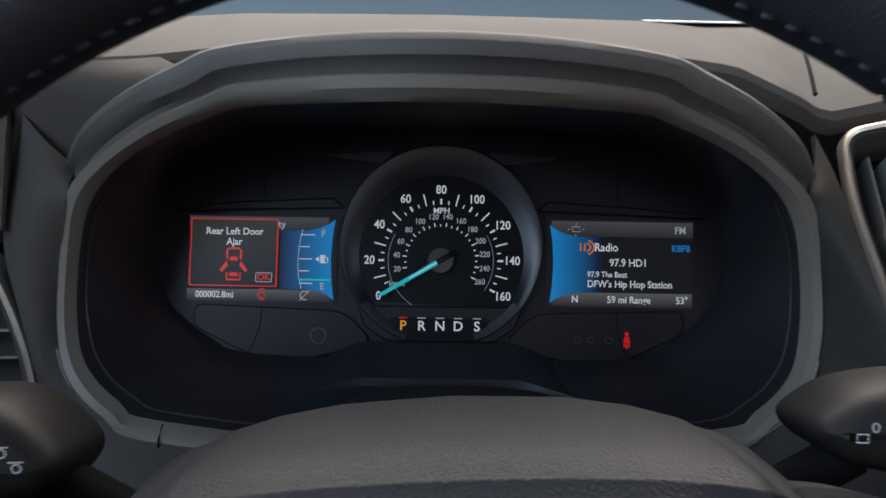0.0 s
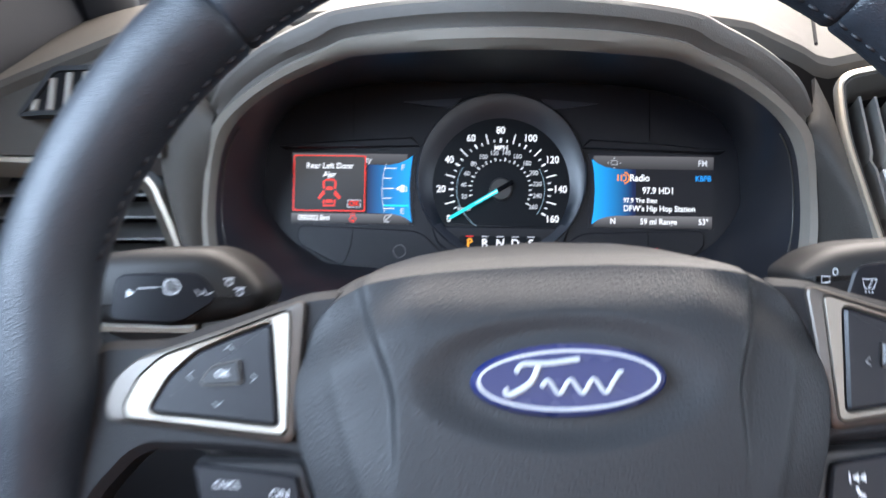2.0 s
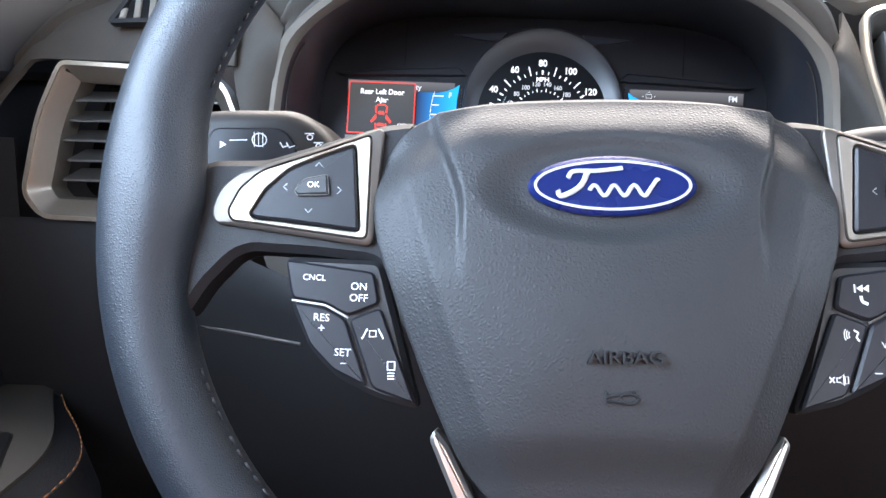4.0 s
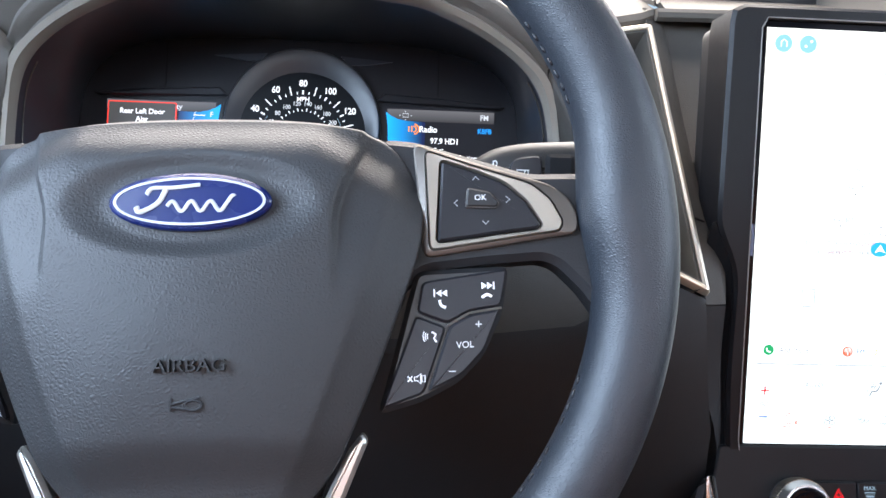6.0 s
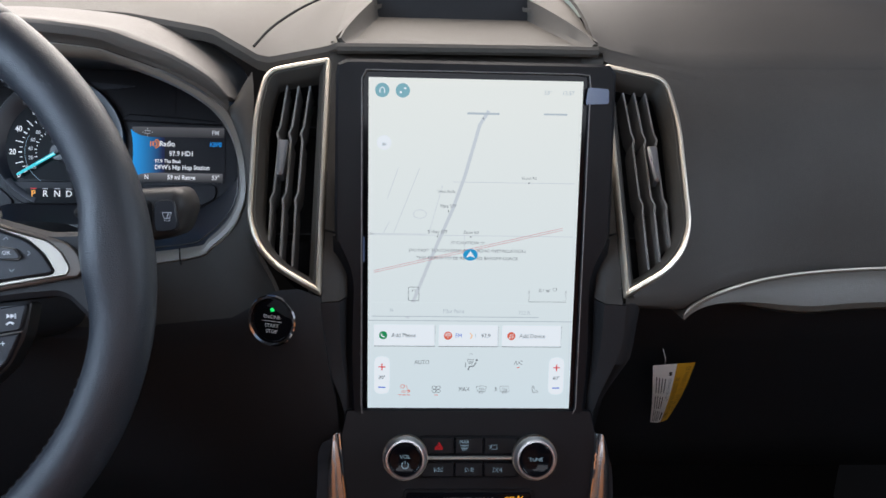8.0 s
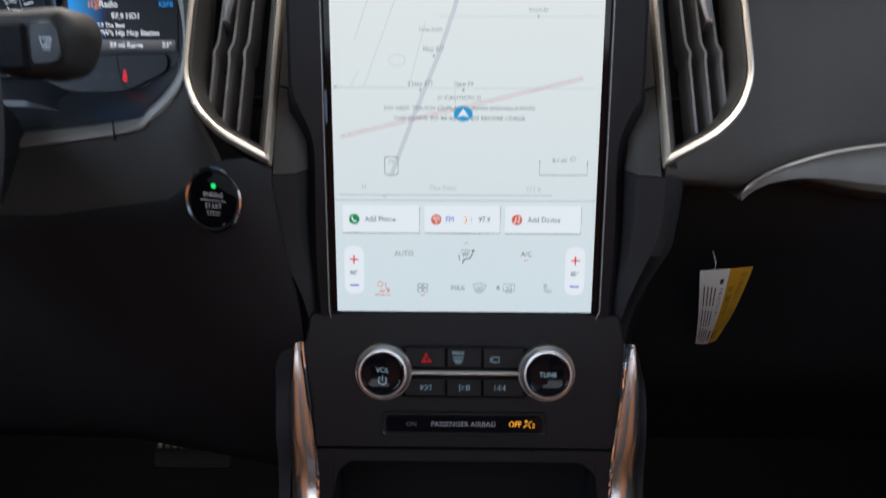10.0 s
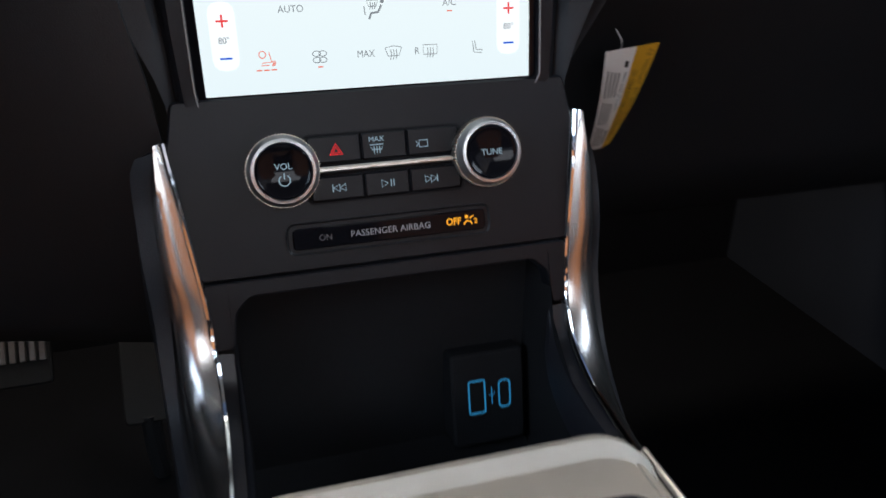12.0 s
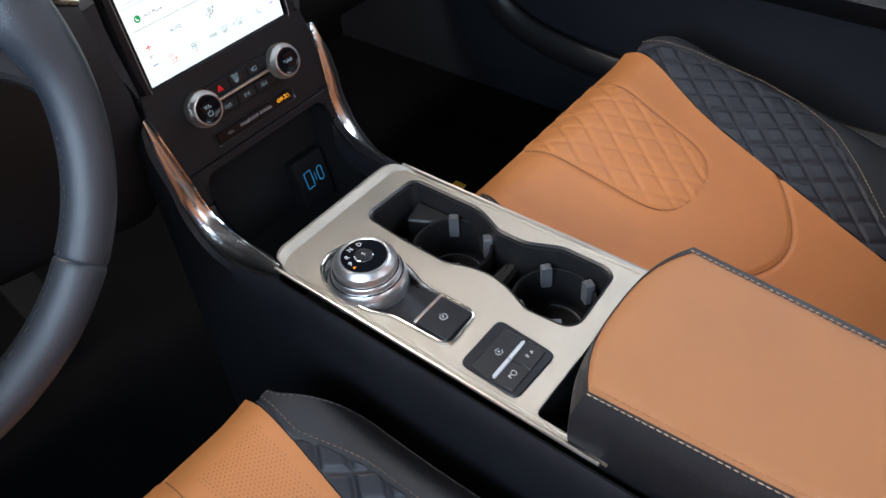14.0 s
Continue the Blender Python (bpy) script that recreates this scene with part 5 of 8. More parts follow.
LOWR = [(0.0952, -0.0374), (0.1034, -0.0330), (0.1155, -0.0312), (0.1086, -0.0470), (0.0995, -0.0562), (0.0862, -0.0625)]


def spoke(s):
    m = lambda pts: [(s * x, y) for x, y in pts]
    body = rounded(m([(0.070, 0.0405), (0.0833, 0.0392), (0.130, 0.0250), (0.152, 0.0250), (0.168, 0.012), (0.172, -0.034), (0.158, -0.037), (0.1500, -0.0240), (0.1400, -0.0135), (0.1337, -0.0110), (0.1100, -0.0125), (0.0862, -0.0150), (0.070, -0.030)]), 0.004, 4)
    part("spoke_body", prism(body, -0.016, -0.001, 0.003), SOFT_DARK, wheel)
    out = rounded(m(FRAME_OUT), 0.004, 5)
    inn = rounded(m(FRAME_IN), 0.0025, 5)
    mid = [tuple(Vector(p).lerp(Vector(q), 0.42)) for p, q in zip(out, inn)]
    tr = [[(x, y, w) for x, y in loop] for loop, w in ((out, -0.004), (out, 0.0012), (inset(out, 0.0006), 0.0018), (inset(mid, -0.0002), 0.0022), (mid, 0.0010), (mid, -0.004))]
    trim = part("spoke_bezel", grid(tr, closed=True), BRONZE, wheel, "dark satin spoke bezel")
    tr = [[(x, y, w) for x, y in loop] for loop, w in ((mid, -0.004), (inset(mid, 0.0003), 0.0016), (inset(mid, 0.0008), 0.0024), (inset(inn, -0.0006), 0.0022), (inn, 0.0008), (inn, -0.004))]
    part("spoke_trim", grid(tr, closed=True), SPOKETRIM, wheel, "warm satin spoke trim")
    panel = part("control_panel", prism(inset(inn, 0.0005), -0.003, 0.0026, 0.0009), PANEL, wheel, "satin black four-way control panel")
    part("centre_button", prism(rounded(m(OKPOLY), 0.001, 3), 0.0, 0.0048, 0.0008), HARD, panel, "black centre button")
    part("button_edge", frame_prism(rounded(m(OKPOLY), 0.001, 3), inset(rounded(m(OKPOLY), 0.001, 3), 0.0004), 0.001, 0.0042), BRONZE, panel)
    words("button_text", "OK", 0.0023, at(s * 0.1088, 0.0130, 0.0052), PRINT, panel)
    bm = bmesh.new()
    for cx, cy, dx, dy in ((0.0990, 0.0114, -1, 0), (0.1202, 0.0127, 1, 0), (0.1074, 0.0217, 0, 1), (0.1108, 0.0032, 0, -1)):
        stroke(bm, [(s * cx - 0.0009 * dx * s - 0.0013 * dy, cy - 0.0009 * dy + 0.0013 * abs(dx)), (s * cx + 0.0006 * dx * s, cy + 0.0006 * dy), (s * cx - 0.0009 * dx * s + 0.0013 * dy, cy - 0.0009 * dy - 0.0013 * abs(dx))], 0.0004, 0.0031)
    part("arrow_marks", bm, PRINT_GREY, panel, "grey arrow legends")
    pod = part("button_pod", prism(rounded(m(POD), 0.004, 4), -0.014, -0.0005, 0.002), HARD, wheel, "lower switch pod")
    for poly in (UP, LOWL, LOWR):
        part("pod_button", prism(rounded(m(poly), 0.0022, 3), -0.002, 0.0022, 0.0009), PANEL, pod, "dark grey push button")
    part("pod_line", sweep([(s * x, y, 0.0008) for x, y in ((0.0945, -0.0370), (0.1032, -0.0323), (0.1160, -0.0305))], 0.0005, n=5), SATIN, pod)
    tw = 0.0026
    if s > 0:
        words("button_text", "VOL", 0.0025, at(0.1010, -0.0448, tw, 2), PRINT, pod)
        words("button_text", "+", 0.0036, at(0.1065, -0.0372, tw), PRINT, pod)
        words("button_text", "–", 0.0036, at(0.0958, -0.0545, tw), PRINT, pod)
        bm = bmesh.new()
        for k in range(2):
            sheet(bm, [(0.0902 + 0.0022 * k, -0.0245), (0.0924 + 0.0022 * k, -0.0231), (0.0924 + 0.0022 * k, -0.0259)], tw)
            sheet(bm, [(0.1082 + 0.0022 * k, -0.0205), (0.1082 + 0.0022 * k, -0.0233), (0.1104 + 0.0022 * k, -0.0219)], tw)
        stroke(bm, [(0.0896, -0.0230), (0.0896, -0.0260)], 0.0006, tw)
        stroke(bm, [(0.1130, -0.0204), (0.1130, -0.0234)], 0.0006, tw)
        stroke(bm, spline([(0.0916, -0.0272, 0), (0.0921, -0.0292, 0), (0.0940, -0.0302, 0)], 6) and [(p.x, p.y) for p in spline([(0.0916, -0.0272, 0), (0.0921, -0.0292, 0), (0.0940, -0.0302, 0)], 6)], 0.0011, tw)
        stroke(bm, [(p.x, p.y) for p in spline([(0.1082, -0.0266, 0), (0.1102, -0.0254, 0), (0.1122, -0.0263, 0)], 6)], 0.0011, tw)
        for k in range(3):
            stroke(bm, ellipse(0.0876, -0.0412, 0.0012 + 0.0008 * k, 0.0018 + 0.0007 * k, 6, 2.5, 3.8), 0.0004, tw)
        stroke(bm, [(0.0882, -0.0395), (0.0898, -0.0405), (0.0890, -0.0420), (0.0900, -0.0435)], 0.0007, tw)
        stroke(bm, [(0.0786, -0.0562), (0.0804, -0.0582)], 0.0005, tw)
        stroke(bm, [(0.0804, -0.0562), (0.0786, -0.0582)], 0.0005, tw)
        stroke(bm, [(0.0812, -0.0565), (0.0822, -0.0565), (0.0836, -0.0552), (0.0836, -0.0592), (0.0822, -0.0579), (0.0812, -0.0579)], 0.0005, tw, closed=True)
        stroke(bm, box_pts(0.0840, -0.0584, 0.0852, -0.0560), 0.0004, tw, closed=True)
        part("legend", bm, PRINT, pod, "white button legends")
    else:
        words("button_text", "CNCL", 0.0023, at(-0.1075, -0.0222, tw, -2), PRINT, pod)
        words("button_text", "ON", 0.0028, at(-0.0905, -0.0255, tw, -2), PRINT, pod)
        words("button_text", "OFF", 0.0028, at(-0.0905, -0.0298, tw, -2), PRINT, pod)
        words("button_text", "RES", 0.0028, at(-0.1042, -0.0372, tw, -2), PRINT, pod)
        words("button_text", "+", 0.0034, at(-0.1040, -0.0412, tw), PRINT, pod)
        words("button_text", "SET", 0.0028, at(-0.0958, -0.0500, tw, -2), PRINT, pod)
        words("button_text", "–", 0.0034, at(-0.0952, -0.0536, tw), PRINT, pod)
        bm = bmesh.new()
        stroke(bm, [(-0.0888, -0.0448), (-0.0868, -0.0410)], 0.0006, tw)
        stroke(bm, [(-0.0808, -0.0448), (-0.0828, -0.0410)], 0.0006, tw)
        stroke(bm, box_pts(-0.0860, -0.0440, -0.0836, -0.0418), 0.0005, tw, closed=True)
        stroke(bm, box_pts(-0.0790, -0.0560, -0.0764, -0.0530), 0.0006, tw, closed=True)
        for k in range(3):
            stroke(bm, [(-0.0790, -0.0572 - 0.0010 * k), (-0.0764, -0.0572 - 0.0010 * k)], 0.0005, tw)
        part("legend", bm, PRINT, pod, "white button legends")
    trim = rounded(m([(0.0610, -0.0765), (0.0632, -0.0800), (0.0540, -0.1010), (0.0430, -0.1230), (0.0330, -0.1400), (0.0270, -0.1400), (0.0370, -0.1180), (0.0480, -0.0985), (0.0560, -0.0825)]), 0.0015, 3)
    part("lower_trim", prism(trim, -0.010, 0.0060, 0.0015), SATIN, wheel, "satin silver lower spoke trim")


spoke(1)
spoke(-1)
part("lower_spoke", prism(rounded([(-0.050, -0.085), (0.050, -0.085), (0.034, -0.135), (0.026, -0.160), (-0.026, -0.160), (-0.034, -0.135)], 0.006), -0.016, 0.0, 0.003), SOFT_DARK, wheel)
part("hub_back", lathe([(0.045, -0.050), (0.047, -0.030), (0.047, -0.012), (0.04, -0.008), (0.0001, -0.008)], 40), HARD, wheel)

# steering column cover and stalks
col = thing("column_cover", "dark plastic steering column cover in two shells", "column cover")
for nm, a0 in (("upper_shell", 0.0), ("lower_shell", math.pi)):
    rows = []
    for k in range(9):
        f = k / 8
        c = Vector((0.0065, 0.045 + 0.20 * f, 0.642 - 0.055 * f + (0.0004 if a0 == 0.0 else -0.0004)))
        w, h = 0.052 + 0.012 * f, 0.040 + 0.012 * f
        row = []
        for i in range(17):
            a = a0 + math.pi * i / 16
            ca, sa = math.cos(a), math.sin(a)
            row.append((c.x + w * math.copysign(abs(ca) ** 0.6, ca), c.y, c.z + h * math.copysign(abs(sa) ** 0.6, sa)))
        rows.append(row)
    part(nm, shell(rows, 0.002), SOFT_DARK, col)


def stalk(name, label, depth, outline, panel, root, neck):
    """A broad rounded paddle on a short lever that comes out of the column."""
    ob = thing(name, label, "control stalk", m=plane_frame((0.0, depth, 0.6765), (1, 0, 0), (0, 0.16, 1)))
    rim = rounded(outline, 0.008, 6)
    bm = bmesh.new()
    loops = [(0.004, -0.040), (0.0, -0.034), (0.0, -0.010), (0.0010, -0.0055), (0.0035, -0.0020), (0.0070, 0.0)]
    rows = [[(x, y, w) for x, y in inset(rim, d)] for d, w in loops]
    grid(rows, bm, closed=True)
    bm.verts.ensure_lookup_table()
    k = len(rim)
    bm.faces.new(bm.verts[-k:])
    bm.faces.new(bm.verts[:k][::-1])
    part("lever_head", bm, LEVERM, ob, "rounded lever head", sharp=1.0)
    part("lever_face", prism(rounded(panel, 0.005, 5), -0.004, 0.0012, 0.0008), PANEL, ob, "raised switch face")
    part("lever_arm", sweep([root, Vector(root).lerp(Vector(neck), 0.5), neck], 0.0075, n=14), VOID, ob)
    return ob


lst = stalk("indicator_stalk", "black indicator stalk with white symbols behind the wheel", 0.075,
            [(-0.2008, -0.0151), (-0.1986, 0.0114), (-0.1623, 0.0162), (-0.1292, 0.0172), (-0.1159, 0.0109), (-0.1057, -0.0003), (-0.1111, -0.0109), (-0.1431, -0.0162)],
            [(-0.1709, -0.0124), (-0.1671, 0.0066), (-0.1324, 0.0077), (-0.1244, -0.0029), (-0.1410, -0.0135)], (-0.122, -0.006, -0.020), (-0.045, -0.052, -0.030))
bm = bmesh.new()
LS = 0.0016
sheet(bm, [(-0.1623, 0.0005), (-0.1593, -0.0010), (-0.1623, -0.0028)], LS)
for k in range(3):
    stroke(bm, [(-0.1463 + 0.0020 * k, 0.0052), (-0.1460 + 0.0020 * k, -0.0015)], 0.0004, LS)
stroke(bm, ellipse(-0.1438, 0.0018, 0.0034, 0.0030, 16), 0.0005, LS, closed=True)
stroke(bm, [(-0.1579, 0.0010), (-0.1495, 0.0015)], 0.0004, LS)
for k in range(2):
    stroke(bm, [(-0.1340 + 0.0030 * k, 0.0010), (-0.1325 + 0.0030 * k, -0.0012), (-0.1300 + 0.0030 * k, -0.0002)], 0.0005, LS)
part("legend", bm, PRINT, lst, "white lighting symbols")
bm = bmesh.new()
for cx, cy in ((-0.1202, 0.0040), (-0.1159, 0.0000)):
    stroke(bm, ellipse(cx, cy, 0.0013, 0.0012, 10), 0.0005, 0.0012, closed=True)
    stroke(bm, [(cx - 0.0024, cy + 0.0016), (cx + 0.0020, cy + 0.0018)], 0.0005, 0.0012)
part("legend", bm, PRINT, lst, "white lamp symbols")
rst = stalk("wiper_stalk", "black wiper stalk with white symbols behind the wheel", 0.090,
            [(0.1126, 0.0064), (0.1280, 0.0176), (0.1446, 0.0210), (0.1860, 0.0238), (0.1920, 0.0115), (0.1850, -0.0087), (0.1659, -0.0132), (0.1232, -0.0042)],
            [(0.1339, -0.0025), (0.1375, 0.0120), (0.1529, 0.0143), (0.1529, -0.0070), (0.1422, -0.0065)], (0.134, -0.004, -0.020), (0.058, -0.052, -0.030))
part("collar", prism(rounded(box_pts(0.1545, -0.0085, 0.1690, 0.0150), 0.003, 4), -0.010, 0.0022, 0.002), VOID, rst, "dark adjuster collar")
part("lever_face", prism(rounded([(0.1705, -0.0065), (0.1705, 0.0150), (0.1840, 0.0160), (0.1860, -0.0045)], 0.005, 4), -0.004, 0.0012, 0.0008), PANEL, rst)
bm = bmesh.new()
for cx, cy in ((0.1430, 0.0040), (0.1790, 0.0050)):
    stroke(bm, [(cx - 0.0030, cy + 0.0022), (cx - 0.0018, cy - 0.0016), (cx + 0.0018, cy - 0.0016), (cx + 0.0030, cy + 0.0022)], 0.0005, LS, closed=True)
    stroke(bm, [(cx - 0.0004, cy - 0.0016), (cx + 0.0012, cy + 0.0018)], 0.0004, LS)
    for k in (-1, 0, 1):
        stroke(bm, [(cx + 0.0014 * k, cy - 0.0026), (cx + 0.0014 * k, cy - 0.0036)], 0.0004, LS)
stroke(bm, box_pts(0.1235, 0.0045, 0.1268, 0.0070), 0.0005, 0.0014, closed=True)
stroke(bm, ellipse(0.1290, 0.0090, 0.0010, 0.0014, 10), 0.0004, 0.0014, closed=True)
tagged(part("legend", bm, PRINT, rst, "white wiper symbols"), kind="stuff")

# ---- start button ----
START = plane_frame((0.2320, 0.1600, 0.5830), (0.95, -0.30, 0.0), (0, 0.15, 1))
sb = thing("start_button", "round black engine start button with a chrome ring", "button", m=START)
part("ring", lathe([(0.0205, -0.006), (0.0205, 0.0030), (0.0195, 0.0040), (0.0178, 0.0036), (0.0172, 0.0016), (0.0172, -0.006)], 48), CHROME, sb, "chrome ring")
part("cap", lathe([(0.0172, -0.005), (0.0172, 0.0008), (0.0160, 0.0018), (0.0001, 0.0022)], 48), GLOSS, sb, "gloss black cap")
part("led", lathe([(0.0016, 0.002), (0.0016, 0.0027), (0.0001, 0.0028)], 16, cy=0.0085), LIT_GREEN, sb, "small green lamp")
for body, y in (("ENGINE", 0.0028), ("START", -0.0042), ("STOP", -0.0088)):
    words("button_text", body, 0.0029, at(0, y, 0.0026), PRINT, sb)
part("text_line", stroke(bmesh.new(), [(-0.009, -0.0006), (0.009, -0.0006)], 0.0004, 0.0026), PRINT, sb)

# ---- touchscreen ----
SCREEN = plane_frame((0.3875, 0.1562, 0.5095), (1, 0, 0), (0, 0.116, 1))
ts = thing("touchscreen", "tall portrait touchscreen in a black surround showing a map", "touchscreen", m=SCREEN)
outer = rounded([(-0.0940, -0.0075), (0.0940, -0.0075), (0.0965, 0.040), (0.0948, 0.110), (0.1080, 0.139), (0.1065, 0.2745), (-0.1065, 0.2745), (-0.1080, 0.139), (-0.0948, 0.110), (-0.0965, 0.040)], [0.003, 0.003, 0.02, 0.012, 0.008, 0.009, 0.009, 0.008, 0.012, 0.02], 5)
inner = rounded(box_pts(-0.0862, -0.0045, 0.0862, 0.2660), 0.004, 8)
k = len(outer)


def along(poly, n):
    """The outline resampled at n even steps, from its lowest left point."""
    pts = [Vector(p) for p in poly]
    i0 = min(range(len(pts)), key=lambda i: pts[i].x + pts[i].y)
    pts = pts[i0:] + pts[:i0] + [pts[i0]]
    run = [0.0]
    for a, b in zip(pts, pts[1:]):
        run.append(run[-1] + (b - a).length)
    out, j = [], 0
    for i in range(n):
        s = run[-1] * i / n
        while run[j + 1] < s:
            j += 1
        out.append(tuple(pts[j].lerp(pts[j + 1], (s - run[j]) / max(1e-9, run[j + 1] - run[j]))))
    return out


oo, ii = along(outer, 120), along(inner, 120)
bm = bmesh.new()
rows = [[(x, y, -0.030) for x, y in oo], [(x, y, 0.0010) for x, y in oo], [(x, y, 0.0032) for x, y in inset(oo, 0.0022)], [(x, y, 0.0030) for x, y in inset(ii, -0.0010)], [(x, y, 0.0018) for x, y in ii], [(x, y, -0.004) for x, y in ii]]
grid([[r[i % 120] for i in range(120)] for r in rows], bm, closed=True)
part("surround", bm, STACKM, ts, "satin black surround")
for s in (-1, 1):
    edge_in = [(s * x, y, 0.0004) for x, y in ((0.1082, 0.140), (0.1010, 0.124), (0.0950, 0.110), (0.0955, 0.080), (0.0965, 0.040), (0.0945, -0.005))]
    edge_out = [(s * x, y, w) for x, y, w in ((0.1095, 0.140, -0.002), (0.1100, 0.124, -0.009), (0.1095, 0.110, -0.013), (0.1090, 0.080, -0.013), (0.1075, 0.040, -0.011), (0.0990, -0.005, -0.008))]
    part("scooped_side", shell([edge_in, between(edge_in, edge_out, 0.5), edge_out], 0.002), STACKM, ts, "scooped facet beside the screen")
part("screen_rim", sweep([(x, y, 0.0028) for x, y in inset(ii, -0.0008)], 0.0005, n=6, closed=True), SLATM, ts, "thin grey rim round the glass")
part("housing", prism(scaled(outer, 0, 0.13, 0.97), -0.050, -0.008), HARD, ts)
part("glass_border", prism(inner, -0.006, -0.0012), GLOSS, ts, "gloss black glass border")
part("display", prism(box_pts(-0.0820, 0.0, 0.0820, 0.2615), -0.004, 0.0), SCREEN_WHITE, ts, "lit white map display")
part("film_tab", prism(rounded([(0.0835, 0.2440), (0.1015, 0.2450), (0.1010, 0.2560), (0.0850, 0.2570)], 0.002), 0.0034, 0.0040), FILM, ts, "clear pull tab of the protective film")
part("film_tab", prism(rounded([(-0.0862, 0.120), (-0.0845, 0.120), (-0.0845, 0.140), (-0.0862, 0.140)], 0.0006), 0.0016, 0.0028), FILM, ts)
TW = 0.0005


def card(x0, y0, x1, y1, mat, w=0.0002, r=0.001, name="screen_card"):
    part(name, prism(rounded(box_pts(x0, y0, x1, y1), r, 3), 0.0, w), mat, ts)


def sx(u):
    return -0.0820 + 0.164 * u


def sy(v):
    return 0.2615 * (1 - v)


# map lines
bm = bmesh.new()
stroke(bm, [(sx(0.56), sy(0.09)), (sx(0.52), sy(0.13)), (sx(0.455), sy(0.281)), (sx(0.40), sy(0.381)), (sx(0.30), sy(0.531)), (sx(0.22), sy(0.66)), (sx(0.19), sy(0.715))], 0.0026, TW * 0.4)
part("map_road", bm, SCREEN_ROAD, ts, "pale grey road")
bm = bmesh.new()
for a, b in (((0.0, 0.459), (0.98, 0.459)), ((0.40, 0.299), (0.98, 0.299)), ((0.02, 0.456), (0.28, 0.456)), ((0.24, 0.261), (0.12, 0.456)), ((0.14, 0.261), (0.09, 0.351)), ((0.35, 0.311), (0.29, 0.451)), ((0.28, 0.526), (0.46, 0.526)), ((0.46, 0.526), (0.46, 0.461)), ((0.10, 0.421), (0.07, 0.456))):
    stroke(bm, [(sx(a[0]), sy(a[1])), (sx(b[0]), sy(b[1]))], 0.0004, TW * 0.5)
stroke(bm, ellipse(sx(0.245), sy(0.396), 0.0050, 0.0034, 18), 0.0004, TW * 0.5, closed=True)
tagged(part("street_map", bm, SCREEN_ROAD, ts, "fine pale street lines"), kind="stuff")
bm = bmesh.new()
stroke(bm, [(sx(0.03), sy(0.568)), (sx(0.93), sy(0.433)), (sx(0.93), sy(0.439)), (sx(0.03), sy(0.574))], 0.0004, TW * 0.8, closed=True)
part("map_route", bm, SCREEN_PINK, ts, "thin pink double line")
for body, u, v, cap in (("Foutch Rd", 0.76, 0.285, 0.0021), ("Union Pacific", 0.37, 0.328, 0.0021), ("Hwy 377", 0.38, 0.371, 0.0027), ("S Hwy 377", 0.33, 0.449, 0.0027), ("Zipper Rd", 0.49, 0.449, 0.0022), ("N", 0.115, 0.690, 0.0029), ("Pilot Point", 0.415, 0.692, 0.0031), ("712 ft", 0.76, 0.695, 0.0031), ("0.1 mi", 0.855, 0.625, 0.0028), ("377", 0.22, 0.629, 0.0018), ("55", 0.015, 0.456, 0.0018)):
    words("map_label", body, cap, at(sx(u), sy(v), TW * 1.6), SCREEN_GREY if v < 0.66 else SCREEN_PALE, ts, squeeze=0.9)
for u, v in ((0.76, 0.299), (0.38, 0.386), (0.33, 0.463), (0.49, 0.463), (0.535, 0.112)):
    part("map_dot", sheet(bmesh.new(), ellipse(sx(u), sy(v), 0.0006, 0.0006, 8), TW), SCREEN_INK, ts)
part("map_bar", sheet(bmesh.new(), box_pts(sx(0.46), sy(0.101), sx(0.61), sy(0.095)), TW), SCREEN_PALE, ts)
part("map_bar", sheet(bmesh.new(), box_pts(sx(0.82), sy(0.099), sx(0.93), sy(0.094)), TW), SCREEN_PALE, ts)
bm = bmesh.new()
stroke(bm, rounded(box_pts(sx(0.195), sy(0.660), sx(0.245), sy(0.618)), 0.001), 0.0004, TW, closed=True)
stroke(bm, [(sx(0.78), sy(0.625)), (sx(0.78), sy(0.660)), (sx(0.96), sy(0.660)), (sx(0.96), sy(0.625))], 0.0004, TW)
stroke(bm, ellipse(sx(0.905), sy(0.621), 0.0014, 0.0014, 12), 0.0003, TW, closed=True)
part("map_signs", bm, SCREEN_GREY, ts)
# words printed on the protective film
for body, v in (("!!! CAUTION !!!", 0.481), ("DO NOT TOUCH DISPLAY DURING INSTALLATION", 0.505), ("THIS FILM IS TO BE REMOVED BEFORE USAGE", 0.528)):
    words("film_text", body, 0.0024, at(sx(0.475), sy(v), 0.0009), SCREEN_GREY, ts, squeeze=1.16, label="grey notice printed on the protective film")
part("position_disc", prism(ellipse(sx(0.49), sy(0.517), 0.0058, 0.0046, 28), 0.0004, 0.0010), SCREEN_NAV, ts, "blue position marker")
part("position_arrow", sheet(bmesh.new(), [(sx(0.49), sy(0.517) + 0.0032), (sx(0.49) + 0.0036, sy(0.517) - 0.0022), (sx(0.49), sy(0.517) - 0.0010), (sx(0.49) - 0.0036, sy(0.517) - 0.0022)], 0.0012), SCREEN_CARD, ts)
for u, v, mat in ((0.063, 0.036, SCREEN_TEAL), (0.158, 0.036, SCREEN_TEAL), (0.073, 0.187, SCREEN_CARD)):
    part("screen_disc", prism(ellipse(sx(u), sy(v), 0.0054, 0.0054, 24), 0.0, 0.0004), mat, ts, "round screen button")
bm = bmesh.new()
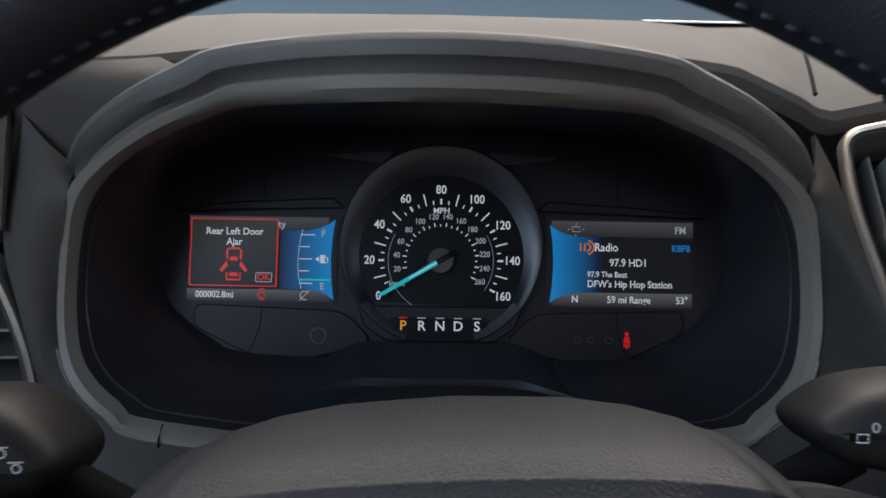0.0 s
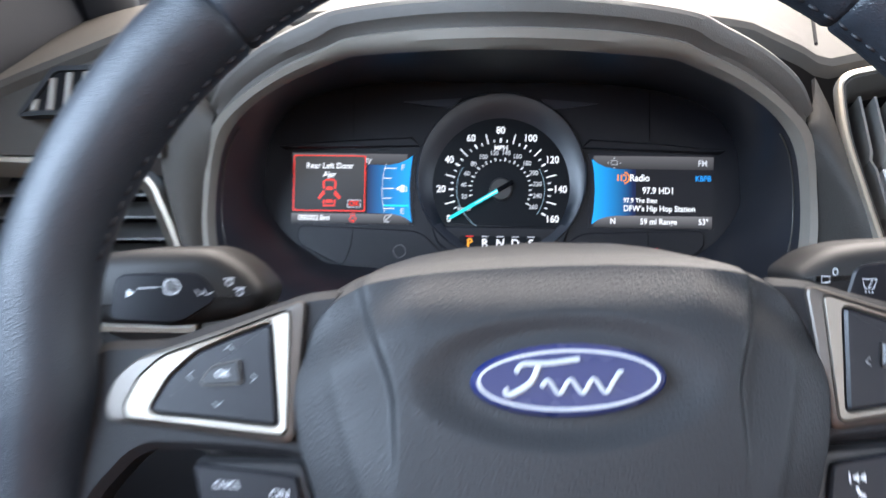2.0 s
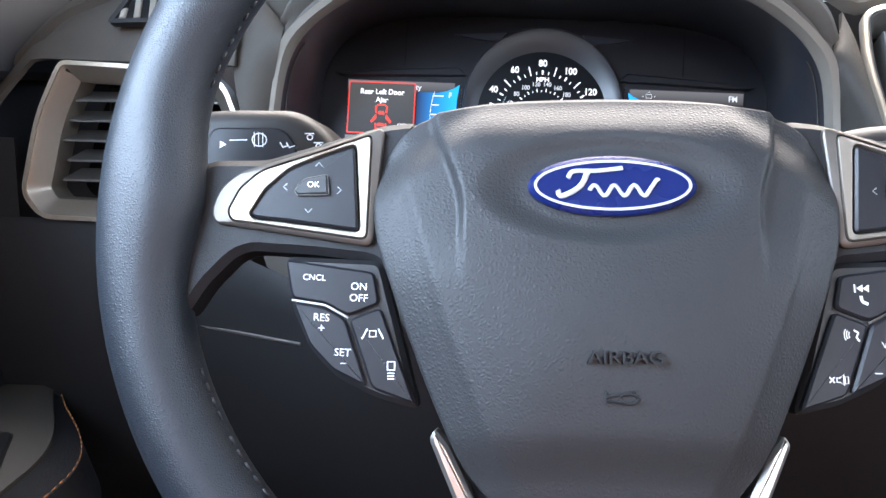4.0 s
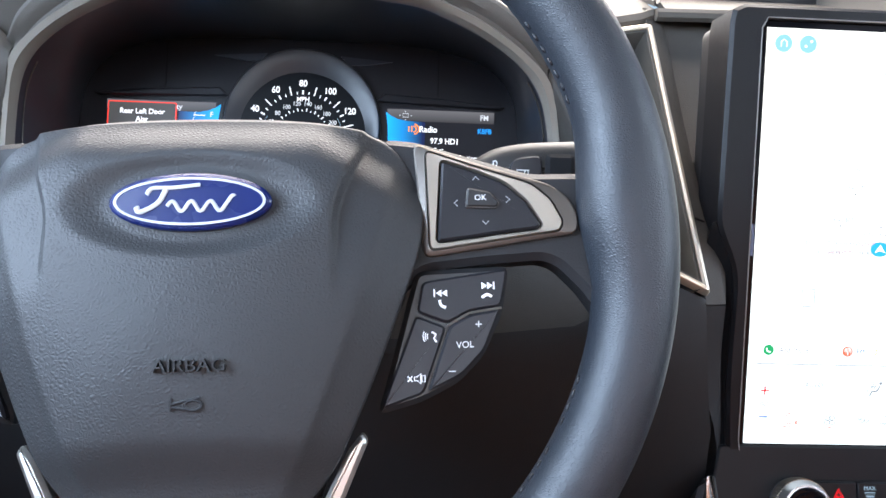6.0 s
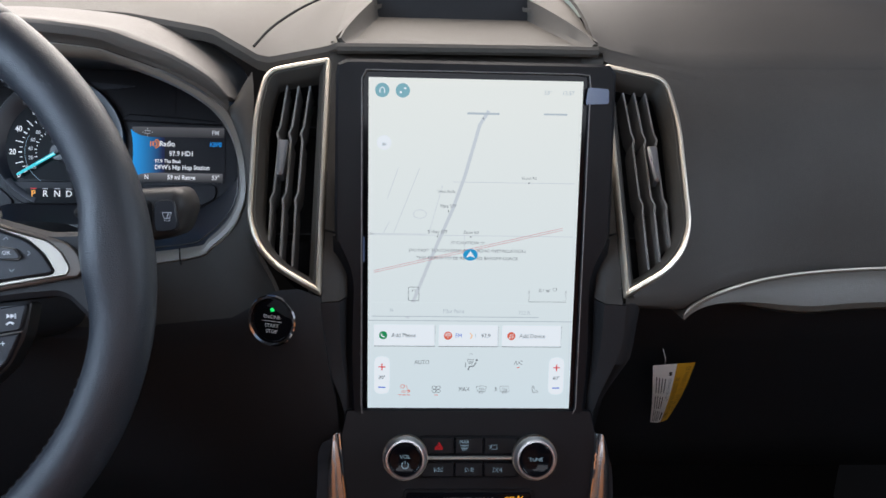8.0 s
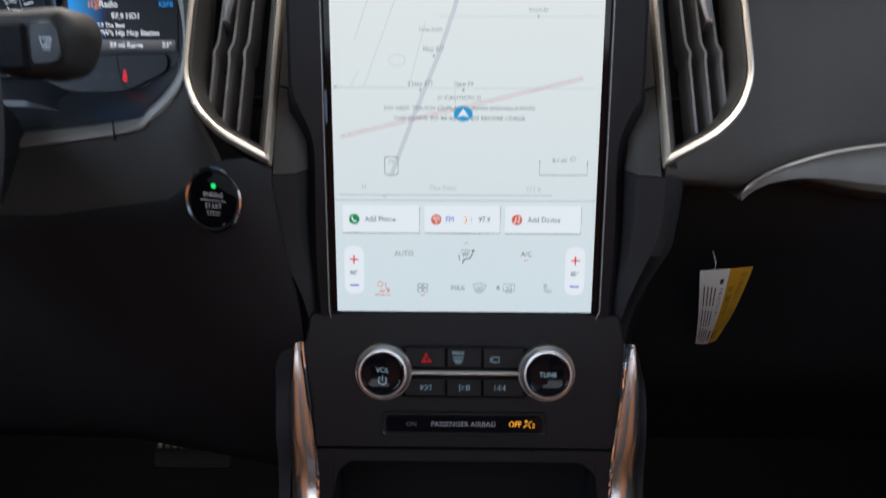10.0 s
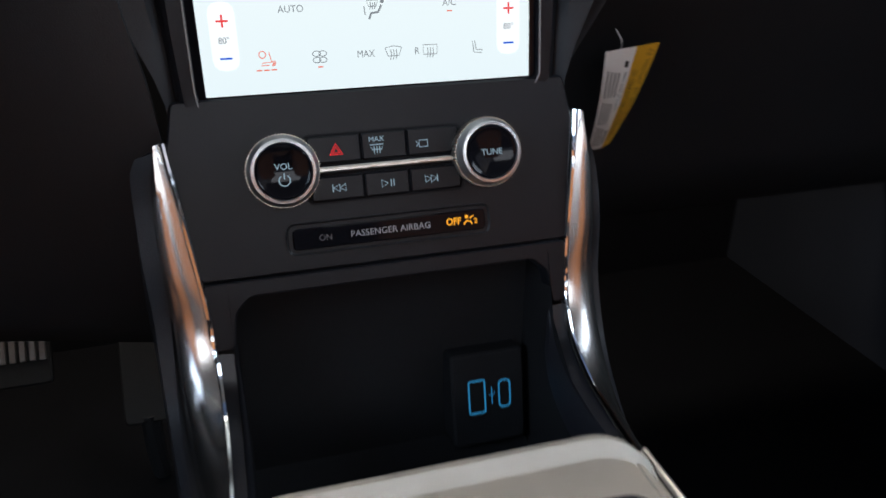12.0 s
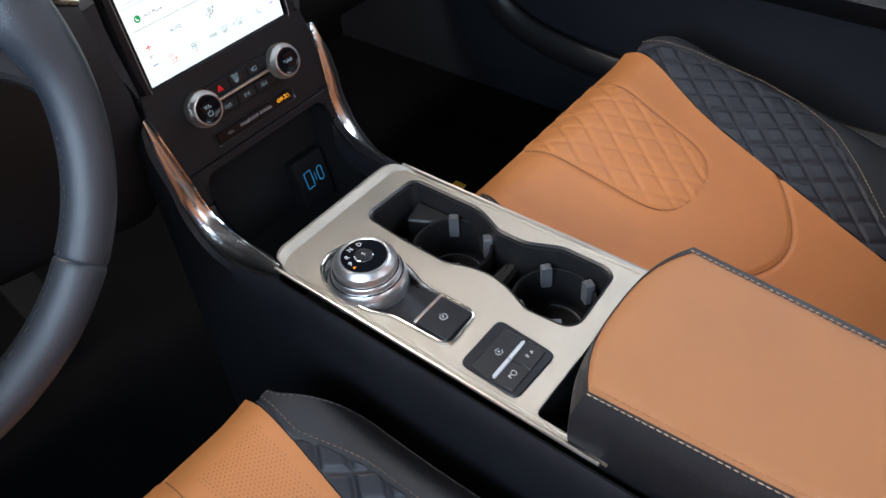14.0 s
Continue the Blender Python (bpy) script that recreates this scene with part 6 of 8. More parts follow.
stroke(bm, [(sx(0.063) - 0.0018, sy(0.036) - 0.0022), (sx(0.063) - 0.0018, sy(0.036) + 0.0008), (sx(0.063), sy(0.036) + 0.0024), (sx(0.063) + 0.0018, sy(0.036) + 0.0008), (sx(0.063) + 0.0018, sy(0.036) - 0.0022)], 0.0007, TW * 1.4)
for dx, dy in ((0.0018, 0.0016), (-0.0016, -0.0014)):
    sheet(bm, ellipse(sx(0.158) + dx, sy(0.036) + dy, 0.0009, 0.0009, 10), TW * 1.4)
part("screen_icons", bm, SCREEN_CARD, ts)
words("screen_text", "3D", 0.0020, at(sx(0.073), sy(0.192), TW * 1.6), SCREEN_GREY, ts)
words("screen_text", "53°", 0.0030, at(sx(0.835), sy(0.035), TW * 1.6), SCREEN_PALE, ts)
words("screen_text", "12:57", 0.0030, at(sx(0.93), sy(0.035), TW * 1.6), SCREEN_PALE, ts)
# strip, cards and climate controls
card(sx(0.02), sy(0.708), sx(0.83), sy(0.665), SCREEN_WHITE, 0.0003)
part("screen_rule", stroke(bmesh.new(), [(sx(0.0), sy(0.722)), (sx(1.0), sy(0.722))], 0.0006, 0.0003), SCREEN_PALE, ts)
part("screen_rule", stroke(bmesh.new(), [(sx(0.02), sy(0.709)), (sx(0.83), sy(0.709))], 0.0006, 0.0004), SCREEN_PALE, ts)
for k, (u0, u1, body, mat) in enumerate(((0.03, 0.325, "Add Phone", SCREEN_GREEN), (0.345, 0.635, "", SCREEN_CORAL), (0.655, 0.945, "Add Device", SCREEN_CORAL))):
    part("card_shadow", stroke(bmesh.new(), [(sx(u0), sy(0.802)), (sx(u1), sy(0.802)), (sx(u1), sy(0.738))], 0.0007, 0.0003), SCREEN_GREY, ts)
    card(sx(u0), sy(0.801), sx(u1), sy(0.735), SCREEN_CARD, 0.0005)
    part("card_icon", prism(ellipse(sx(u0 + 0.045), sy(0.768), 0.0033, 0.0033, 22), 0.0005, 0.0008), mat, ts)
    ix, iy = sx(u0 + 0.045), sy(0.768)
    bm = bmesh.new()
    if k == 0:
        stroke(bm, [(p.x, p.y) for p in spline([(ix - 0.0014, iy + 0.0014, 0), (ix - 0.0009, iy - 0.0006, 0), (ix + 0.0013, iy - 0.0014, 0)], 8)], 0.0009, 0.00095)
    elif k == 1:
        stroke(bm, [(ix, iy - 0.0022), (ix, iy + 0.0004)], 0.0006, 0.00095)
        for r in (0.0011, 0.0020):
            stroke(bm, ellipse(ix, iy + 0.0003, r, r, 12, -0.5, 3.64), 0.0004, 0.00095)
    else:
        stroke(bm, [(ix - 0.0008, iy - 0.0014), (ix - 0.0008, iy + 0.0014), (ix + 0.0014, iy + 0.0018), (ix + 0.0014, iy - 0.0010)], 0.0005, 0.00095)
        sheet(bm, ellipse(ix - 0.0013, iy - 0.0014, 0.0007, 0.0006, 8), 0.00095)
        sheet(bm, ellipse(ix + 0.0009, iy - 0.0010, 0.0007, 0.0006, 8), 0.00095)
    part("card_glyph", bm, SCREEN_CARD, ts, "white symbol on the disc")
    if body:
        words("card_text", body, 0.0034, at(sx(u0 + 0.085), sy(0.768), 0.0009), SCREEN_INK, ts, align="LEFT", squeeze=0.9)
words("card_text", "FM", 0.0034, at(sx(0.442), sy(0.768), 0.0009), SCREEN_BLUE, ts, squeeze=0.9)
words("card_text", "1", 0.0032, at(sx(0.525), sy(0.768), 0.0009), SCREEN_PALE, ts)
words("card_text", "97.9", 0.0034, at(sx(0.575), sy(0.768), 0.0009), SCREEN_INK, ts, squeeze=0.9)
part("card_mark", stroke(bmesh.new(), ellipse(sx(0.495), sy(0.768), 0.0020, 0.0020, 12, -1.4, 1.4), 0.0006, 0.0009), LIT_AMBER, ts)
for u in (0.070, 0.930):
    card(sx(u) - 0.0062, sy(0.955), sx(u) + 0.0062, sy(0.835), SCREEN_CARD, 0.0004, 0.006)
    bm = bmesh.new()
    stroke(bm, [(sx(u) - 0.0028, sy(0.868)), (sx(u) + 0.0028, sy(0.868))], 0.0009, 0.0007)
    stroke(bm, [(sx(u), sy(0.868) - 0.0028), (sx(u), sy(0.868) + 0.0028)], 0.0009, 0.0007)
    part("plus_sign", bm, SCREEN_RED, ts)
    part("minus_sign", stroke(bmesh.new(), [(sx(u) - 0.0028, sy(0.933)), (sx(u) + 0.0028, sy(0.933))], 0.0009, 0.0007), SCREEN_BLUE, ts)
    words("screen_text", "80°", 0.0030, at(sx(u), sy(0.902), 0.0007), SCREEN_INK, ts, squeeze=0.9)
words("screen_text", "AUTO", 0.0032, at(sx(0.265), sy(0.853), TW), SCREEN_GREY, ts, squeeze=0.95)
words("screen_text", "A/C", 0.0032, at(sx(0.74), sy(0.853), TW), SCREEN_GREY, ts, squeeze=0.95)
words("screen_text", "MAX", 0.0034, at(sx(0.475), sy(0.939), TW), SCREEN_GREY, ts, squeeze=0.85)
words("screen_text", "R", 0.0034, at(sx(0.633), sy(0.939), TW), SCREEN_GREY, ts, squeeze=0.85)


def heat_lines(bm, cx, cy, w, h):
    for k in (-1, 0, 1):
        stroke(bm, [(cx + k * w * 0.28, cy + h), (cx + k * w * 0.28 + 0.0003, cy), (cx + k * w * 0.28 - 0.0003, cy - h)], 0.0004, TW)


bm = bmesh.new()
cx, cy = sx(0.56), sy(0.939)
stroke(bm, [(cx - 0.0042, cy + 0.0024), (cx - 0.0028, cy - 0.0016), (cx + 0.0028, cy - 0.0016), (cx + 0.0042, cy + 0.0024), (cx, cy + 0.0032)], 0.0004, TW, closed=True)
heat_lines(bm, cx, cy - 0.001, 0.005, 0.0024)
cx = sx(0.675)
stroke(bm, box_pts(cx - 0.0036, cy - 0.0018, cx + 0.0036, cy + 0.0028), 0.0004, TW, closed=True)
heat_lines(bm, cx, cy - 0.001, 0.005, 0.0024)
for k in range(4):
    a = radians(45 + 90 * k)
    stroke(bm, [(p[0], p[1]) for p in ellipse(sx(0.337) + 0.0021 * math.cos(a), sy(0.939) + 0.0021 * math.sin(a), 0.0019, 0.0013, 12)], 0.0004, TW, closed=True)
cx = sx(0.825)
stroke(bm, [(cx - 0.0022, cy + 0.0034), (cx - 0.0010, cy + 0.0034), (cx - 0.0002, cy - 0.0010), (cx + 0.0030, cy - 0.0010), (cx + 0.0026, cy - 0.0026), (cx - 0.0016, cy - 0.0022)], 0.0004, TW, closed=True)
cx, cy = sx(0.505), sy(0.853)
stroke(bm, [(cx - 0.0030, cy + 0.0026), (cx - 0.0022, cy - 0.0002), (cx + 0.0016, cy - 0.0002), (cx + 0.0026, cy + 0.0026)], 0.0004, TW, closed=True)
heat_lines(bm, cx - 0.0002, cy, 0.004, 0.0016)
stroke(bm, [(cx + 0.0042, cy + 0.0002), (cx + 0.0024, cy - 0.0030), (cx - 0.0010, cy - 0.0034), (cx - 0.0022, cy - 0.0062)], 0.0010, TW)
sheet(bm, ellipse(cx + 0.0046, cy + 0.0020, 0.0010, 0.0010, 10), TW)
stroke(bm, [(cx - 0.0044, cy), (cx - 0.0040, cy - 0.0040)], 0.0005, TW)
stroke(bm, [(cx - 0.0012, cy + 0.0068), (cx, cy + 0.0074), (cx + 0.0012, cy + 0.0068)], 0.0003, TW)
tagged(part("climate_icons", bm, SCREEN_GREY, ts, "grey climate symbols"), kind="stuff")
bm = bmesh.new()
cx, cy = sx(0.180), sy(0.939)
stroke(bm, ellipse(cx - 0.0014, cy + 0.0024, 0.0016, 0.0016, 14), 0.0004, TW, closed=True)
stroke(bm, [(cx + 0.0018, cy + 0.0036), (cx + 0.0026, cy - 0.0012), (cx - 0.0016, cy - 0.0014), (cx - 0.0022, cy - 0.0026), (cx + 0.0014, cy - 0.0026)], 0.0004, TW)
heat_lines(bm, cx + 0.0036, cy - 0.0018, 0.002, 0.0012)
for k in (-1, 0, 1):
    stroke(bm, [(cx + 0.0034 * k - 0.0013, cy - 0.0048), (cx + 0.0034 * k + 0.0013, cy - 0.0048)], 0.0006, TW)
stroke(bm, [(sx(0.337) - 0.0012, cy - 0.0048), (sx(0.337) + 0.0012, cy - 0.0048)], 0.0006, TW)
stroke(bm, [(sx(0.74) - 0.0013, sy(0.868)), (sx(0.74) + 0.0013, sy(0.868))], 0.0006, TW)
tagged(part("heat_icons", bm, SCREEN_CORAL, ts, "red heating symbols"), kind="stuff")


# ---- audio and climate panel below the screen ----
STACK = plane_frame((XC, 0.127, 0.4250), (1, 0, 0), (0, 0.315, 1))
sp = thing("control_panel", "satin black audio panel with two silver knobs below the screen", "control panel", m=STACK)
face = rounded([(-0.0965, 0.0006), (0.0965, 0.0006), (0.1010, 0.040), (0.1040, 0.066), (0.0995, 0.0885), (-0.0995, 0.0885), (-0.1040, 0.066), (-0.1010, 0.040)], 0.003, 3)
part("panel_face", prism(face, -0.025, 0.0, 0.0012), STACKM, sp)


def knob(cx, legend):
    k = part("knob", lathe([(0.0172, 0.0), (0.0174, 0.003), (0.0174, 0.0100), (0.0168, 0.0112), (0.0164, 0.0118), (0.0160, 0.0146), (0.0152, 0.0158), (0.0138, 0.0160), (0.0131, 0.0150), (0.0129, 0.0136), (0.0001, 0.0136)], 64), ALU, sp, "satin silver rotary knob", m=at(cx, 0.0520))
    bm = bmesh.new()
    for i in range(72):
        a = 2 * math.pi * i / 72
        prism([(0.0172 * math.cos(a - 0.025), 0.0172 * math.sin(a - 0.025)), (0.0180 * math.cos(a), 0.0180 * math.sin(a)), (0.0172 * math.cos(a + 0.025), 0.0172 * math.sin(a + 0.025))], 0.003, 0.0102, bm=bm)
    part("knurl", bm, VENTTRIM, k, "knurled grip")
    part("knob_cap", lathe([(0.0132, 0.0140), (0.0131, 0.0158), (0.0126, 0.0162)] + [(0.0122 * f + 0.0001, 0.0142 + 0.0018 * f * f) for f in (1.0, 0.85, 0.7, 0.55, 0.4, 0.25, 0.1, 0.0)], 48), GLOSS, k, "gloss black knob cap")
    words("knob_text", legend, 0.0030, at(0, 0.0022 if legend == "VOL" else 0.0, 0.0156), LIT_ICE, k)
    if legend == "VOL":
        bm = bmesh.new()
        stroke(bm, ellipse(0, -0.0042, 0.0026, 0.0026, 18, 2.2, 7.2), 0.0005, 0.0156)
        stroke(bm, [(0, -0.0036), (0, -0.0008)], 0.0005, 0.0156)
        part("power_mark", bm, LIT_ICE, k)


knob(-0.0515, "VOL")
knob(0.0520, "TUNE")
for v0, v1, row in ((0.0535, 0.0668, 0), (0.0350, 0.0470, 1)):
    for k, (u0, u1) in enumerate(((-0.0385, -0.0122), (-0.0116, 0.0112), (0.0118, 0.0385))):
        part("push_button", prism(rounded(box_pts(u0, v0, u1, v1), 0.001, 2), -0.002, 0.0026, 0.0008), STACKM, sp, "black push button")
part("button_well", prism(rounded(box_pts(-0.0405, 0.0335, 0.0405, 0.0680), 0.003, 3), -0.004, 0.0006), VOID, sp)
part("silver_bar", prism(rounded(box_pts(-0.0345, 0.0490, 0.0350, 0.0518), 0.001, 2), 0.0, 0.0044, 0.0008), SATIN, sp, "satin silver bar")
BW = 0.0030
bm = bmesh.new()
for r in (0.0036, 0.0020):
    stroke(bm, [(-0.0245 + r * math.cos(radians(a)), 0.0592 + r * math.sin(radians(a))) for a in (90, 210, 330)], 0.0006, BW, closed=True)
part("hazard_mark", bm, LIT_DEEP_RED, sp, "red hazard triangle")
words("button_text", "MAX", 0.0026, at(-0.0040, 0.0632, BW), LIT_ICE, sp)
bm = bmesh.new()
stroke(bm, [(-0.0074, 0.0606), (-0.0064, 0.0582), (-0.0016, 0.0582), (-0.0006, 0.0606)], 0.0005, BW, closed=True)
for k in (-1, 0, 1):
    stroke(bm, [(-0.0040 + 0.0014 * k, 0.0598), (-0.0040 + 0.0014 * k, 0.0562)], 0.0004, BW)
stroke(bm, box_pts(0.0178, 0.0575, 0.0222, 0.0608), 0.0005, BW, closed=True)
stroke(bm, [(0.0162, 0.0578), (0.0174, 0.0591), (0.0162, 0.0605)], 0.0005, BW)
for cx, s in ((-0.0245, -1), (0.0225, 1)):
    for d in (0.0, 0.0030):
        stroke(bm, [(cx + s * (d - 0.0030), 0.0428), (cx + s * d, 0.0410), (cx + s * (d - 0.0030), 0.0392)], 0.0005, BW, closed=True)
    stroke(bm, [(cx + s * 0.0034, 0.0428), (cx + s * 0.0034, 0.0392)], 0.0005, BW)
stroke(bm, [(-0.0032, 0.0428), (0.0000, 0.0410), (-0.0032, 0.0392)], 0.0005, BW, closed=True)
for x in (0.0016, 0.0030):
    stroke(bm, [(x, 0.0428), (x, 0.0392)], 0.0005, BW)
part("button_legends", bm, LIT_ICE, sp, "ice blue button symbols")
pabw = rounded(box_pts(-0.0515, 0.0105, 0.0515, 0.0236), 0.004, 4)
part("airbag_recess", frame_prism(scaled(pabw, 0, 0.017, 1.03, 1.22), pabw, -0.002, 0.0012, w_in=-0.0006), HARD, sp)
part("airbag_display", prism(inset(pabw, 0.0012), -0.006, 0.0016, 0.0006), GLOSS, sp, "gloss black airbag status window")
words("status_text", "PASSENGER AIRBAG", 0.0032, at(-0.0005, 0.0170, 0.0019), PRINT_GREY, sp, squeeze=1.02)
words("status_text", "OFF", 0.0036, at(0.0328, 0.0172, 0.0019), LIT_AMBER, sp, squeeze=0.9)
words("status_text", "2", 0.0026, at(0.0448, 0.0164, 0.0019), LIT_AMBER, sp)
bm = bmesh.new()
sheet(bm, ellipse(0.0400, 0.0192, 0.0010, 0.0010, 8), 0.0019)
stroke(bm, [(0.0382, 0.0152), (0.0400, 0.0170), (0.0418, 0.0166), (0.0428, 0.0150)], 0.0008, 0.0019)
stroke(bm, [(0.0416, 0.0182), (0.0438, 0.0196)], 0.0007, 0.0019)
part("status_icon", bm, LIT_AMBER, sp, "amber airbag symbol")
words("status_text", "ON", 0.0030, at(-0.0340, 0.0168, 0.0019), PRINT_DIM, sp)

# ---- centre console ----
PZ = 0.360
con = thing("centre_console", "centre console with a champagne top plate and satin side trims", "centre console")
INNER = [(-0.1060, 0.1470, 0.4920), (-0.1030, 0.1385, 0.4680), (-0.0975, 0.1270, 0.4243), (-0.0955, 0.1190, 0.3980), (-0.0940, 0.1040, 0.3790), (-0.0930, 0.0780, 0.3680), (-0.0928, 0.0500, 0.3635), (-0.0930, 0.0250, 0.3615)]
OUTER = [(-0.1085, 0.1500, 0.4880), (-0.1140, 0.1430, 0.4680), (-0.1150, 0.1340, 0.4400), (-0.1145, 0.1280, 0.4050), (-0.1130, 0.1080, 0.3700), (-0.1090, 0.0760, 0.3500), (-0.1040, 0.0480, 0.3470), (-0.0985, 0.0200, 0.3510)]
for s, nm in ((1, "left"), (-1, "right")):
    a = [Vector((XC + s * x, y, z)) for x, y, z in INNER]
    b = [Vector((XC + s * x, y, z)) for x, y, z in OUTER]
    a, b = spline(a, 48), spline(b, 48)
    rows = []
    for p, q in zip(a, b):
        d = (q - p)
        out = Vector((-s * 0.5, -0.8, 0.25)) * 0.004
        rows.append([p + Vector((s * 0.002, 0.004, -0.002)), p, p.lerp(q, 0.2) + out * 0.7, p.lerp(q, 0.45) + out, p.lerp(q, 0.75) + out * 0.75, q, q + Vector((s * 0.003, 0.006, -0.002))])
    part("side_trim", shell([[tuple(v) for v in r] for r in rows], 0.0015), BARM, con, "curved polished chrome side trim")
    part("trim_edge", sweep([v + Vector((s * 0.0012, -0.0010, 0.0)) for v in a], 0.0012, n=6), CHROME, con)
    # dark outer flank
    rows = []
    for q in b + [Vector((XC - s * 0.1000, y, 0.350)) for y in (-0.05, -0.12, -0.20, -0.30, -0.62)]:
        f = smooth(0.12, 0.0, q.y)
        rows.append([(q.x, q.y + 0.001, q.z), (q.x - s * 0.0030, q.y - 0.002 * (1 - f), q.z - 0.005), (q.x - s * 0.0050, q.y + 0.004 * (1 - f), q.z - 0.022), (q.x - s * 0.004, q.y + 0.012, q.z - 0.07), (q.x + s * 0.002, q.y + 0.03, max(0.06, q.z - 0.16)), (q.x + s * 0.004, q.y + 0.05, 0.005)])
    part("side_panel", shell(rows, 0.004), CONSIDE, con, "dark soft side panel")
    part("plate_edge", sweep([(XC - s * 0.0955, 0.026, PZ + 0.0010), (XC - s * 0.0960, 0.010, PZ + 0.0006), (XC - s * 0.0965, -0.10, PZ), (XC - s * 0.0975, -0.20, PZ), (XC - s * 0.0985, -0.325, PZ - 0.001)], 0.0020, n=8), SATIN, con, "bright edge strip")

# tray frame and tray
fr = rounded([(-0.0960, 0.0), (-0.0960, -0.034), (-0.0840, -0.034), (-0.0815, -0.016), (-0.0740, -0.0085), (0.0760, -0.0085), (0.0840, -0.016), (0.0860, -0.034), (0.0960, -0.034), (0.0960, 0.0)], 0.003, 3)
part("tray_header", prism(fr, -0.012, 0.0, 0.0008), STACKM, con, "satin black frame over the tray", m=STACK)
for s in (1, -1):
    path = [Vector((XC - s * 0.0900, y, z)) for y, z in ((0.1178, 0.3905), (0.1080, 0.3745), (0.0880, 0.3640), (0.0620, 0.3605), (0.040, 0.3600))]
    rows = []
    for p in spline(path, 20):
        rows.append([(p.x - s * 0.0050, p.y, p.z), (p.x + s * 0.0045, p.y, p.z - 0.001), (p.x + s * 0.0060, p.y, p.z - 0.005), (p.x + s * 0.0065, p.y, p.z - 0.03)])
    part("tray_rail", shell(rows, 0.002), PANEL, con)
x0, x1 = XC - 0.0845, XC + 0.0850
bm = bmesh.new()
prof = [(0.036, 0.356), (0.040, 0.300), (0.046, 0.276), (0.065, 0.270), (0.130, 0.272), (0.150, 0.285), (0.156, 0.31), (0.154, 0.42)]
grid([[(x0, y, z) for y, z in prof], [(x0 + 0.012, y, z) for y, z in prof], [(x1 - 0.012, y, z) for y, z in prof], [(x1, y, z) for y, z in prof]], bm)
for x in (x0, x1):
    bm.faces.new([bm.verts.new((x, y, z)) for y, z in prof + [(0.125, 0.42), (0.112, 0.385), (0.085, 0.362)]])
part("storage_tray", bm, VOID, con, "deep black storage tray")
USB = plane_frame((0.4455, 0.1390, 0.319), (1, 0, 0), (0, 0.22, 1))
usb = part("usb_panel", prism(rounded(box_pts(-0.0235, -0.030, 0.0225, 0.030), 0.003, 3), -0.02, 0.004, 0.0015), VOID, con, "black charging port panel", m=USB)
bm = bmesh.new()
stroke(bm, rounded(box_pts(-0.0130, -0.0085, -0.0030, 0.0125), 0.0015), 0.0011, 0.0044, closed=True)
stroke(bm, rounded(box_pts(0.0060, -0.0070, 0.0130, 0.0105), 0.0032), 0.0011, 0.0044, closed=True)
part("port_outline", bm, LIT_USB, usb, "blue lit port outlines")
bm = bmesh.new()
stroke(bm, [(0.0014, -0.0040), (0.0014, 0.0070)], 0.0006, 0.0044)
stroke(bm, [(-0.0006, 0.0030), (0.0014, 0.0006), (0.0034, 0.0036)], 0.0005, 0.0044)
part("port_symbol", bm, LIT_USB, usb)

# champagne plate with its openings: built as a flat sheet cut by outlines
CUP = [(0.0080, -0.0020), (0.0160, 0.0060), (0.0780, 0.0030), (0.0850, -0.0050), (0.0850, -0.0830), (0.0800, -0.0980), (0.0690, -0.1200), (0.0690, -0.1520), (0.0780, -0.1720), (0.0835, -0.1850), (0.0830, -0.2330), (0.0750, -0.2440), (0.0100, -0.2470), (-0.0010, -0.2380), (-0.0040, -0.1980), (0.0080, -0.1720), (0.0130, -0.1500), (0.0110, -0.1300), (0.0020, -0.1020), (0.0040, -0.0450)]
SHIFT = [(-0.0840, -0.0250), (-0.0700, -0.0080), (-0.0510, -0.0020), (-0.0320, -0.0080), (-0.0180, -0.0250), (-0.0150, -0.0560), (-0.0230, -0.0860), (-0.0305, -0.1050), (-0.0310, -0.1600), (-0.0360, -0.1680), (-0.0720, -0.1700), (-0.0780, -0.1620), (-0.0790, -0.1080), (-0.0870, -0.0860), (-0.0895, -0.0560)]
PACK = [(-0.0265, -0.1860), (-0.0310, -0.2475), (-0.0880, -0.2450), (-0.0850, -0.1860)]
SLOT = [(-0.0900, -0.2640), (0.0810, -0.2640), (0.0810, -0.3100), (-0.0900, -0.3100)]
HOLES = [rounded(CUP, 0.007, 3), rounded(SHIFT, 0.006, 3), rounded(PACK, 0.008, 3), rounded(SLOT, 0.006, 3)]


def plate_mesh():
    """The plate's outline and holes filled with triangles, then given thickness."""
    outline = rounded([(-0.0930, 0.0280), (0.0930, 0.0300), (0.0945, -0.1), (0.0960, -0.330), (-0.0960, -0.330), (-0.0945, -0.1)], [0.022, 0.022, 0.0, 0.0, 0.0, 0.0], 8)
    bm = bmesh.new()
    for poly in [outline] + HOLES:
        vs = [bm.verts.new((x, y, 0.0)) for x, y in poly]
        for i in range(len(vs)):
            bm.edges.new((vs[i - 1], vs[i]))
    bmesh.ops.triangle_fill(bm, use_beauty=True, use_dissolve=False, edges=bm.edges[:])
    r = bmesh.ops.extrude_face_region(bm, geom=bm.faces[:])
    bmesh.ops.translate(bm, verts=[v for v in r["geom"] if isinstance(v, bmesh.types.BMVert)], vec=(0, 0, -0.004))
    return bm


def corner_back(x):
    """How far the plate's front edge curves back near its corners."""
    d = max(0.0, x - 0.071)
    return 0.021 - math.sqrt(max(0.0, 0.021 ** 2 - d * d))


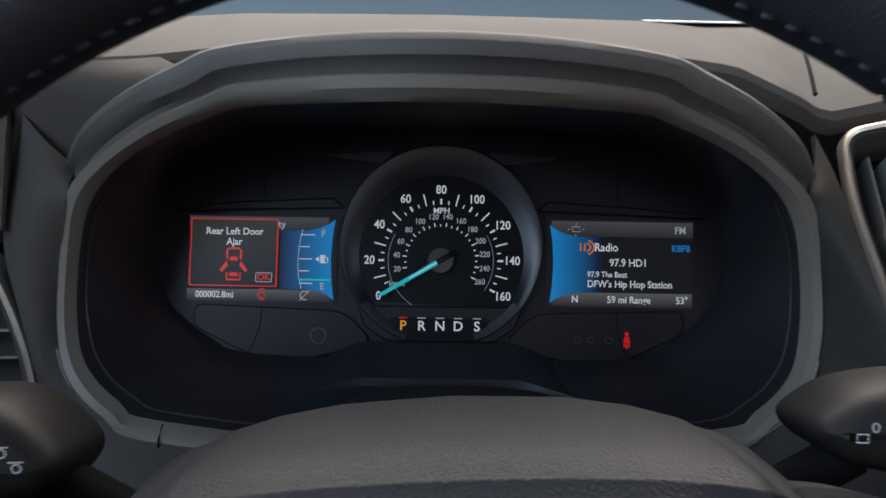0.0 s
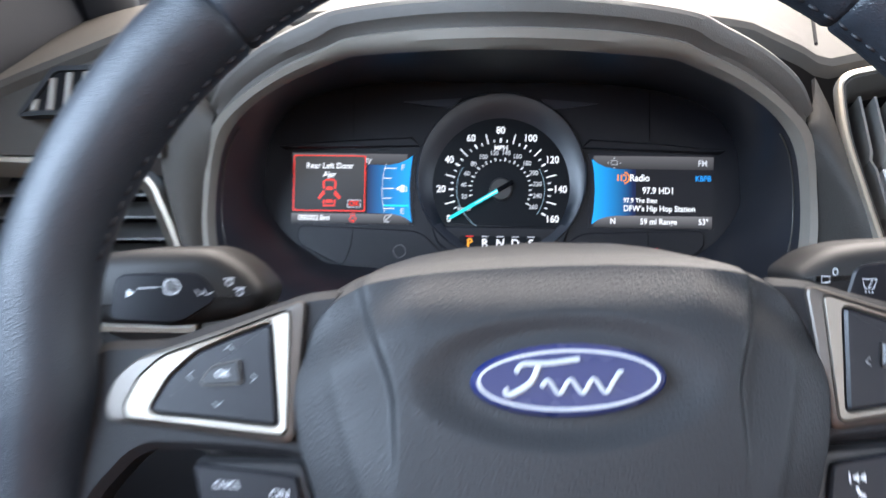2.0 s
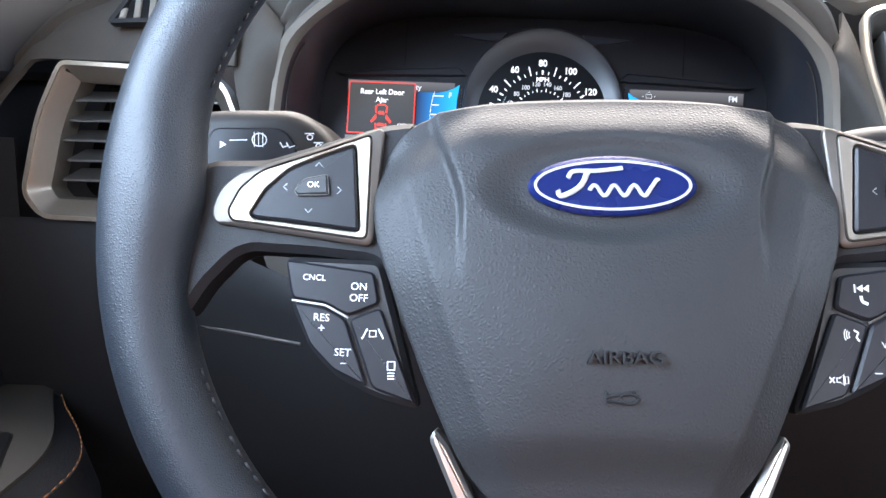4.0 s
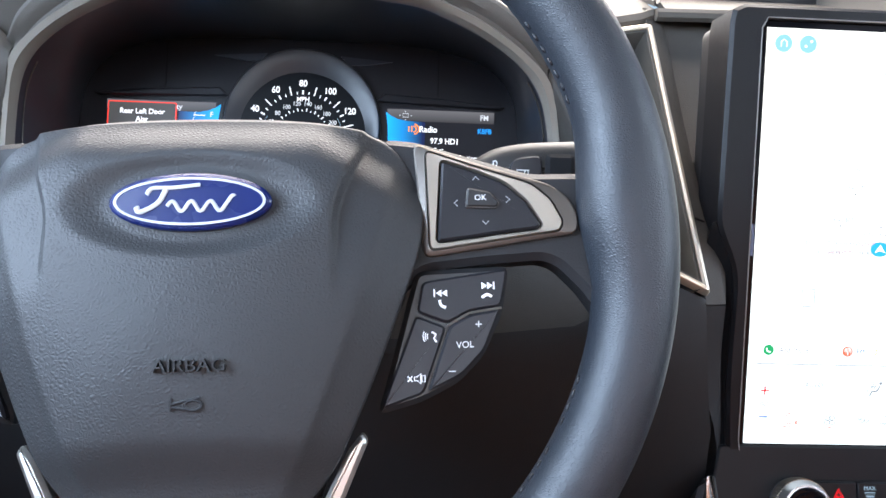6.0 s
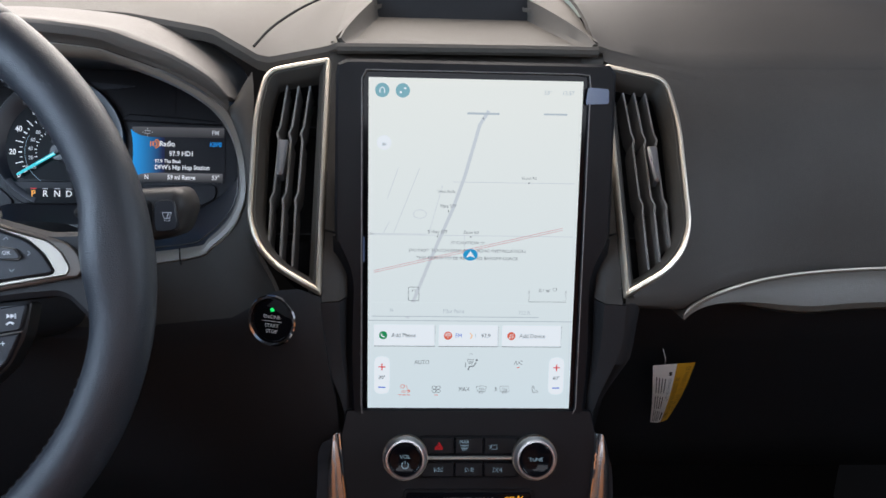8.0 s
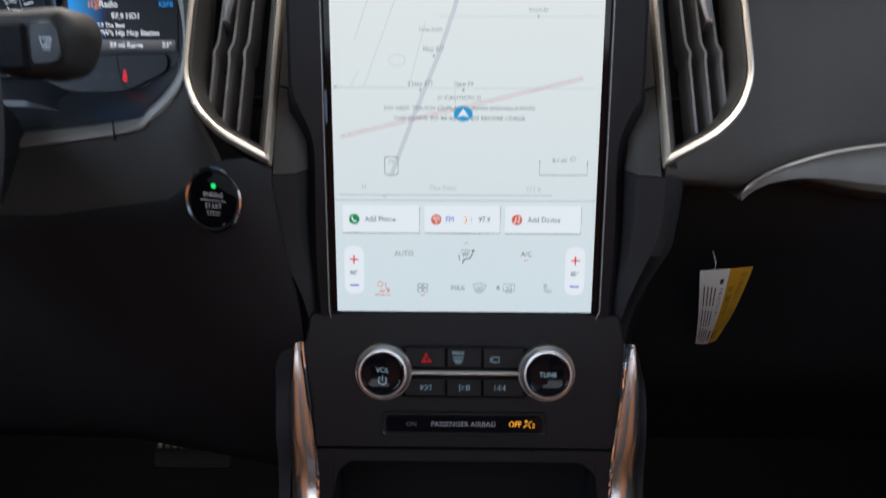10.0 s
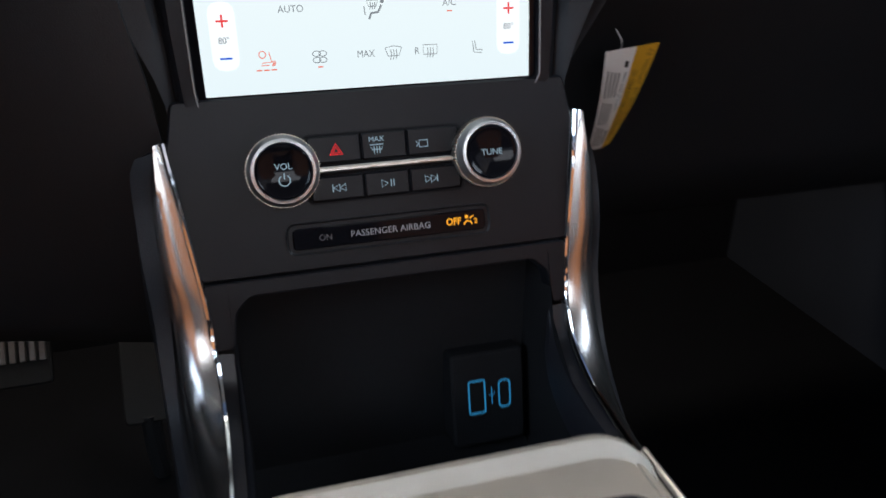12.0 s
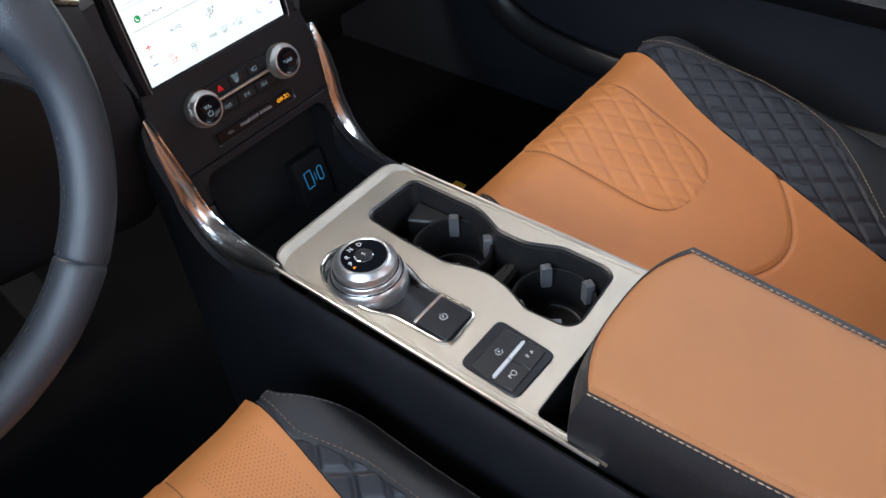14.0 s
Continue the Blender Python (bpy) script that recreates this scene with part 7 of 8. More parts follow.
PL = Matrix.Translation((XC, 0, PZ))
part("top_plate", plate_mesh(), PLATE, con, "champagne grained metal-look top plate", m=PL)
rows = []
for f, dz, dy in ((0, 0.0, 0.0), (1, 0.003, 0.006), (2, 0.006, 0.010), (3, 0.006, 0.013), (4, -0.006, 0.015)):
    rows.append([(XC - 0.092 + 0.184 * i / 40, 0.0265 + dy - corner_back(0.092 * abs(i - 20) / 20), PZ - 0.001 + dz) for i in range(41)])
part("plate_lip", shell(rows, 0.002), PLATE, con, "raised front lip of the plate")

for s in (-1, 1):
    part("plate_rim", sweep([(XC + s * 0.0895, 0.0225, PZ), (XC + s * 0.0905, -0.05, PZ), (XC + s * 0.0915, -0.15, PZ), (XC + s * 0.0925, -0.325, PZ)], 0.0016, n=8, flat=1.0), PLATE, con, "slightly raised rim of the plate")

# twin cup holder
cup = part("cup_holder", frame_prism(HOLES[0], inset(HOLES[0], 0.0025), -0.070, 0.0008, w_in=-0.001), HARD, con, "twin black cup holder", m=PL)
part("cup_wall", frame_prism(inset(HOLES[0], -0.001), inset(HOLES[0], 0.0035), -0.072, -0.004), HARD, cup)
part("cup_floor", prism(HOLES[0], -0.075, -0.070), VOID, cup)
for cx, cy, r in ((0.0430, -0.0800, 0.0400), (0.0400, -0.2020, 0.0390)):
    part("cup_well", lathe([(r + 0.0015, -0.0695), (r + 0.0015, -0.0235), (r, -0.0220), (r - 0.0015, -0.0235), (r - 0.003, -0.0660), (r - 0.008, -0.0685), (0.0001, -0.0685)], 48, cx=cx, cy=cy), VOID, cup, "round rubber-lined well")
    part("well_ring", lathe([(r - 0.0110, -0.0686), (r - 0.0104, -0.0660), (r - 0.0082, -0.0655), (r - 0.0076, -0.0686)], 48, cx=cx, cy=cy), CHROME, cup, "thin bright ring at the foot of the well")
    for a in ((34, -48, 146, 222) if cy > -0.1 else (44, -34, 146, 214)):
        c, s = math.cos(radians(a)), math.sin(radians(a))
        m = Matrix.Translation((cx + (r - 0.004) * c, cy + (r - 0.004) * s, -0.026)) @ Matrix.Rotation(radians(a + 90), 4, "Z") @ Matrix.Rotation(radians(90), 4, "X")
        part("grip_finger", prism(rounded(box_pts(-0.0052, -0.015, 0.0052, 0.010), 0.002, 3), -0.004, 0.0055, 0.0014), GRIPM, cup, "sprung grip finger", m=m)
part("cup_bridge", prism(rounded([(0.004, -0.126), (0.074, -0.130), (0.074, -0.145), (0.004, -0.150)], 0.003), -0.070, -0.036, 0.004), HARD, cup)
part("cup_prong", prism(rounded([(0.008, -0.024), (0.024, -0.018), (0.029, -0.032), (0.018, -0.042), (0.006, -0.044)], 0.003), -0.070, -0.026, 0.002), HARD, cup, "moulded corner beside the well")
part("cup_ledge", prism(rounded([(0.050, -0.014), (0.081, -0.004), (0.0815, -0.054), (0.072, -0.046), (0.060, -0.036)], 0.003), -0.070, -0.026, 0.002), HARD, cup, "moulded ledge beside the well")

# rotary gear selector with the parking brake behind it
sel_loops = ((HOLES[1], -0.010), (HOLES[1], 0.0012), (inset(HOLES[1], 0.0007), 0.0026), (inset(HOLES[1], 0.0019), 0.0031), (inset(HOLES[1], 0.0031), 0.0022), (inset(HOLES[1], 0.0038), 0.0002), (inset(HOLES[1], 0.0038), -0.010))
sel = part("selector_bezel", grid([[(x, y, w) for x, y in loop] for loop, w in sel_loops], closed=True), BEZELM, con, "polished chrome selector bezel", m=PL)
part("selector_well", prism(inset(HOLES[1], 0.002), -0.018, -0.012), HARD, sel)
part("selector_ramp", shell([[(-0.0755, -0.080, -0.010), (-0.034, -0.080, -0.010)], [(-0.0755, -0.100, -0.009), (-0.034, -0.100, -0.009)], [(-0.0755, -0.122, -0.006), (-0.034, -0.122, -0.006)], [(-0.0755, -0.127, -0.002), (-0.034, -0.127, -0.002)]], 0.002), PANEL, sel)
dial = part("gear_dial", lathe([(0.0372, -0.012), (0.0370, -0.002), (0.0364, 0.0020), (0.0352, 0.0060), (0.0338, 0.0090), (0.0324, 0.0104), (0.0316, 0.0112), (0.0312, 0.0150), (0.0303, 0.0164), (0.0292, 0.0170), (0.0286, 0.0180), (0.0282, 0.0236), (0.0272, 0.0252), (0.0256, 0.0264), (0.0240, 0.0290), (0.0226, 0.0298), (0.0212, 0.0296), (0.0206, 0.0288), (0.0001, 0.0286)], 72), ALU, sel, "stepped aluminium rotary gear dial", m=at(-0.0540, -0.0560) @ Matrix.Diagonal((1.04, 1.04, 1.0, 1.0)))
bm = bmesh.new()
for i in range(96):
    a = 2 * math.pi * i / 96
    prism([(0.0281 * math.cos(a - 0.016), 0.0281 * math.sin(a - 0.016)), (0.0288 * math.cos(a), 0.0288 * math.sin(a)), (0.0281 * math.cos(a + 0.016), 0.0281 * math.sin(a + 0.016))], 0.0186, 0.0232, bm=bm)
part("dial_knurl", bm, ALU, dial, "fine knurled band")
part("dial_groove", lathe([(0.0328, 0.0094), (0.0334, 0.0102), (0.0322, 0.0108)], 64), VOID, dial)
part("dial_groove", lathe([(0.0296, 0.0163), (0.0301, 0.0169), (0.0290, 0.0174)], 64), VOID, dial)
part("dial_cap", lathe([(0.0208, 0.0280), (0.0205, 0.0292), (0.0001, 0.0294)], 56), GLOSS, dial, "gloss black dial cap")
part("dial_button", lathe([(0.0076, 0.0290), (0.0076, 0.0304), (0.0068, 0.0310), (0.0001, 0.0307)], 32), PANEL, dial, "centre sport button")
part("button_ring", lathe([(0.0086, 0.0290), (0.0086, 0.0298), (0.0080, 0.0300), (0.0078, 0.0290)], 40), CHROME, dial, "thin bright ring")
words("dial_text", "S", 0.0038, at(0, 0, 0.0313), PRINT, dial)
for ch, a in (("P", 172), ("R", 137), ("N", 98), ("D", 58)):
    words("dial_text", ch, 0.0048, at(0.0146 * math.cos(radians(a)), 0.0146 * math.sin(radians(a)), 0.0297), PRINT, dial, squeeze=0.9)
part("dial_lamp", sheet(bmesh.new(), box_pts(-0.0172, -0.0046, -0.0146, -0.0028), 0.0297), LIT_ORANGE, dial, "small orange lamp")
brk = part("parking_brake", prism(rounded(box_pts(-0.0735, -0.1640, -0.0348, -0.1290), 0.002, 3), -0.012, 0.0035, 0.001), PANEL, sel, "grey parking brake switch")
part("brake_edge", prism(rounded(box_pts(-0.0735, -0.1300, -0.0348, -0.1270), 0.001, 2), -0.006, 0.0046, 0.0008), SATIN, brk, "silver front edge")
words("brake_text", "P", 0.0030, at(-0.0540, -0.1460, 0.0039), PRINT, brk)
part("brake_ring", stroke(bmesh.new(), ellipse(-0.0540, -0.1460, 0.0034, 0.0034, 20), 0.0004, 0.0039, closed=True), PRINT, brk)

pack = part("switch_pack", prism(HOLES[2], -0.010, 0.0018, 0.001), PANEL, con, "black switch pack", m=PL)
for poly in ([(-0.0330, -0.1965), (-0.0332, -0.2163), (-0.0842, -0.2163), (-0.0830, -0.1965)], [(-0.0335, -0.2205), (-0.0340, -0.2395), (-0.0582, -0.2395), (-0.0582, -0.2205)], [(-0.0588, -0.2205), (-0.0588, -0.2395), (-0.0838, -0.2390), (-0.0842, -0.2205)]):
    part("pack_button", prism(rounded(poly, 0.0018), 0.0, 0.0030, 0.0006), HARD, pack, "black push button")
for poly in ([(-0.0582, -0.2203), (-0.0582, -0.2165), (-0.0375, -0.2165), (-0.0350, -0.2184), (-0.0375, -0.2203)], [(-0.0588, -0.2203), (-0.0588, -0.2165), (-0.0800, -0.2165), (-0.0825, -0.2184), (-0.0800, -0.2203)]):
    part("pack_bar", prism(poly, 0.0, 0.0036, 0.0005), SILVERP, pack, "silver dividing bar")
words("pack_text", "A", 0.0030, at(-0.0580, -0.2075, 0.0040), PRINT, pack)
part("pack_mark", stroke(bmesh.new(), ellipse(-0.0580, -0.2075, 0.0032, 0.0032, 18, 0.6, 6.0), 0.0004, 0.0040), PRINT, pack)
words("pack_text", "P", 0.0036, at(-0.0480, -0.2298, 0.0040), PRINT, pack)
words("pack_text", "P", 0.0036, at(-0.0735, -0.2298, 0.0040), PRINT, pack)
bm = bmesh.new()
stroke(bm, ellipse(-0.0690, -0.2298, 0.0024, 0.0024, 16), 0.0005, 0.0040, closed=True)
stroke(bm, [(-0.0440, -0.2318), (-0.0424, -0.2285), (-0.0416, -0.2312)], 0.0006, 0.0040)
tagged(part("pack_mark", bm, PRINT, pack), kind="stuff")
part("rear_slot", prism(HOLES[3], -0.080, -0.075), VOID, con, "dark gap before the armrest", m=PL)
part("slot_wall", frame_prism(inset(HOLES[3], -0.0005), inset(HOLES[3], 0.0010), -0.078, -0.001), VOID, con, m=PL)

# ---- armrest ----
arm = thing("armrest", "tan leather console armrest with black stitched sides", "armrest")
AX0, AX1, AZ = 0.2985, 0.4665, 0.424


def arm_front(x):
    f = (x - AX0) / (AX1 - AX0)
    return -0.283 - 0.021 * abs(2 * f - 1.0) ** 2.7


def arm_ring(inset_by, z, back=-0.62, right=None):
    """The armrest's outline moved inwards; right: another inset along the side towards the passenger."""
    pts = []
    if right is None:
        right = max(-0.0155, inset_by * 4.6) if inset_by < 0 else inset_by
    for i in range(25):
        x = AX0 + inset_by + (AX1 - AX0 - inset_by - right) * i / 24
        pts.append((x, arm_front(AX0 + (AX1 - AX0) * i / 24) - inset_by, z))
    pts.append((AX1 - 0.030 - right, back, z))
    pts.append((AX0 + 0.010 + inset_by, back, z))
    return pts


rows = [arm_ring(0.010, 0.316), arm_ring(-0.002, 0.330), arm_ring(-0.0075, 0.365), arm_ring(-0.0070, 0.395), arm_ring(-0.0045, 0.4080), arm_ring(-0.0020, 0.4160, right=-0.0135), arm_ring(-0.0008, 0.4205, right=-0.0095), arm_ring(0.0004, 0.4225, right=0.0004)]
bm = grid(rows, closed=True)
part("side_band", bm, BLACKHIDE, arm, "black leather side band")
rows = [arm_ring(0.0004, 0.4200), arm_ring(0.0016, 0.4240), arm_ring(0.0050, 0.4265), arm_ring(0.014, 0.4280), arm_ring(0.040, AZ + 0.0045)]
bm = grid(rows, closed=True)
bm.verts.ensure_lookup_table()
bm.faces.new(bm.verts[-27:])
part("top_cushion", bm, TANARM, arm, "tan leather top cushion", sharp=1.2)
for z, d, right, mat in ((0.4262, 0.0038, 0.0038, THREAD_ORANGE), (0.4222, -0.0009, -0.0030, THREAD_TAN)):
    r = arm_ring(d, z, right=right)
    for path in ([r[26], r[0]], [r[24], r[25]]):
        part("stitching", stitches(path, 0.0036, 0.0016, 0.00055), mat, arm, "row of fine stitches", sharp=9)
r = arm_ring(0.0006, 0.4222)
part("piping", sweep([r[26]] + r[:25] + [r[25]], 0.0010, n=6), BLACKHIDE, arm)

# ---- seats ----
SEAT_HW, SEAT_OUT = 0.178, 0.243


def seat_base(x, y, flat=0):
    """Height of the seat cushion's skin over its own origin, without quilting."""
    z = 0.320 + 0.34 * (y + 0.05)
    d = max(0.0, y + 0.080)
    z -= 9.0 * d * d
    e = smooth(seat_edge(y, flat) - 0.040, 0.225, abs(x))
    z += (0.014 + (0.026 if flat else 0.075) * smooth(-0.08, -0.40, y)) * e * (0.12 if flat and x * flat > 0 else 1.0)
    edge = max(0.0, abs(x) - (0.222 if flat else 0.205))
    z -= 22.0 * edge * edge
    z += 0.006 * math.cos(min(1.5, abs(x) / 0.12)) * smooth(-0.02, -0.10, y)
    return z


DRIVER_EDGE = [(-0.46, 0.075), (-0.35, 0.095), (-0.29, 0.126), (-0.23, 0.151), (-0.16, 0.168), (-0.10, 0.177), (-0.05, 0.182), (0.1, 0.184)]
PASSENGER_EDGE = [(-0.46, 0.078), (-0.365, 0.091), (-0.277, 0.105), (-0.20, 0.118), (-0.16, 0.129), (-0.12, 0.146), (-0.095, 0.158), (-0.05, 0.173), (0.1, 0.178)]
PASSENGER_SPLIT = [(-0.54, 0.085), (-0.46, 0.104), (-0.409, 0.126), (-0.36, 0.168), (-0.316, 0.200), (-0.26, 0.218), (-0.207, 0.223), (-0.11, 0.208), (-0.045, 0.183)]
PASSENGER_OUT = [(-0.54, 0.20), (-0.46, 0.218), (-0.385, 0.234), (-0.30, 0.248), (-0.2377, 0.254), (-0.115, 0.250), (-0.065, 0.215), (-0.045, 0.197)]


def seat_edge(y, flat=0):
    """Half the width of the tan middle at the depth y."""
    return lerp_table(PASSENGER_EDGE if flat else DRIVER_EDGE, y)[0]


def seat(name, cx, label, flat=0):
    ob = thing(name, label, "car seat", m=Matrix.Translation((cx, 0, 0)), group="front seats")
    ys = [-0.028 - 0.512 * i / 170 for i in range(171)]

    def insert_half(y):
        if y < -0.222:
            return 0.0
        return (0.089 - 0.018 * smooth(-0.03, -0.2, y)) * (1 - (1 - max(0.0, min(1.0, (y + 0.222) / 0.058))) ** 2.6) ** 0.385

    rows = []
    for y in ys:
        hw = seat_edge(y, flat)
        row = []
        for i in range(121):
            wide = 0.226 - 0.034 * smooth(-0.13, -0.045, y)
            lo, hi = (-wide if flat < 0 else -hw), (wide if flat > 0 else hw)
            x = lo + (hi - lo) * i / 120
            z = seat_base(x, y, flat)
            ih = insert_half(y)
            d = abs(abs(x) - ih) if ih > 0.0 else abs(y + 0.222) + abs(x)
            z -= 0.0026 * math.exp(-(d / 0.0030) ** 2) if y > -0.225 else 0.0
            arc = abs(y + 0.338 - 4.8 * x * x) if abs(x) < 0.125 else 1
            z -= 0.0030 * math.exp(-(arc / 0.0030) ** 2)
            if ih > 0 and abs(x) < ih:
                u, v = (x / 0.036 + y / 0.050), (x / 0.036 - y / 0.050)
                q = min(abs(u - round(u)), abs(v - round(v)))
                z += 0.0024 * (1 - math.exp(-(q / 0.09) ** 2)) - 0.0008
            row.append((x, y, z))
        rows.append(row)
    seam_y = [-0.032 - 0.190 * (1 - (1 - i / 90) ** 3.0) for i in range(91)]
    half = [(insert_half(y), y) for y in seam_y]
    path = [(-x, y) for x, y in half] + [(x, y) for x, y in half[::-1]]
    part("insert_seam", sweep([(x, y, seat_base(x, y, flat) - 0.0010) for x, y in path], 0.0006, n=6), SEAMT, ob, "dark seam round the quilted insert")
    arc = [(-0.122 + 0.244 * i / 40) for i in range(41)]
    part("arc_seam", sweep([(x, -0.338 + 4.8 * x * x, seat_base(x, -0.338 + 4.8 * x * x, flat) - 0.0012) for x in arc], 0.0006, n=6), SEAMT, ob, "dark curved seam across the cushion")
    bm = shell(rows, 0.006)
    part("seat_cushion", bm, TAN, ob, "tan leather cushion with a quilted insert", sharp=1.5)
    rows = []
    for k in range(9):
        f = k / 8
        row = []
        for i in range(41):
            x = (-0.215 if flat else -0.176) + (0.391 if flat else 0.352) * i / 40
            y0 = -0.0275 - 0.02 * (abs(x) / 0.215) ** 4
            z0 = seat_base(x * 0.83, -0.028)
            row.append((x * (1 - 0.05 * f), y0 + 0.012 * math.sin(math.pi * min(1, f * 1.2)) - 0.03 * f * f, z0 - (z0 - 0.12) * f))
        rows.append(row)
    part("front_roll", shell(rows, 0.005), TAN, ob, "tan leather front roll")
    for s in (-1, 1):
        rows_q, rows_b, seam, outer_seam = [], [], [], []
        for y in [-0.045 - 0.495 * i / 150 for i in range(151)]:
            hw = (0.2266 - 0.034 * smooth(-0.13, -0.045, y) if s == flat else seat_edge(y, flat) + 0.0006)
            split = (0.230 if flat and s != flat else 0.198) - 0.026 * smooth(-0.17, -0.045, y)
            if flat and s != flat:
                (split,) = lerp_table(PASSENGER_SPLIT, y)
            split = max(hw + 0.002, split)
            rq = []
            for i in range(41):
                x = hw + (split - hw) * i / 40
                u, v = ((x - 0.04) / 0.033 + y / 0.043), ((x - 0.04) / 0.033 - y / 0.043)
                q = min(abs(u - round(u)), abs(v - round(v)))
                rq.append((s * x, y, seat_base(s * x, y, flat) + 0.0038 * (1 - math.exp(-(q / 0.085) ** 2)) - 0.0015))
            rows_q.append(rq)
            out_x = SEAT_OUT + (0.020 if flat and s != flat else 0.0) - 0.045 * smooth(-0.13, -0.045, y)
            if flat and s != flat:
                (out_x,) = lerp_table(PASSENGER_OUT, y)
            rows_b.append([(s * (split + (out_x - split) * i / 10), y, seat_base(s * (split + (out_x - split) * i / 10), y, flat) + 0.0022 * math.sin(math.pi * i / 10) ** 0.6) for i in range(11)] + [(s * (out_x + 0.003), y, seat_base(s * out_x, y, flat) - 0.012), (s * (out_x - 0.004), y, 0.16)])
            seam.append((s * (split + 0.004), y, seat_base(s * (split + 0.004), y, flat) + (0.0062 if flat else 0.0034)))
            outer_seam.append((s * (out_x - 0.003), y, seat_base(s * (out_x - 0.003), y, flat) + 0.0016))
        part("side_bolster", shell(rows_q, 0.005), QUILT, ob, "black diamond-quilted bolster", sharp=1.5)
        part("bolster_border", shell(rows_b, 0.004), BLACKHIDE, ob, "smooth black leather border", sharp=1.5)
        part("stitching", stitches(seam, 0.0038, 0.0018, 0.0005), THREAD_TAN if flat else THREAD_RUST, ob, "row of tan stitches", sharp=9)
        part("stitching", stitches(outer_seam, 0.0038, 0.0024, 0.0004), THREAD_GREY, ob, "fine grey edge stitches", sharp=9)
    part("seat_base", prism(rounded(box_pts(-0.19, -0.53, 0.19, -0.09), 0.03), 0.0, 0.13, 0.01), HARD, ob)
    rows = []
    for k in range(13):
        f = k / 12
        y, z = -0.56 - 0.20 * f, 0.26 + 0.52 * f
        w = 0.24 - 0.06 * f * f
        rows.append([(x * w, y + 0.05 * abs(x) ** 3, z) for x in [-1 + i / 10 for i in range(21)]])
    part("backrest", shell(rows, 0.09), TAN, ob)
    return ob


seat("driver_seat", 0.0075, "tan leather driver's seat with black quilted bolsters")
seat("passenger_seat", 0.727, "tan leather passenger seat with black quilted bolsters", -1)
# perforations of the tan leather, as rows of small dimples
for cx, side in ((0.0075, 1), (0.727, -1)):
    bm = bmesh.new()
    for i in range(34):
        for j in range(24):
            x, y = side * (0.105 + 0.0030 * j), -0.060 - 0.0042 * i - (0.0021 if j % 2 else 0)
            if abs(x) > (0.215 if cx > 0.3 else seat_edge(y) - 0.012):
                continue
            z = seat_base(x, y, -1 if cx > 0.3 else 0) + 0.0003
            sheet(bm, [(x + 0.0005 * math.cos(k * 1.0472), y + 0.0005 * math.sin(k * 1.0472)) for k in range(6)], z)
    ob = part("perforation", bm, INK, bpy.data.objects["driver_seat" if cx < 0.3 else "passenger_seat"], "fine perforations in the tan leather")
    tagged(ob, kind="stuff")

# ---- airbag notice tag hanging under the glovebox ----
TAG = Matrix.Translation((0.60, 0.285, 0.49))
tag = thing("warning_tag", "white and yellow airbag notice tag hanging below the glovebox", "tag", m=TAG)
TAG_H = 0.110
TAG_TL, TAG_TR, TAG_BL, TAG_BR = [Vector(p) - TAG.to_translation() for p in ((0.581, 0.284, 0.4908), (0.6223, 0.281, 0.4959), (0.6085, 0.352, 0.3924), (0.6246, 0.345, 0.3991))]
TAG_N = (TAG_BL - TAG_TL).cross(TAG_TR - TAG_TL).normalized()


def tag_point(u, v, lift=0.0):
    """A point of the card: u across from 0 to 1, v down from 0 to 1; the card hangs askew and is slightly bent."""
    p = TAG_TL.lerp(TAG_TR, u).lerp(TAG_BL.lerp(TAG_BR, u), v)
    return p + TAG_N * (lift + 0.004 * math.sin(math.pi * v) + 0.002 * math.sin(math.pi * u) * v)


def tag_strip(u0, u1, v0, v1, lift=0.0, nu=4, nv=12):
    return [[tuple(tag_point(u0 + (u1 - u0) * i / nu, v0 + (v1 - v0) * k / nv, lift)) for i in range(nu + 1)] for k in range(nv + 1)]


part("white_half", shell(tag_strip(0.0, 0.575, 0, 1), 0.0003), PAPER, tag, "white half of the card")
part("yellow_half", shell(tag_strip(0.575, 1.0, 0, 1), 0.0003), YELLOW, tag, "yellow half of the card")
for k, u in enumerate((0.09, 0.17, 0.25, 0.33)):
    for v0 in (0.16, 0.44, 0.71):
        part("text_bar", grid(tag_strip(u, u + 0.025, v0 + 0.01 * k, v0 + 0.24, 0.0004, 1, 5)), INK, tag)
part("text_bar", grid(tag_strip(0.44, 0.49, 0.76, 0.93, 0.0004, 1, 5)), INK, tag)
part("warning_mark", grid(tag_strip(0.42, 0.49, 0.10, 0.15, 0.0004, 1, 2)), INK, tag)
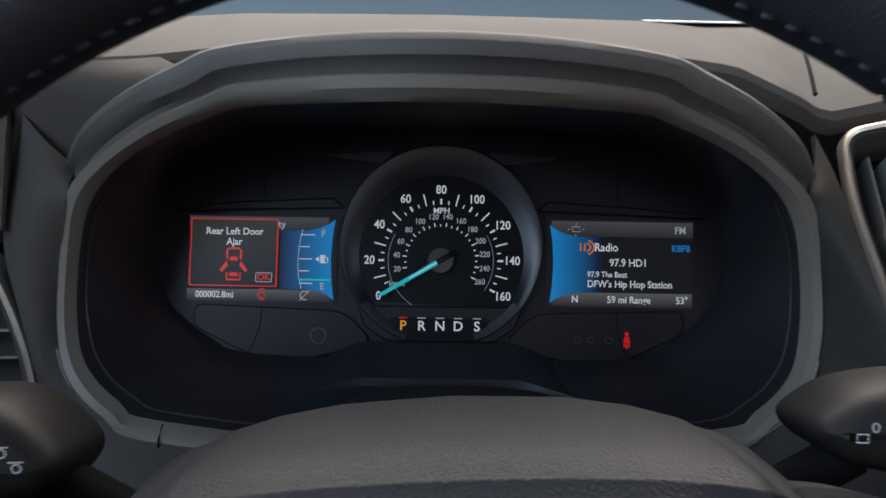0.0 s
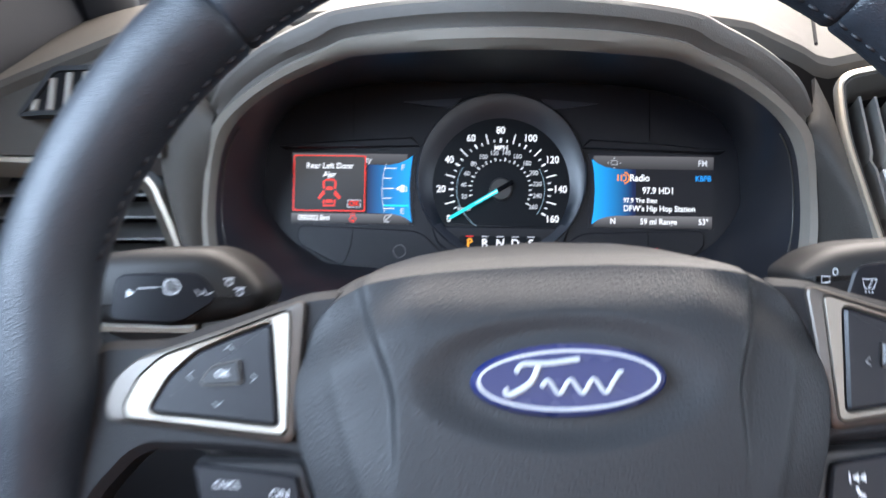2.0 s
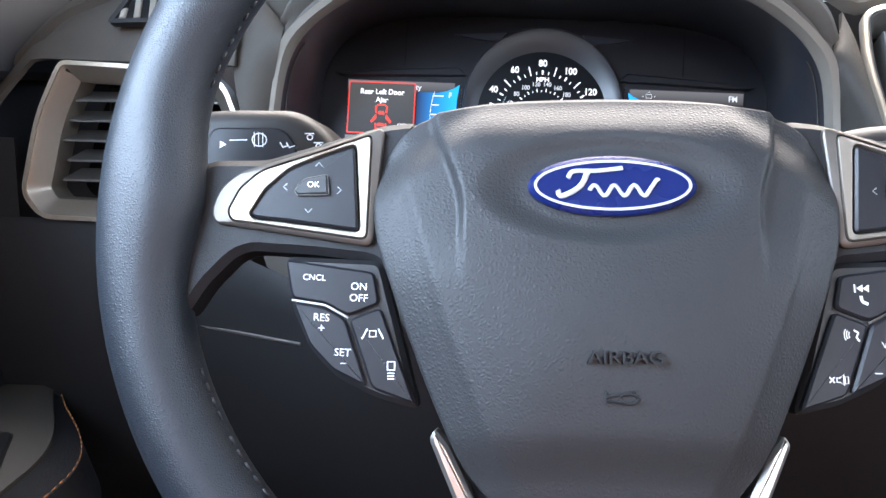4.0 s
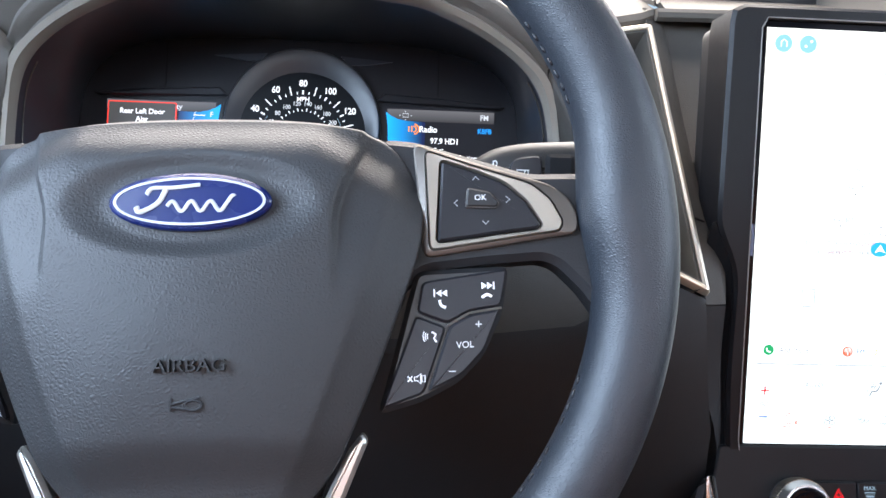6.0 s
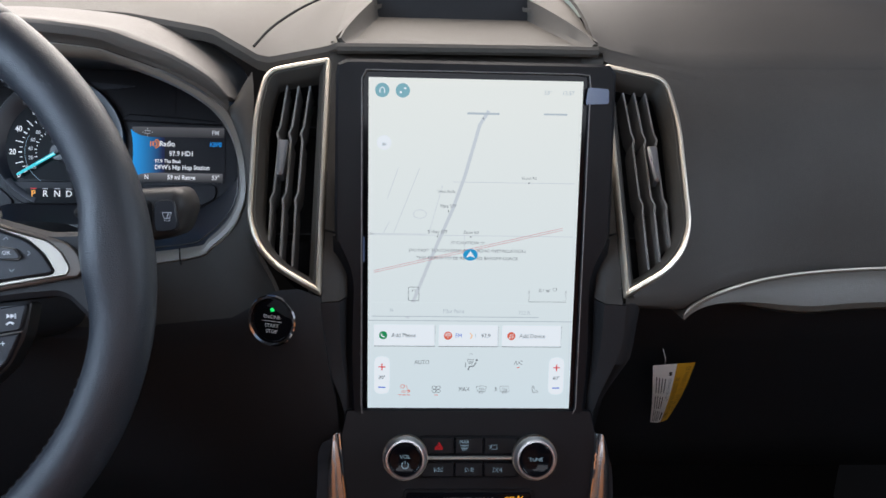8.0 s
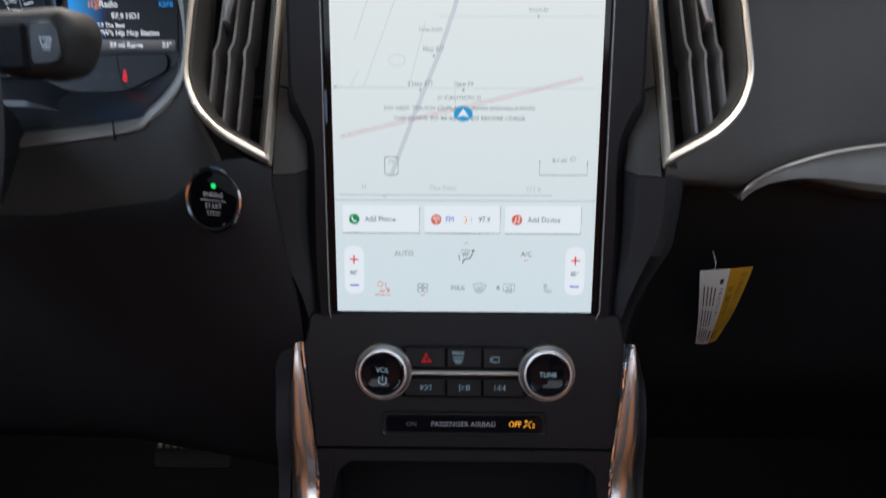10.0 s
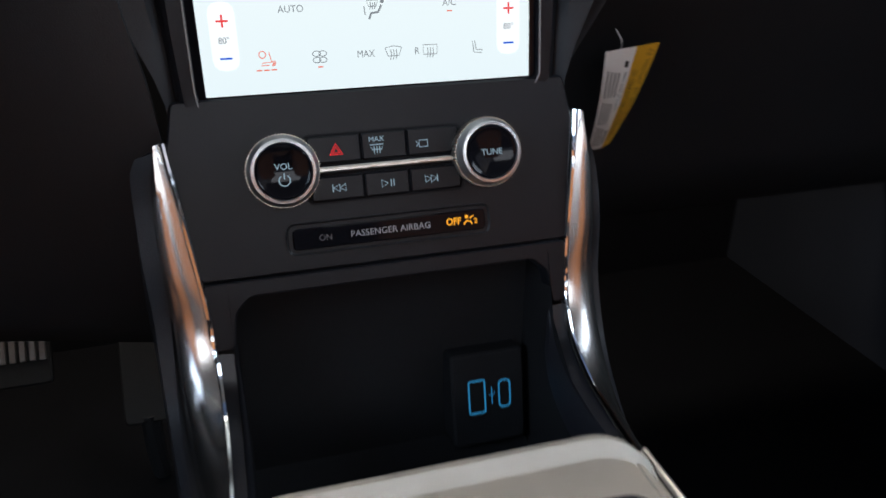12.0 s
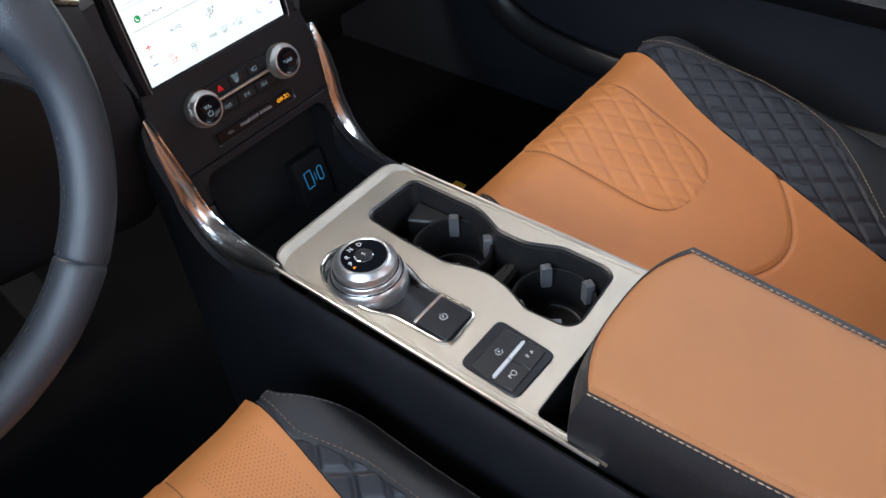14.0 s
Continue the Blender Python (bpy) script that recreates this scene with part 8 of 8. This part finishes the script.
for u, v0, body in ((0.865, 0.05, "CE VEHICULE EST DOTE DE SACS"), (0.665, 0.20, "DE CONCEPTION PERFECTIONNEE"), (0.465, 0.20, "MEME AVEC DES SACS")):
    # each letter sits on the bent card
    v = v0
    for ch in body:
        if ch != " " and v < 0.95:
            p, du, dv = tag_point(u, v, 0.0006), tag_point(u + 0.01, v, 0.0006), tag_point(u, v + 0.01, 0.0006)
            words("tag_letter", ch, 0.0040 if u > 0.5 else 0.0026, plane_frame(p, dv - p, du - p), INK, tag, squeeze=0.85)
        v += (0.0030 if ch != " " else 0.0020) * (1.0 if u > 0.5 else 0.75) / TAG_H
part("cord", sweep([tuple(tag_point(0.28, 0.03)), tuple(tag_point(0.28, 0.0) + Vector((0.0005, 0.001, 0.006))), tuple(tag_point(0.28, 0.0) + Vector((0.001, 0.012, 0.012)))], 0.0005, n=6), PAPER, tag, "thin white cord")
fl = Matrix.Translation((0.817, 0.229, 0.001))
tagged(part("floor_label", prism(rounded(box_pts(-0.02, -0.012, 0.02, 0.012), 0.002), 0.0, 0.0008), YELLOW, None, "small yellow label lying on the carpet", m=fl), "", "label")

# ---- pedals ----
PED = plane_frame((0.064, 0.495, 0.182), (1, 0, 0), (0, 0.55, 0.83))
ped = thing("brake_pedal", "black rubber brake pedal with grey ribs", "pedal", m=PED)
part("pedal_pad", prism(rounded(box_pts(-0.047, -0.030, 0.047, 0.026), 0.006), -0.008, 0.0, 0.002), RUBBER, ped)
for k in range(10):
    part("pedal_rib", prism(rounded(box_pts(-0.0435 + 0.0090 * k, -0.006, -0.0375 + 0.0090 * k, 0.020), 0.001, 2), 0.0, 0.002, 0.0006), BRONZE, ped, "raised grey rib")
part("pedal_arm", sweep([(0.0, 0.02, -0.006), (0.0, 0.10, -0.03), (0.0, 0.22, -0.06), (0.0, 0.30, -0.20)], 0.008, n=8), HARD, ped)
ACC = plane_frame((0.19, 0.53, 0.15), (1, 0, 0), (0, 0.6, 0.8))
acc = thing("accelerator_pedal", "tall black accelerator pedal", "pedal", m=ACC)
part("pedal_pad", prism(rounded(box_pts(-0.025, -0.08, 0.025, 0.07), 0.008), -0.008, 0.0, 0.002), RUBBER, acc)
part("pedal_arm", sweep([(0.0, 0.05, -0.006), (0.0, 0.14, -0.03)], 0.008, n=8), HARD, acc)
part("pedal_foot", sweep([(0.0, -0.07, -0.006), (0.0, -0.11, -0.030), (0.0, -0.135, -0.060)], 0.010, n=8), HARD, acc)
